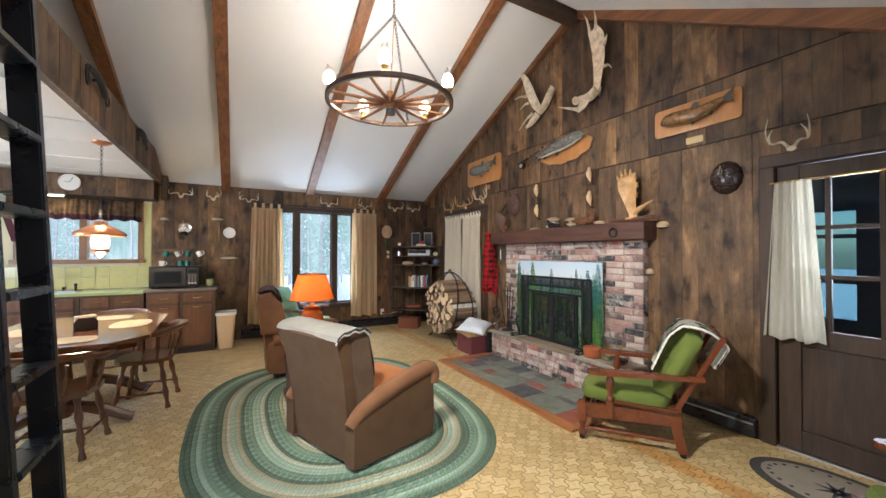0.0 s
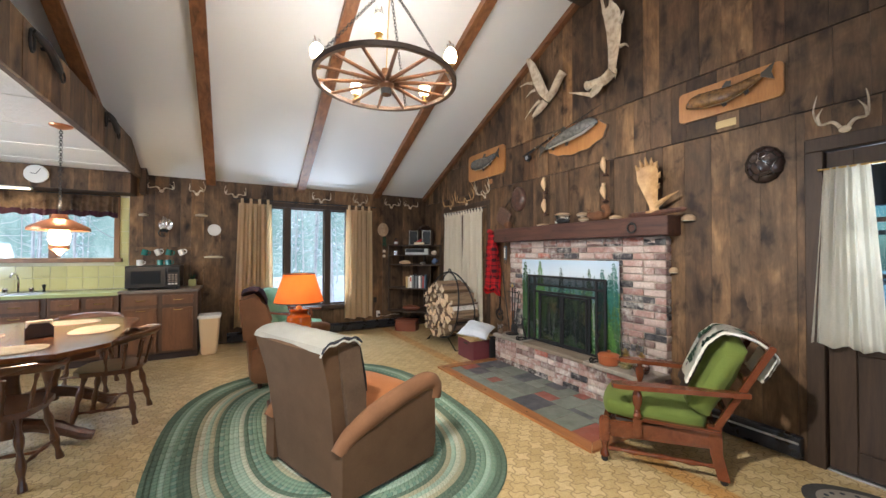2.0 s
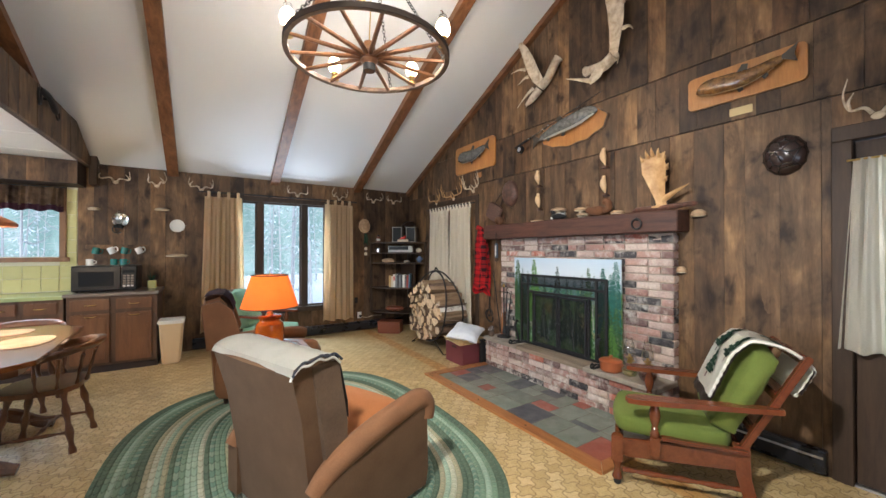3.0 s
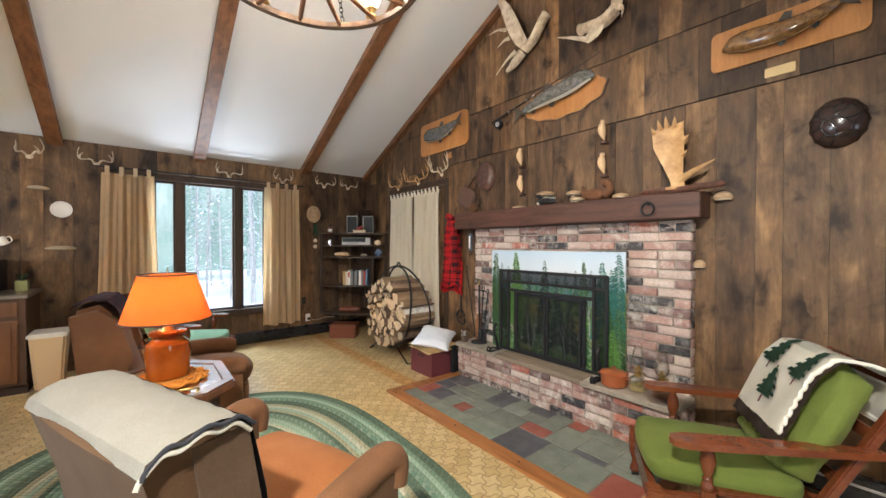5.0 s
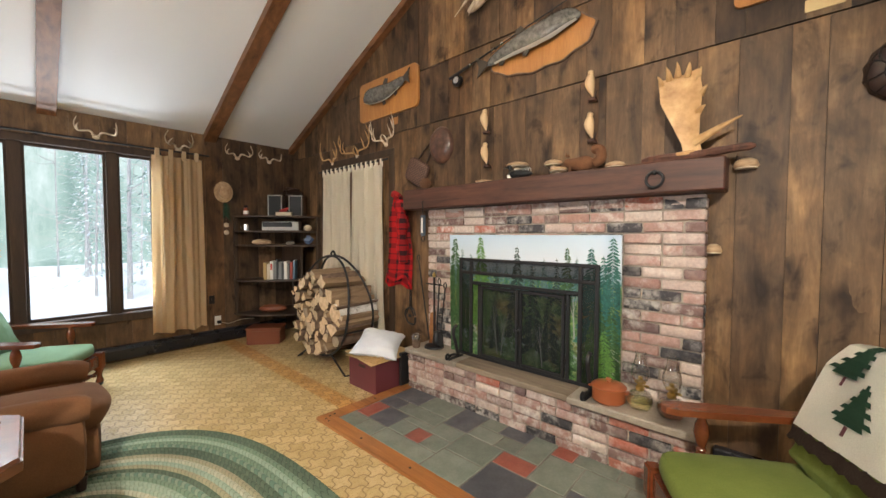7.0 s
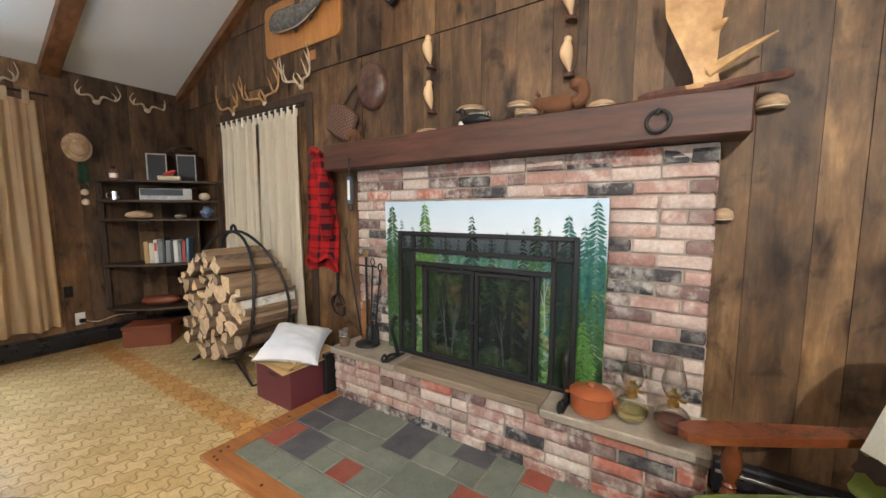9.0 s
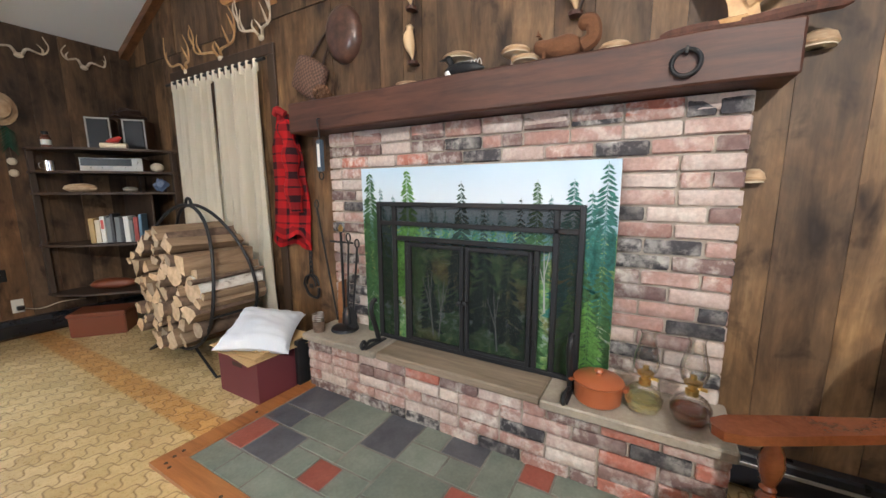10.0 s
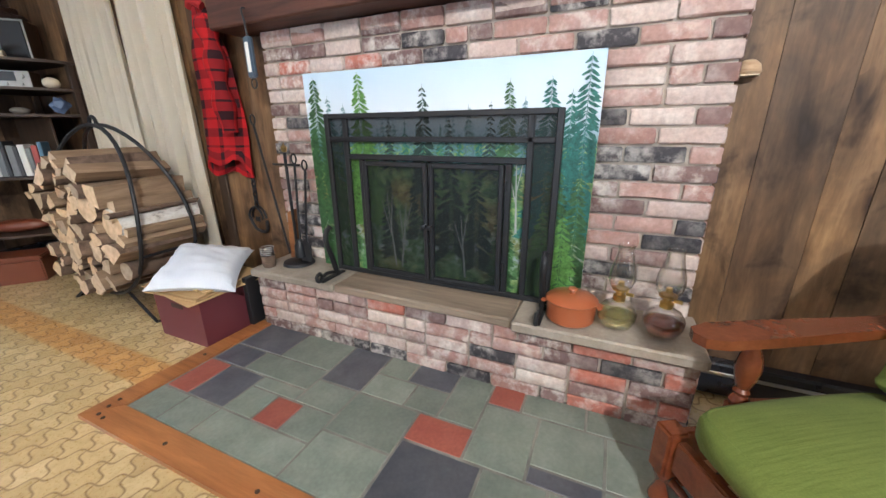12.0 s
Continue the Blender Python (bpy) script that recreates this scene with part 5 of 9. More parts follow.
for k in range(28):
    a = 6.28318 * k / 28
    part("stitch", tube([(0.03 * math.cos(a), 0.03 * math.sin(a), 0.004), (0.178 * math.cos(a + 0.1), 0.178 * math.sin(a + 0.1), 0.004)], 0.0045, 5), CROCHET, doily)
lampm = pose(SX, SYY + 0.03, 0.012 + SZ + 0.012)
tlamp = thing("table_lamp", lampm, "lit table lamp with an orange jar base and orange shade", "lamp")
part("jar", lathe([(0.0, 0), (0.093, 0.0), (0.101, 0.012), (0.106, 0.09), (0.107, 0.14), (0.100, 0.185), (0.074, 0.21), (0.074, 0.222), (0.086, 0.232), (0.086, 0.248), (0.07, 0.252), (0.0, 0.252)], 36), ORANGE_GLAZE, tlamp, "glossy orange pottery jar")
part("stem", lathe([(0.0, 0.25), (0.03, 0.25), (0.02, 0.275), (0.011, 0.28), (0.011, 0.42), (0.0, 0.42)], 16), BRASS, tlamp)
part("bulb", lathe([(0.0, 0.36), (0.013, 0.36), (0.016, 0.40), (0.028, 0.44), (0.03, 0.465), (0.02, 0.49), (0.0, 0.497)], 16), BULB, tlamp)
bm = bmesh.new()
prof = [(0.21, 0.315), (0.132, 0.565)]
lathe(prof, 48, bm)
bmesh.ops.solidify(bm, geom=bm.faces[:], thickness=0.002)
shade = part("shade", bm, SHADE, tlamp, "orange fabric shade glowing warm")
for r, z in ((0.212, 0.316), (0.134, 0.565)):
    part("trim_ring", tube([(r * math.cos(a), r * math.sin(a), z) for a in [6.28318 * k / 48 for k in range(49)]], 0.004, 6, None, False), DARK_BROWN, shade)
bm = bmesh.new()
for k in range(3):
    a = 2.094 * k + 0.4
    tube([(0, 0, 0.54), (0.132 * math.cos(a), 0.132 * math.sin(a), 0.56)], 0.0025, 5, bm)
tube([(0, 0, 0.42), (0, 0, 0.60)], 0.003, 6, bm)
part("harp", bm, BRASS, tlamp)
lamp("table_lamp_light", "POINT", 4.5, (1.0, 0.60, 0.28), lampm @ pose(0, 0, 0.45), radius=0.035)

# ---- chandelier ----
CX, CY, CZ, CR = 1.72, 3.84, 2.745, 0.555
wheel = thing("wagon_wheel_chandelier", pose(CX, CY, CZ), "wagon wheel chandelier with five lit lamps on chains", "chandelier")
part("rim", lathe([(CR - 0.028, -0.016), (CR, -0.016), (CR, 0.016), (CR - 0.028, 0.016), (CR - 0.028, -0.016)], 64), wood("wheel_wood", (0.12, 0.075, 0.05), (0.27, 0.18, 0.12), 0.55, (4, 4, 4), 4.0), wheel, "weathered grey-brown rim")
part("tyre", lathe([(CR, -0.017), (CR + 0.005, -0.017), (CR + 0.005, 0.017), (CR, 0.017), (CR, -0.017)], 64), Mat("rusty_tyre", (0.07, 0.05, 0.04), 0.6, 0.3), wheel, "iron tyre")
hub = part("hub", lathe([(0.0, -0.10), (0.035, -0.10), (0.04, -0.05), (0.062, -0.03), (0.062, 0.03), (0.045, 0.05), (0.035, 0.10), (0.0, 0.10)], 20), BEAM, wheel)
part("hub_band", lathe([(0.036, -0.10), (0.041, -0.10), (0.044, -0.055), (0.040, -0.055)], 20), IRON, hub)
for k in range(14):
    a = 6.28318 * k / 14
    c, s = math.cos(a), math.sin(a)
    part("spoke", tube([(0.05 * c, 0.05 * s, 0), (0.18 * c, 0.18 * s, 0), (0.53 * c, 0.53 * s, 0)], [0.017, 0.016, 0.012], 8), BEAM, wheel)
LAMPS = (172, 244, 316, 28, 100)
for a in LAMPS:
    c, s = math.cos(radians(a)), math.sin(radians(a))
    m = pose(0.525 * c, 0.525 * s, 0.02)
    light = part("lamp_holder", lathe([(0.0, 0), (0.035, 0.0), (0.03, 0.012), (0.018, 0.02), (0.02, 0.05), (0.032, 0.055), (0.0, 0.056)], 16, None, m), BRASS, wheel)
    part("chimney", lathe([(0.028, 0.055), (0.045, 0.085), (0.05, 0.115), (0.042, 0.15), (0.028, 0.18), (0.026, 0.215), (0.030, 0.222)], 20, None, m), GLASS, light, "clear glass chimney").visible_shadow = False
    part("bulb", lathe([(0.0, 0.058), (0.012, 0.06), (0.03, 0.09), (0.036, 0.115), (0.030, 0.145), (0.014, 0.17), (0.0, 0.18)], 16, None, m), BULB, light, "glowing bulb")
    lamp("chandelier_light", "POINT", 25.0, (1.0, 0.88, 0.74), pose(CX, CY, CZ) @ m @ pose(0, 0, 0.115), radius=0.05)


def chain(p, q, size=0.034, r=0.003):
    """Links from p to q, each turned against the next."""
    p, q = Vector(p), Vector(q)
    n = max(2, int((q - p).length / (size * 0.72)))
    turn = Vector((0, 0, 1)).rotation_difference((q - p).normalized()).to_matrix().to_4x4()
    bm = bmesh.new()
    for k in range(n):
        m = Matrix.Translation(p.lerp(q, (k + 0.5) / n)) @ turn @ pose(0, 0, 0, 0, 0, 90 * (k % 2))
        pts = [m @ Vector((0.011 * math.cos(a), 0, size / 2 * math.sin(a))) for a in [6.28318 * i / 10 for i in range(11)]]
        tube(pts, r, 5, bm, False)
    return bm


apex = (0.03, 0.0, 0.80)
for a in (194, 50, 340):
    part("chain", chain((0.545 * math.cos(radians(a)), 0.545 * math.sin(radians(a)), 0.03), apex), IRON, wheel)
part("chain", chain(apex, (0.03, 0, roof(CY) - CZ - 0.02)), IRON, wheel)
part("cord", tube([(0, 0, 0.10), (0.03, 0, 0.80)], 0.004, 6), BRASS, wheel)

# ---- loft ladder ----
ladder = thing("loft_ladder", pose(-0.10, 2.665, 0, 0, -3.2, 0), "black painted wooden ladder up to the loft", "ladder")
for y in (-0.18, 0.18):
    part("side_rail", block(-0.045, 0.045, y - 0.021, y + 0.021, 0.0, 2.78, 0.006, 2), BLACK_PAINT, ladder)
for k in range(9):
    part("rung", block(-0.05, 0.05, -0.158, 0.158, 0.345 + 0.30 * k, 0.377 + 0.30 * k, 0.005, 2), BLACK_PAINT, ladder)

# ---- dining table and chairs ----
TX, TY = -0.66, 5.12
dining = thing("dining_table", pose(TX, TY, 0, 0, 0, 2), "polished maple pedestal dining table with clipped corners", "dining table")


def clipped(a, b, c):
    return [(a, b - c), (a - c, b), (-a + c, b), (-a, b - c), (-a, -b + c), (-a + c, -b), (a - c, -b), (a, -b + c)]


part("tabletop", prism(clipped(0.56, 0.82, 0.22), 0.03, pose(0, 0, 0.715), 0.008), TABLE_TOP, dining)
part("apron", prism(clipped(0.46, 0.68, 0.18), 0.075, pose(0, 0, 0.64), 0.004), MAPLE, dining)
for y in (-0.38, 0.38):
    part("column", lathe([(0.0, 0.12), (0.05, 0.12), (0.055, 0.2), (0.04, 0.26), (0.06, 0.36), (0.045, 0.5), (0.055, 0.62), (0.0, 0.64)], 18, None, pose(0, y, 0)), MAPLE, dining)
    for s in (1, -1):
        part("foot", tube(curve([(0.02 * s, y, 0.20), (0.20 * s, y, 0.15), (0.36 * s, y, 0.06), (0.43 * s, y, 0.035)], 4), [0.05, 0.05, 0.045, 0.045, 0.05, 0.05, 0.042, 0.04, 0.042, 0.04, 0.036, 0.034, 0.033], 10), MAPLE, dining)
part("stretcher", turned((0, -0.36, 0.19), (0, 0.36, 0.19), 0.032, 10, 5), MAPLE, dining)


def captain_chair(m, label):
    chair = thing("dining_chair", m, label, "dining chair", "chairs round the table")
    bm = prism([(0.21, -0.13), (0.22, 0.0), (0.21, 0.13), (0.15, 0.20), (0.0, 0.225), (-0.15, 0.21), (-0.20, 0.12), (-0.20, -0.12), (-0.15, -0.21), (0.0, -0.225), (0.15, -0.20)], 0.035, pose(0, 0, 0.415), 0.012)
    part("seat", bm, MAPLE, chair)
    feet = []
    for sx, sy in ((1, 1), (1, -1), (-1, 1), (-1, -1)):
        p, q = (0.13 * sx, 0.15 * sy, 0.42), (0.20 * sx, 0.21 * sy, 0.0)
        feet.append((p, q))
        part("leg", turned(q, p, 0.025, 10, 3), MAPLE, chair)
    for sy in (1, -1):
        part("stretcher", turned((0.177, 0.19 * sy, 0.14), (-0.177, 0.19 * sy, 0.14), 0.014, 8, 3), MAPLE, chair)
    part("stretcher", turned((0, 0.19, 0.14), (0, -0.19, 0.14), 0.014, 8, 3), MAPLE, chair)
    arc = [(0.11, 0.265), (-0.02, 0.27), (-0.14, 0.24), (-0.235, 0.14), (-0.262, 0.0), (-0.235, -0.14), (-0.14, -0.24), (-0.02, -0.27), (0.11, -0.265)]
    pts = curve([(x, y, 0.665 + 0.05 * max(0, -x) / 0.26) for x, y in arc], 4)
    part("arm_rail", tube(pts, [0.034] * len(pts), 8, None, True, 0.45), MAPLE, chair)
    pts = curve([(x * 1.02 - 0.012, y, 0.715) for x, y in arc[2:7]], 4)
    part("crest", tube(pts, [0.02 + 0.026 * math.sin(3.14159 * i / (len(pts) - 1)) for i in range(len(pts))], 8, None, True, 0.5), MAPLE, chair)
    for x, y in arc[1:8]:
        part("spindle", turned((x * 0.80, y * 0.80, 0.44), (x * 0.99, y * 0.99, 0.66), 0.013, 8, 2), MAPLE, chair)
    return chair


chair = captain_chair(pose(-0.19, 5.14, 0, 0, 0, 176), "maple captain's chair with a curved spindle back")
copy_thing(chair, pose(-0.56, 4.36, 0, 0, 0, 84))
copy_thing(chair, pose(-0.62, 6.12, 0, 0, 0, 270))
copy_thing(chair, pose(-1.32, 5.15, 0, 0, 0, 4))
MAT_CLOTH = cloth("woven_placemat", (0.42, 0.32, 0.20), (0.55, 0.45, 0.31), 200, strength=0.6)
for x, y, r in ((-0.32, 5.18, 88), (-0.62, 4.55, 4), (-0.98, 5.1, 92), (-0.62, 5.68, -3)):
    oval = [(0.215 * math.copysign(abs(math.cos(a)) ** 0.7, math.cos(a)), 0.145 * math.copysign(abs(math.sin(a)) ** 0.7, math.sin(a))) for a in [6.28318 * k / 28 for k in range(28)]]
    solid("placemat", prism(oval, 0.004, None, 0.001), MAT_CLOTH, "tan oval woven placemat on the table", "placemat", "placemats", pose(x, y, 0.7465, 0, 0, r))
napkins = thing("napkin_holder", pose(-0.60, 5.03, 0.746, 0, 0, 20), "dark wooden napkin holder filled with paper napkins", "napkin holder")
for y in (-0.035, 0.03):
    part("side", prism([(-0.075, 0), (0.075, 0), (0.075, 0.07), (0.05, 0.105), (-0.05, 0.105), (-0.075, 0.07)], 0.008, Matrix(((1, 0, 0, 0), (0, 0, 1, y), (0, 1, 0, 0), (0, 0, 0, 1)))), DARK_BROWN, napkins)
part("base", block(-0.075, 0.075, -0.035, 0.038, 0, 0.01, 0.002), DARK_BROWN, napkins)
part("napkins", block(-0.07, 0.07, -0.026, 0.029, 0.011, 0.125, 0.006), FUNGUS_WHITE, napkins, "stack of cream paper napkins")

# ---- kitchen ----


def cabinet_unit(x0, x1, y0, top, label, drawers, frame_mat, face_mat):
    unit = thing("base_cabinet", pose(0, 0, 0), label, "cabinet", "base cabinets")
    part("body", block(x0, x1, y0 + 0.02, NY - 0.002, 0.09, top, 0.003), frame_mat, unit)
    part("plinth", block(x0, x1, y0 + 0.07, NY - 0.002, 0, 0.09, 0), DARK_BROWN, unit)
    n = len(drawers)
    w = (x1 - x0 - 0.03) / n
    for i, kind in enumerate(drawers):
        a, b = x0 + 0.02 + i * w, x0 + i * w + w - 0.005
        top_z = top - 0.03
        d = part("drawer", block(a + 0.012, b - 0.012, y0, y0 + 0.021, top_z - 0.125, top_z, 0.008, 2), face_mat, unit)
        part("handle", tube(curve([((a + b) / 2 - 0.045, y0, top_z - 0.06), ((a + b) / 2 - 0.035, y0 - 0.022, top_z - 0.064), ((a + b) / 2 + 0.035, y0 - 0.022, top_z - 0.064), ((a + b) / 2 + 0.045, y0, top_z - 0.06)], 4), 0.004, 6), BRASS, d, "brass pull")
        d = part("door", block(a + 0.012, b - 0.012, y0, y0 + 0.021, 0.12, top_z - 0.165, 0.008, 2), face_mat, unit)
        part("raised_panel", block(a + 0.05, b - 0.05, y0 - 0.006, y0 - 0.0002, 0.165, top_z - 0.21, 0.005, 2), face_mat, d)
        part("handle", tube(curve([((a + b) / 2 - 0.045, y0 - 0.004, top_z - 0.19), ((a + b) / 2 - 0.03, y0 - 0.026, top_z - 0.194), ((a + b) / 2 + 0.03, y0 - 0.026, top_z - 0.194), ((a + b) / 2 + 0.045, y0 - 0.004, top_z - 0.19)], 4), 0.004, 6), BRASS, d, "brass pull")
    return unit


cabinet_unit(-0.53, 0.265, 7.0, 0.875, "oak base cabinet with two drawers under the microwave", "ab", CABINET_DARK, CABINET)
cabinet_unit(-1.20, -0.56, 7.05, 0.86, "oak base cabinet with drawers beside the sink", "ab", CABINET_DARK, CABINET)
cabinet_unit(-2.15, -1.203, 7.05, 0.86, "oak sink base cabinet", "ab", CABINET_DARK, CABINET)
cabinet_unit(-3.15, -2.153, 7.05, 0.86, "oak base cabinet at the end of the counter", "ab", CABINET_DARK, CABINET)
worktop = solid("worktop", block(-0.555, 0.285, 6.975, NY - 0.001, 0.876, 0.912, 0.006), LAMINATE_DARK, "dark laminate worktop under the microwave", "worktop")
bm = bmesh.new()
for x0, x1, y0, y1 in ((-3.18, -1.95, 7.02, NY), (-1.30, -0.558, 7.02, NY), (-1.95, -1.30, 7.02, 7.12), (-1.95, -1.30, 7.50, NY)):
    box(bm, x0, x1, y0, y1 - 0.001, 0.861, 0.898)
solid("worktop", bm, LAMINATE, "green laminate worktop with the sink let in", "worktop")
sink = thing("sink", pose(-1.62, 7.31, 0.86), "stainless steel kitchen sink with a chrome tap", "sink")
bm = bmesh.new()
for x0, x1, y0, y1 in ((-0.34, -0.30, -0.20, 0.20), (0.30, 0.34, -0.20, 0.20), (-0.30, 0.30, -0.20, -0.165), (-0.30, 0.30, 0.12, 0.20), (-0.02, 0.02, -0.165, 0.12)):
    box(bm, x0, x1, y0, y1, 0.036, 0.042)
box(bm, -0.31, 0.31, -0.175, 0.13, -0.14, -0.135)
for x0, x1, y0, y1 in ((-0.31, -0.305, -0.175, 0.13), (0.305, 0.31, -0.175, 0.13), (-0.31, 0.31, -0.18, -0.175), (-0.31, 0.31, 0.13, 0.135)):
    box(bm, x0, x1, y0, y1, -0.14, 0.037)
part("basin", bm, STEEL, sink)
part("tap", tube(curve([(0.05, 0.16, 0.04), (0.05, 0.16, 0.20), (0.05, 0.10, 0.27), (0.05, 0.0, 0.27), (0.05, -0.03, 0.24)], 5), 0.011, 10), CHROME, sink)
for x in (-0.06, 0.16):
    part("tap_handle", lathe([(0.0, 0.04), (0.022, 0.04), (0.02, 0.07), (0.028, 0.085), (0.018, 0.10), (0.0, 0.10)], 12, None, pose(x, 0.16, 0)), CHROME, sink)
part("sprayer", lathe([(0.0, 0.04), (0.015, 0.04), (0.012, 0.08), (0.02, 0.13), (0.0, 0.14)], 12, None, pose(0.27, 0.16, 0)), BLACK_PLASTIC, sink)
micro = thing("microwave", pose(-0.235, 7.35, 0.916), "black countertop microwave oven", "microwave")
part("case", block(-0.29, 0.29, -0.19, 0.22, 0.01, 0.30, 0.006), BLACK_PLASTIC, micro)
d = part("door", block(-0.285, 0.14, -0.205, -0.1905, 0.02, 0.29, 0.005), BLACK_PLASTIC, micro)
part("door_window", block(-0.225, 0.08, -0.208, -0.2052, 0.065, 0.235, 0.003), DARK_GLASS, d, "dark glass window")
d = part("control_panel", block(0.145, 0.285, -0.205, -0.1905, 0.02, 0.29, 0.004), BLACK_PLASTIC, micro)
for r in range(5):
    for c in range(3):
        part("button", block(0.162 + 0.036 * c, 0.188 + 0.036 * c, -0.2075, -0.2052, 0.05 + 0.03 * r, 0.07 + 0.03 * r, 0.001), STEEL if r == 0 else LAMINATE_DARK, d)
part("display", block(0.16, 0.27, -0.2075, -0.2052, 0.215, 0.25, 0.001), DARK_GLASS, d)
for x in (-0.25, 0.25):
    for y in (-0.15, 0.17):
        part("foot", lathe([(0, -0.004), (0.012, -0.004), (0.012, 0.011), (0, 0.011)], 8, None, pose(x, y, 0)), BLACK_PLASTIC, micro)
basket = thing("planter_box", pose(0.17, 7.45, 0.912), "small green box with dark sprigs on the worktop", "box")
part("box", block(-0.045, 0.045, -0.04, 0.04, 0, 0.10, 0.004), LAMINATE, basket)
bm = bmesh.new()
for k in range(14):
    a, n = rng.uniform(0, 6.28), rng.uniform(0.01, 0.05)
    tube([(0, 0, 0.09), (n * math.cos(a), n * math.sin(a), 0.13 + rng.uniform(0, 0.07))], [0.006, 0.003], 5, bm)
part("sprigs", bm, PINE_GREEN, basket)
binn = thing("waste_bin", pose(0.40, 7.14, 0) @ Matrix.Diagonal((0.95, 0.95, 0.88, 1)), "tall beige plastic waste bin with a white liner", "bin")
bm = bmesh.new()
lo, hi = block(-0.095, 0.095, -0.13, 0.13, 0.0, 0.60, 0), None
for v in lo.verts:
    if v.co.z > 0.3:
        v.co.x *= 1.4
        v.co.y *= 1.25
part("bucket", bev(lo, 0.02, 3), BEIGE_PLASTIC, binn)
bm = block(-0.142, 0.142, -0.172, 0.172, 0.565, 0.612, 0.01, 2)
part("liner", bm, WHITE_PLASTIC, binn, "white liner folded over the rim")
# pendant over the table
KX, KY = -0.575, 5.29
pendant = thing("pendant_lamp", pose(KX, KY, 0), "lit copper pendant lamp hanging on a chain over the table", "pendant lamp")
part("canopy", lathe([(0.0, LZ - 0.035), (0.02, LZ - 0.035), (0.07, LZ - 0.012), (0.075, LZ - 0.001), (0.0, LZ - 0.001)], 24), COPPER, pendant)
part("chain", chain((0, 0, 1.72), (0, 0, LZ - 0.03), 0.028, 0.0022), IRON, pendant)
part("shade", lathe([(0.0, 1.70), (0.045, 1.70), (0.055, 1.665), (0.09, 1.65), (0.175, 1.60), (0.19, 1.585), (0.19, 1.565), (0.184, 1.565), (0.17, 1.59), (0.08, 1.64), (0.0, 1.66)], 36), COPPER, pendant, "wide copper shade")
part("globe", lathe([(0.03, 1.62), (0.055, 1.58), (0.066, 1.53), (0.066, 1.49), (0.052, 1.45), (0.0, 1.44)], 24), glow("lit_globe", (1.0, 0.66, 0.32), 6.0), pendant, "glowing frosted globe")
part("font", lathe([(0.0, 1.44), (0.065, 1.44), (0.06, 1.415), (0.03, 1.395), (0.012, 1.37), (0.0, 1.365)], 20), COPPER, pendant)
lamp("pendant_light", "POINT", 26.0, (1.0, 0.74, 0.47), pose(KX, KY, 1.33), radius=0.06)
lamp("pendant_up_light", "POINT", 4.0, (1.0, 0.74, 0.45), pose(KX, KY, 1.78), radius=0.05)
under = thing("counter_light", pose(-1.62, 7.33, 2.17), "small lit fluorescent lamp under the soffit", "lamp")
part("housing", block(-0.2, 0.2, -0.03, 0.03, -0.02, -0.001, 0.003), WHITE_PLASTIC, under)
part("tube", block(-0.18, 0.18, -0.02, 0.02, -0.032, -0.021, 0.004), glow("lit_tube", (1.0, 0.75, 0.42), 6.0), under)
lamp("counter_light_glow", "AREA", 4.0, (1.0, 0.78, 0.5), look((-1.62, 7.33, 2.13), (-1.62, 7.4, 0)), size=0.35, size_y=0.04)
clock = thing("wall_clock", on_north(-1.36, 2.32, 0.38), "round white wall clock on the soffit", "clock")
part("case", lathe([(0.0, 0.0), (0.105, 0.0), (0.108, 0.02), (0.098, 0.026), (0.096, 0.02), (0.0, 0.02)], 32), WHITE_PLASTIC, clock)
for a, n in ((60, 0.075), (170, 0.05)):
    part("hand", bar((0, 0, 0.0225), (n * math.cos(radians(a)), n * math.sin(radians(a)), 0.0225), 0.006, 0.002, 0.0004), BLACK_PLASTIC, clock)
# valance
VAL = cloth("dark_print_valance", (0.030, 0.018, 0.014), (0.26, 0.17, 0.10), 60)


def curtain(x0, x1, z0, z1, folds, depth, seed, flare=0.0, cols=5, rows=14):
    """A hanging cloth in the plane y=0, its folds along y; fuller towards the hem."""
    r = random.Random(seed)
    ph = [r.uniform(-0.5, 0.5) for _ in range(folds + 2)]
    bm = bmesh.new()
    n = folds * cols * 2
    grid = []
    for i in range(rows + 1):
        f = i / rows
        row = []
        for j in range(n + 1):
            g = j / n
            k = g * folds
            w = depth * (0.55 + 0.45 * f) * (0.7 * math.sin(6.28318 * (k + 0.5 * ph[int(k)] * (1 - abs(2 * (k % 1) - 1)) + 0.10 * math.sin(3 * f + 2 * k))) + 0.35 * math.sin(6.28318 * (1.7 * k + 0.3) + 2 * f))
            x = x0 + (x1 - x0) * g + (g - 0.5) * flare * f
            row.append(bm.verts.new((x, w, z1 + (z0 - z1) * f + 0.012 * math.sin(k * 3.1) * f)))
        grid.append(row)
    for a, b in zip(grid, grid[1:]):
        for j in range(n):
            bm.faces.new((a[j], a[j + 1], b[j + 1], b[j]))
    bmesh.ops.solidify(bm, geom=bm.faces[:], thickness=0.003)
    return bm


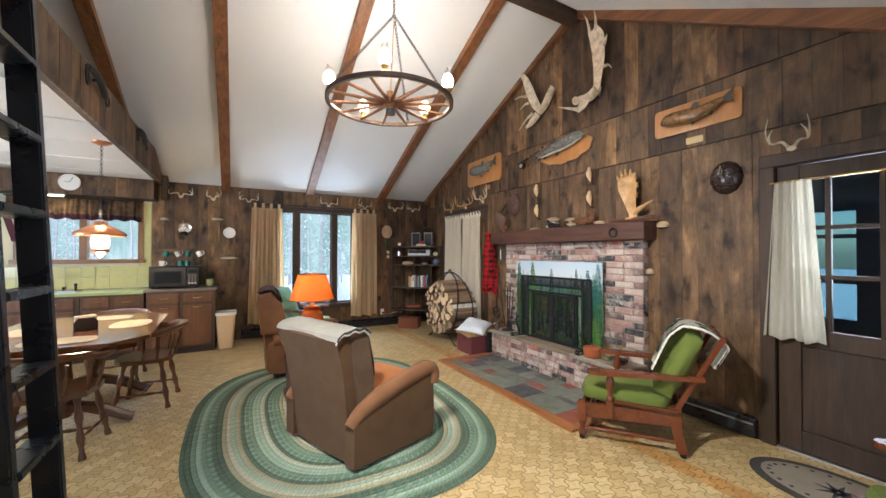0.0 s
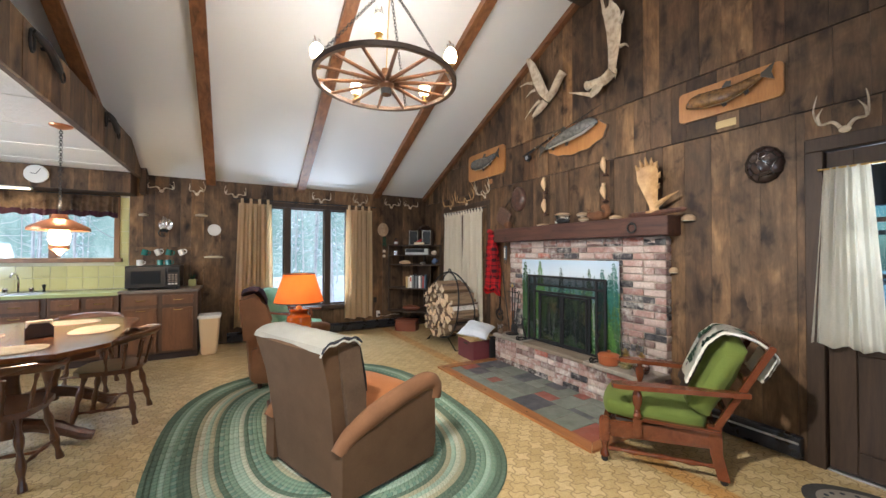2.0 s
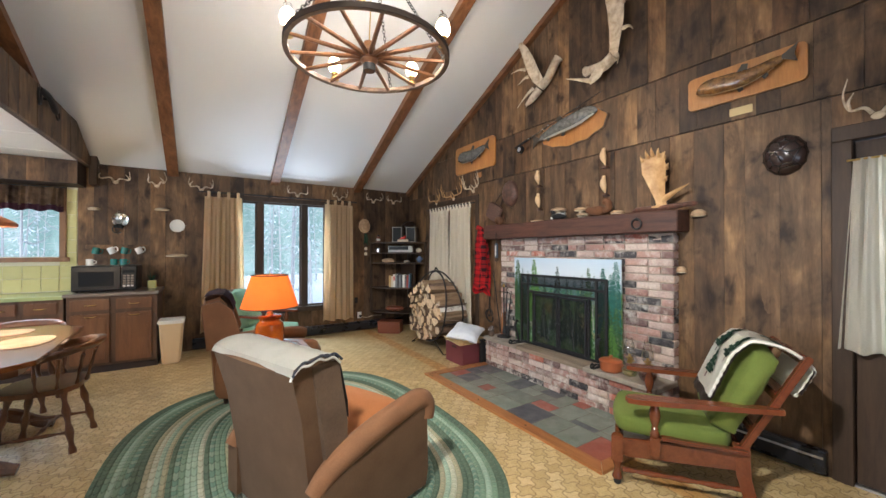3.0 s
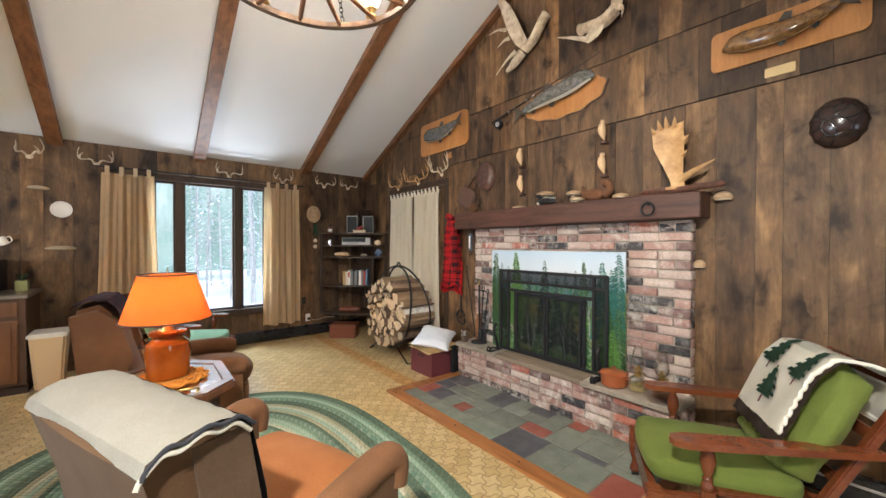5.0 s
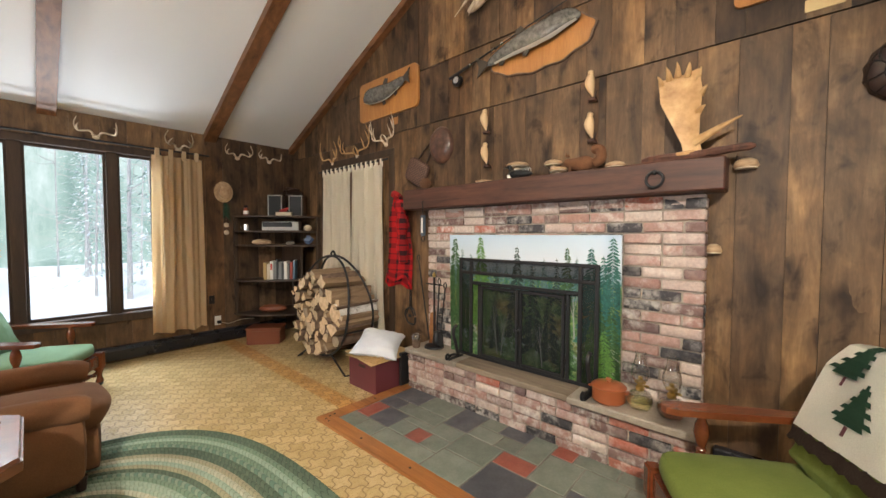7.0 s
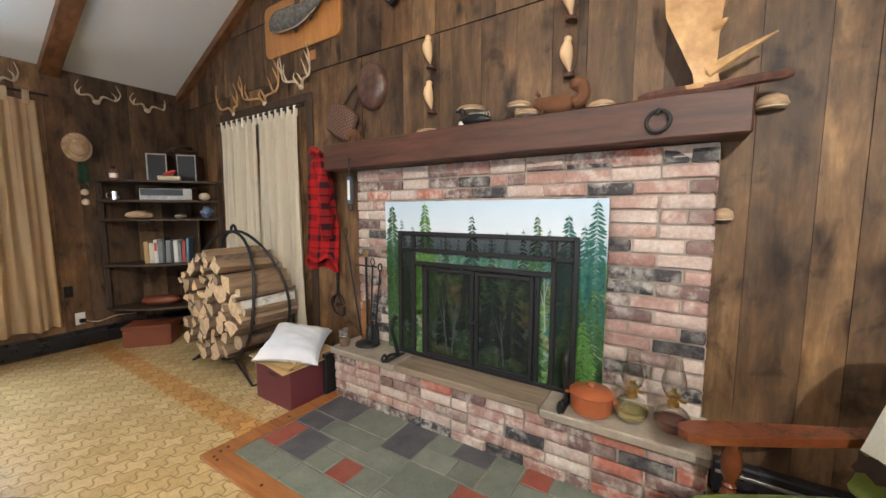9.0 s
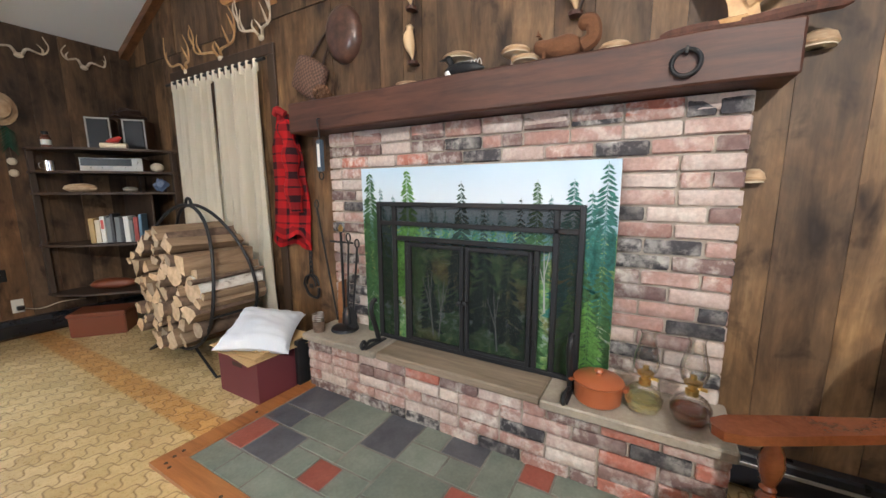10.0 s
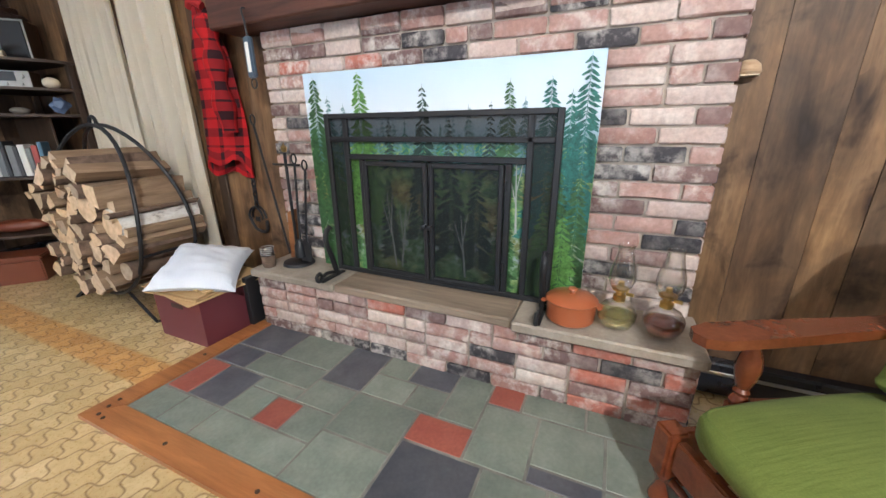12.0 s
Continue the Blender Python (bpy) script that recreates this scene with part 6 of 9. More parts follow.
valance = thing("valance", pose(0, NY - 0.07, 0), "gathered dark print valance with a plum hem over the kitchen window", "valance")
part("cloth", curtain(-2.05, -0.68, 1.93, 2.15, 16, 0.018, 2), VAL, valance)
part("hem", curtain(-2.05, -0.68, 1.865, 1.94, 16, 0.016, 2, 0, 5, 3), PURPLE, valance, "plum hem")
part("rod", tube([(-2.07, 0, 2.15), (-0.66, 0, 2.15)], 0.008, 8), IRON, valance)
for x0, x1, label, flare in ((0.74, 1.20, "camel tab curtain gathered beside the window", 0.10), (2.40, 2.86, "camel tab curtain gathered beside the window", 0.05)):
    c = thing("window_curtain", pose(0, NY - 0.09, 0), label, "curtain", "window curtains")
    part("panel", curtain(x0, x1, 0.24, 2.16, 5, 0.038, int(x0 * 10), flare), CAMEL, c)
    for k in range(4):
        x = x0 + 0.05 + (x1 - x0 - 0.1) * k / 3
        part("tab", block(x - 0.02, x + 0.02, -0.018, 0.014, 2.13, 2.235, 0.004), CAMEL, c)
rod = solid("curtain_rod", tube([(0.66, NY - 0.09, 2.222), (2.94, NY - 0.09, 2.222)], 0.010, 8), IRON, "dark curtain rod over the large window", "curtain rod")
c = thing("closet_curtain", pose(EX - 0.07, 0, 0) @ pose(0, 0, 0, 0, 0, 90), "pair of natural linen tab curtains over the doorway", "curtain")
for x0, x1, s in ((5.60, 6.155, 3), (6.165, 6.76, 4)):
    p = part("panel", curtain(x0, x1, 0.05, 2.03, 6, 0.062, s, 0.05), LINEN, c)
    for k in range(7):
        x = x0 + 0.03 + (x1 - x0 - 0.06) * k / 6
        part("tab", block(x - 0.012, x + 0.012, -0.014, 0.014, 2.01, 2.09, 0.003), LINEN, p)
part("rod", tube([(5.53, 0, 2.075), (6.84, 0, 2.075)], 0.011, 8), IRON, c, "dark rod")
for y0, y1, z0, z1 in ((5.50, 5.575, 0, 2.12), (6.80, 6.875, 0, 2.12), (5.50, 6.875, 2.12, 2.19)):
    structure("trim", block(EX - 0.02, EX - 0.0005, y0, y1, z0, z1, 0.004), CASING, "dark casing round the curtained doorway", "trim")
c = thing("door_curtain", pose(EX - 0.035, 0, 0) @ pose(0, 0, 0, 0, 0, 90), "off-white cotton curtain pulled aside on the door", "curtain")
part("panel", curtain(1.72, 1.925, 0.80, 1.93, 5, 0.02, 7, 0.13), OFFWHITE, c)
part("rod", tube([(1.08, 0, 1.925), (1.95, 0, 1.925)], 0.006, 8), BRASS, c)
doormat = thing("doormat", pose(3.62, 1.52, 0.0, 0, 0, 90), "oval grey doormat with a dark border and star", "doormat")
ovl = lambda a, b, n=40: [(a * math.cos(6.28318 * k / n), b * math.sin(6.28318 * k / n)) for k in range(n)]
part("border", prism(ovl(0.42, 0.27), 0.008, None, 0.002), cloth("mat_dark", (0.05, 0.045, 0.04), (0.08, 0.07, 0.06)), doormat)
part("field", prism(ovl(0.36, 0.22), 0.003, pose(0, 0, 0.007)), cloth("mat_grey", (0.25, 0.21, 0.165), (0.31, 0.265, 0.21)), doormat)
for k in range(8):
    a = 6.28318 * k / 8
    part("motif", prism([(0.01, -0.018), (0.11, 0.0), (0.01, 0.018)], 0.002, pose(0, 0, 0.0095, 0, 0, math.degrees(a))), THROW_DARK, doormat)
for k in range(24):
    a = 6.28318 * k / 24
    part("dot", prism(ovl(0.012, 0.012, 8), 0.002, pose(0.32 * math.cos(a), 0.185 * math.sin(a), 0.0095)), THROW_DARK, doormat)

# ---- on and before the hearth ----
canvas = thing("landscape_painting", pose(3.862, 3.96, 0.352, 0, -1.2, 0), "unframed painting of fir woods under a pale sky", "painting")
bm = bmesh.new()
box(bm, -0.004, 0.012, -0.668, 0.668, 0, 0.962)
uv = bm.loops.layers.uv.new("UVMap")
for f in bm.faces:
    for loop in f.loops:
        loop[uv].uv = ((0.668 - loop.vert.co.y) / 1.336, loop.vert.co.z / 0.962)
part("canvas", bm, PAINTING, canvas, "painted canvas", 0)
rng = random.Random(31)
# each fir: place along the canvas, foot, tip, half width, paint
FIRS = [(0.02 + 0.0215 * k, 0.58, rng.uniform(0.70, 0.80), rng.uniform(0.014, 0.022), 4 if k % 3 else 3) for k in range(46)]
FIRS += [(0.10, 0.50, 0.90, 0.045, 4), (0.165, 0.50, 0.86, 0.04, 4), (0.345, 0.56, 0.82, 0.026, 0), (0.475, 0.46, 0.93, 0.050, 0), (0.565, 0.55, 0.80, 0.022, 0), (0.63, 0.55, 0.84, 0.026, 4), (0.70, 0.54, 0.85, 0.028, 0), (0.755, 0.46, 0.93, 0.046, 1), (0.80, 0.55, 0.86, 0.03, 4)]
FIRS += [(0.045, 0.25, 0.99, 0.085, 1), (0.12, 0.20, 0.62, 0.07, 1), (0.235, 0.28, 1.0, 0.080, 2), (0.87, 0.30, 0.93, 0.070, 3), (0.925, 0.40, 0.88, 0.05, 3), (0.965, 0.28, 1.0, 0.075, 3), (0.90, 0.02, 0.62, 0.075, 1), (0.965, 0.02, 0.56, 0.07, 1), (0.87, 0.02, 0.42, 0.06, 2), (0.93, 0.03, 0.40, 0.06, 2), (0.03, 0.02, 0.5, 0.06, 1)]
FIRS += [(0.33, 0.10, 0.52, 0.05, 0), (0.45, 0.22, 0.60, 0.06, 0), (0.57, 0.16, 0.62, 0.07, 0), (0.66, 0.10, 0.58, 0.06, 0), (0.75, 0.04, 0.48, 0.05, 1)]
for i, (u, low, high, wide, kind) in enumerate(FIRS):
    bm = bmesh.new()
    y0, x = 0.668 - u * 1.336, -0.0045 - 0.00004 * i
    top, tall, reach = high * 0.955, (high - low) * 0.955, wide * 1.65
    tiers = max(9, int(tall / 0.020))

    def dab(*points):
        bm.faces.new([bm.verts.new((x, min(0.667, max(-0.667, a)), min(0.961, max(0.002, b)))) for a, b in points])

    dab((y0 - 0.0022, top - tall), (y0 + 0.0022, top - tall), (y0 + 0.0006, top), (y0 - 0.0006, top))
    for k in range(1, tiers):
        f = k / tiers
        z = top - tall * f
        for side in (1, -1):
            for _ in range(2 if reach < 0.035 else 3):
                n = reach * (0.12 + 0.88 * f ** 0.8) * rng.uniform(0.35, 1.12)
                sag, t = n * rng.uniform(0.25, 0.55), 0.0035 + 0.10 * n
                zz = z + rng.uniform(-0.006, 0.006)
                dab((y0, zz + t), (y0 + side * n * 0.55, zz - sag * 0.4 + t * 0.6), (y0 + side * n, zz - sag), (y0 + side * n * 0.75, zz - sag * 0.95 - t * 0.5), (y0 + side * n * 0.3, zz - sag * 0.4 - t * 0.4))
    part("painted_fir", bm, TREE_PAINT[kind], canvas, "", 0)
# pale trunks and a stream in the painted undergrowth
PALE_PAINT = Mat("pale_grey_paint", (0.34, 0.36, 0.34), 0.5)
for u, low, high, lean in ((0.345, 0.06, 0.44, 0.03), (0.37, 0.06, 0.40, -0.04), (0.62, 0.05, 0.36, 0.02), (0.79, 0.30, 0.62, 0.01)):
    y0, bm = 0.668 - u * 1.336, bmesh.new()
    for a, b, n in ((0.0, 1.0, 0.0), (0.4, 0.9, 0.035), (0.55, 1.0, -0.03)):
        z0, z1 = (low + (high - low) * a) * 0.955, (low + (high - low) * b) * 0.955
        p, q = y0 + lean * a, y0 + lean * b + n
        bm.faces.new([bm.verts.new((-0.0076, c, d)) for c, d in ((p - 0.005 * (1 - a), z0), (p + 0.005 * (1 - a), z0), (q + 0.0015, z1), (q - 0.0015, z1))])
    part("painted_trunk", bm, PALE_PAINT, canvas, "", 0)

MESH = Mat("fine_black_mesh", (0.010, 0.011, 0.011), 0.6)
MESH.put("Alpha", 0.40)
screen = thing("fire_screen", pose(3.825, 3.96, 0.352), "black iron fire screen with two mesh doors", "fire screen")


def yz_bar(y0, y1, z0, z1, t=0.018, x=0.0):
    return block(x - t / 2, x + t / 2, y0, y1, z0, z1, 0.003)


for y0, y1, z0, z1 in ((-0.55, -0.525, 0, 0.78), (0.525, 0.55, 0, 0.78), (-0.525, 0.525, 0.757, 0.78), (-0.525, 0.525, 0.655, 0.678), (-0.525, 0.525, 0.0, 0.022), (-0.445, -0.42, 0.022, 0.757), (0.42, 0.445, 0.022, 0.757), (-0.42, 0.42, 0.575, 0.60), (-0.365, -0.34, 0.022, 0.575), (0.34, 0.365, 0.022, 0.575)):
    part("frame_bar", yz_bar(y0, y1, z0, z1), IRON, screen)
for y0, y1, z0, z1 in ((-0.525, -0.445, 0.022, 0.655), (0.445, 0.525, 0.022, 0.655), (-0.525, 0.525, 0.678, 0.757)):
    part("mesh", block(-0.001, 0.001, y0, y1, z0, z1, 0), MESH, screen, "fine see-through black mesh")
for s in (1, -1):
    a, b = (0.004, 0.338) if s > 0 else (-0.338, -0.004)
    d = part("door", yz_bar(a, a + 0.02, 0.026, 0.57, 0.02, -0.012), IRON, screen)
    for y0, y1, z0, z1 in ((b - 0.02, b, 0.026, 0.57), (a + 0.02, b - 0.02, 0.55, 0.57), (a + 0.02, b - 0.02, 0.026, 0.046)):
        part("door_bar", yz_bar(y0, y1, z0, z1, 0.02, -0.012), IRON, d)
    part("mesh", block(-0.013, -0.011, a + 0.02, b - 0.02, 0.046, 0.55, 0), MESH, d, "fine see-through black mesh")
    part("knob", lathe([(0, 0), (0.008, 0.0), (0.006, 0.012), (0.012, 0.024), (0, 0.03)], 10, None, pose(-0.022, s * 0.014, 0.29, 0, -90, 0)), IRON, d)
    for z in (0.12, 0.47):
        part("hinge", tube([(-0.014, s * 0.345, z), (-0.014, s * 0.345, z + 0.04)], 0.007, 8), IRON, d)
for y, s in ((3.425, 1), (4.46, -1)):
    dog = thing("andiron", pose(3.70, y, 0.351), "wrought iron andiron with a scrolled foot on the hearth", "andiron")
    part("post", tube(curve([(0.05, 0, 0.0), (0.02, 0, 0.10), (-0.01, 0, 0.19), (0.0, 0, 0.24), (0.025, 0, 0.255)], 5), [0.013] * 20 + [0.016], 8), IRON, dog)
    part("foot", tube(curve([(0.06, 0, 0.01), (-0.03, 0.0, 0.035), (-0.085, 0, 0.012), (-0.10, 0, 0.035), (-0.08, 0, 0.05), (-0.066, 0, 0.036)], 5), 0.009, 8), IRON, dog)
    part("base_bar", block(-0.075, 0.10, -0.014, 0.014, 0.0, 0.009, 0.003), IRON, dog)
pot = thing("casserole_pot", pose(3.725, 3.315, 0.352), "terracotta enamel casserole with a lid on the hearth", "pot")
part("body", lathe([(0.0, 0), (0.075, 0.0), (0.088, 0.012), (0.092, 0.085), (0.096, 0.09), (0.090, 0.092), (0.0, 0.088)], 32), TERRACOTTA, pot)
lid = part("lid", lathe([(0.094, 0.092), (0.085, 0.100), (0.04, 0.110), (0.0, 0.112)], 32), TERRACOTTA, pot)
part("knob", lathe([(0.012, 0.110), (0.010, 0.118), (0.019, 0.126), (0.014, 0.134), (0.0, 0.136)], 16), TERRACOTTA, lid)
for y in (-0.1, 0.1):
    part("handle", block(-0.025, 0.025, y - 0.012, y + 0.012, 0.066, 0.078, 0.005, 2), TERRACOTTA, pot)
THIN_GLASS = Mat("thin_lamp_glass", (1, 1, 1), 0.0)
mixer, clear, gloss = THIN_GLASS.nodes.new("ShaderNodeMixShader"), THIN_GLASS.nodes.new("ShaderNodeBsdfTransparent"), THIN_GLASS.nodes.new("ShaderNodeBsdfGlossy")
clear.inputs["Color"].default_value = (0.97, 0.975, 0.97, 1)
gloss.inputs["Roughness"].default_value = 0.05
rim_gloss = THIN_GLASS.nodes.new("ShaderNodeLayerWeight")
rim_gloss.inputs["Blend"].default_value = 0.33
THIN_GLASS.links.new(THIN_GLASS.maths("ADD", rim_gloss.outputs["Facing"], 0.05), mixer.inputs[0])
THIN_GLASS.links.new(clear.outputs[0], mixer.inputs[1]), THIN_GLASS.links.new(gloss.outputs[0], mixer.inputs[2])
THIN_GLASS.links.new(mixer.outputs[0], THIN_GLASS.nodes["Material Output"].inputs["Surface"])
for y, oil, name in ((3.153, OIL_CLEAR, "pale oil"), (3.003, OIL_DARK, "dark oil")):
    lampy = thing("oil_lamp", pose(3.735, y, 0.352) @ Matrix.Diagonal((0.98, 0.98, 1.14, 1)), "clear glass oil lamp with " + name + " on the hearth", "oil lamp", "oil lamps on the hearth")
    bowl = part("bowl", lathe([(0.030, 0.0), (0.052, 0.008), (0.068, 0.035), (0.068, 0.058), (0.052, 0.082), (0.024, 0.096), (0.022, 0.100)], 28), THIN_GLASS, lampy, "clear glass bowl")
    part("oil", lathe([(0.0, 0.002), (0.030, 0.003), (0.050, 0.011), (0.064, 0.035), (0.064, 0.046), (0.0, 0.046)], 28), oil, bowl, name)
    burner = part("burner", lathe([(0.0, 0.094), (0.022, 0.095), (0.022, 0.112), (0.015, 0.116), (0.015, 0.126), (0.030, 0.132), (0.030, 0.138), (0.012, 0.146), (0.010, 0.160), (0.0, 0.162)], 20), BRASS, lampy, "brass burner")
    part("wick_knob", tube([(0, -0.02, 0.120), (-0.01, -0.045, 0.120)], 0.006, 8), BRASS, burner)
    part("chimney", lathe([(0.028, 0.134), (0.040, 0.148), (0.047, 0.170), (0.044, 0.200), (0.033, 0.235), (0.026, 0.268), (0.029, 0.280)], 28), THIN_GLASS, lampy, "clear glass chimney")
tools = thing("fireplace_tools", pose(3.80, 4.77, 0.352), "iron fireplace tool stand with poker, brush and shovel", "fireplace tools")
part("base", lathe([(0.0, 0), (0.085, 0.0), (0.08, 0.015), (0.02, 0.03), (0.0, 0.03)], 20), IRON, tools)
part("stand", tube([(0, 0, 0.02), (0, 0, 0.60)], 0.008, 8), IRON, tools)
part("crossbar", tube([(0, -0.09, 0.54), (0, 0.09, 0.54)], 0.006, 8), IRON, tools)
part("finial", lathe([(0.0, 0.60), (0.012, 0.605), (0.016, 0.625), (0.0, 0.65)], 12), BRASS, tools, "brass finial")
for k, (y, lean, top) in enumerate(((0.075, 0.10, 0.74), (-0.05, -0.02, 0.55), (-0.085, -0.05, 0.52))):
    p = part("tool", tube([(-0.02, y * 0.5 - 0.02 * k, 0.06), (-0.012, y + lean, top)], 0.006, 8), IRON, tools)
    part("grip", tube([(-0.012 + 0.0 * a, y + lean + 0.016 * math.cos(a), top + 0.022 + 0.024 * math.sin(a)) for a in [6.28 * j / 12 for j in range(13)]], 0.0045, 6, None, False), IRON, p)
    if k == 1:
        part("brush", lathe([(0.0, 0.03), (0.035, 0.035), (0.03, 0.10), (0.012, 0.13), (0.0, 0.13)], 12, None, pose(-0.02, y * 0.5 - 0.02, 0.02)), BLACK_PLASTIC, p)
    if k == 2:
        part("shovel_pan", prism([(-0.035, 0.0), (0.035, 0.0), (0.04, 0.09), (0.0, 0.12), (-0.04, 0.09)], 0.006, Matrix(((0, 0, 1, -0.025), (1, 0, 0, y * 0.5 - 0.04), (0, 1, 0, 0.03), (0, 0, 0, 1)))), IRON, p)
stick = solid("kindling_split", prism([(-0.03, 0), (0.035, 0.01), (0.025, 0.16), (0.03, 0.29), (-0.012, 0.27), (-0.025, 0.13)], 0.03, Matrix(((0, 0, 1, 3.86), (-1, 0, 0, 4.86), (0, 1, 0, 0.351), (0, 0, 0, 1))), 0.006), OAK_TRIM, "split of orange wood leaning on the bricks", "firewood")
jar = thing("mason_jar", pose(3.70, 4.885, 0.351), "small metal jar with rings on the hearth", "jar")
part("jar", lathe([(0.0, 0), (0.03, 0), (0.035, 0.02), (0.035, 0.055), (0.028, 0.065), (0.0, 0.066)], 16), BARK, jar)
for k in range(4):
    part("ring", tube([(0.034 * math.cos(a), 0.034 * math.sin(a), 0.072 + 0.012 * k) for a in [6.28 * j / 20 for j in range(21)]], 0.004, 6, None, False), CHROME, jar)
sc = thing("spring_scale", pose(3.782, 4.885, 1.545), "steel hanging spring scale under the mantel", "scale")
part("hook", tube(curve([(0.012, 0, 0.06), (-0.012, 0, 0.05), (-0.005, 0, 0.0), (0.0, 0, -0.06)], 5), 0.004, 6), IRON, sc)
part("body", block(-0.012, 0.012, -0.024, 0.024, -0.24, -0.06, 0.006, 2), Mat("blue_steel", (0.11, 0.15, 0.20), 0.35, 0.7), sc, "blue-grey steel case")
part("dial_face", block(-0.0145, -0.0122, -0.011, 0.011, -0.215, -0.085, 0.001), WHITE_PLASTIC, sc)
part("eye", tube([(0, 0.018 * math.cos(a), -0.265 + 0.022 * math.sin(a)) for a in [6.28 * k / 14 for k in range(15)]], 0.004, 6, None, False), IRON, sc)

# ---- log rack, box and bag ----
rack = thing("log_rack", pose(3.60, 5.98, 0), "black iron hoop rack for firewood", "log rack")
for x in (-0.17, 0.13):
    pts = []
    for a in [6.28318 * k / 40 for k in range(41)]:
        z = 0.57 - 0.53 * math.cos(a) * (1.0 if math.cos(a) < 0 else 0.86)
        lean = max(0.0, (z - 0.45) / 0.65) ** 1.6
        pts.append((x + (-0.02 - x) * 0.86 * lean, 0.47 * math.sin(a), z))
    part("hoop", tube(pts, 0.011, 8, None, False), IRON, rack)
    for s in (1, -1):
        part("leg", tube([(x, s * 0.20, 0.15), (x - 0.01, s * 0.44, 0.008), (x + 0.05, s * 0.46, 0.008)], 0.009, 8), IRON, rack)
part("carry_loop", tube([(-0.02, 0.035 * math.cos(a), 1.10 + 0.045 * math.sin(a)) for a in [-0.4 + 3.94 * k / 12 for k in range(13)]], 0.010, 8), IRON, rack)
for y, z in ((0.44, 0.40), (-0.44, 0.40), (0.0, 0.114)):
    part("crossbar", tube([(-0.17, y, z), (0.13, y, z)], 0.008, 8), IRON, rack)
rng = random.Random(8)


def log_mesh(r, n, kind, seed):
    """A split or round log along x, its ends slightly uneven."""
    q = random.Random(seed)
    if kind == "round":
        line = [(r * (1 + q.uniform(-0.05, 0.05)) * math.cos(6.28 * k / 12), r * (1 + q.uniform(-0.05, 0.05)) * math.sin(6.28 * k / 12)) for k in range(12)]
    elif kind == "half":
        line = [(r * 1.05 * math.cos(3.14 * k / 7 + 0.1), r * 1.0 * math.sin(3.14 * k / 7 + 0.1) - r * 0.35) for k in range(8)]
    else:
        a = q.uniform(1.2, 1.7)
        line = [(-0.5 * r, -0.5 * r)] + [(-0.5 * r + 1.55 * r * math.cos(a * k / 5), -0.5 * r + 1.55 * r * math.sin(a * k / 5)) for k in range(6)]
    bm = prism(line, n, Matrix(((0, 0, 1, -n / 2), (1, 0, 0, 0), (0, 1, 0, 0), (0, 0, 0, 1))))
    for v in bm.verts:
        v.co += Vector((q.uniform(-0.006, 0.006), q.uniform(-0.003, 0.003), q.uniform(-0.003, 0.003)))
    return bm


# the birch log and a few large splits lie where they show; the rest fill the hoop
placed = [(-0.335, 0.585, 0.086), (-0.30, 0.765, 0.070), (-0.13, 0.855, 0.074), (0.04, 0.89, 0.062), (0.20, 0.83, 0.066), (-0.345, 0.42, 0.070), (-0.17, 0.66, 0.066)]
tries = 0
while len(placed) < 110 and tries < 16000:
    tries += 1
    y, z = rng.uniform(-0.44, 0.44), rng.uniform(0.12, 0.96)
    r = rng.choice((0.045, 0.052, 0.060, 0.066)) if tries < 6000 else (0.038 if tries < 11000 else 0.026)
    if ((y / 0.465) ** 2 + ((z - 0.55) / 0.43) ** 2) ** 0.5 > 1 - r / 0.46 or z + r > 0.955:
        continue
    if all((y - a) ** 2 + (z - b) ** 2 > ((r + c) * 0.90) ** 2 for a, b, c in placed):
        placed.append((y, z, r))
BIRCH_AT = 0
for i, (y, z, r) in enumerate(placed):
    n = rng.uniform(0.40, 0.47)
    kind = "round" if i == BIRCH_AT else rng.choice(("split", "half", "split", "round"))
    rr = r * (1.05 if i == BIRCH_AT else 1.10)
    m = pose(3.575 + rng.uniform(-0.03, 0.03), 5.98 + y, z) @ pose(0, 0, 0, rng.uniform(0, 360), rng.uniform(-2, 2), rng.uniform(-3, 3))
    label = "white birch log with peeling bark" if i == BIRCH_AT else ("round log with grey bark" if kind == "round" else "split log with pale cut ends")
    lg = solid("log", log_mesh(rr, n, kind, 100 + i), BIRCH if i == BIRCH_AT else BARK, label, "firewood", "logs in the rack", m, 50)
    lg.data.materials.append(ENDGRAIN.m), lg.data.materials.append(SPLIT.m)
    for p in lg.data.polygons:
        if abs(p.normal.x) > 0.9:
            p.material_index = 1
        elif kind != "round" and Vector((0, p.center.y, p.center.z)).dot(p.normal) < r * 0.62:
            p.material_index = 2
crate = thing("storage_box", pose(3.545, 5.20, 0), "maroon box full of folded brown paper by the hearth", "box")
bm = bmesh.new()
for x0, x1, y0, y1, z0, z1 in ((-0.18, 0.18, -0.185, -0.177, 0.0, 0.27), (-0.18, 0.18, 0.177, 0.185, 0.0, 0.27), (-0.18, -0.172, -0.177, 0.177, 0, 0.27), (0.172, 0.18, -0.177, 0.177, 0, 0.27), (-0.172, 0.172, -0.177, 0.177, 0, 0.008)):
    box(bm, x0, x1, y0, y1, z0, z1)
part("carton", bm, MAROON, crate)
part("hand_hole", block(-0.1815, -0.1802, -0.045, 0.045, 0.19, 0.215, 0), DARK_BROWN, crate)
rng = random.Random(3)
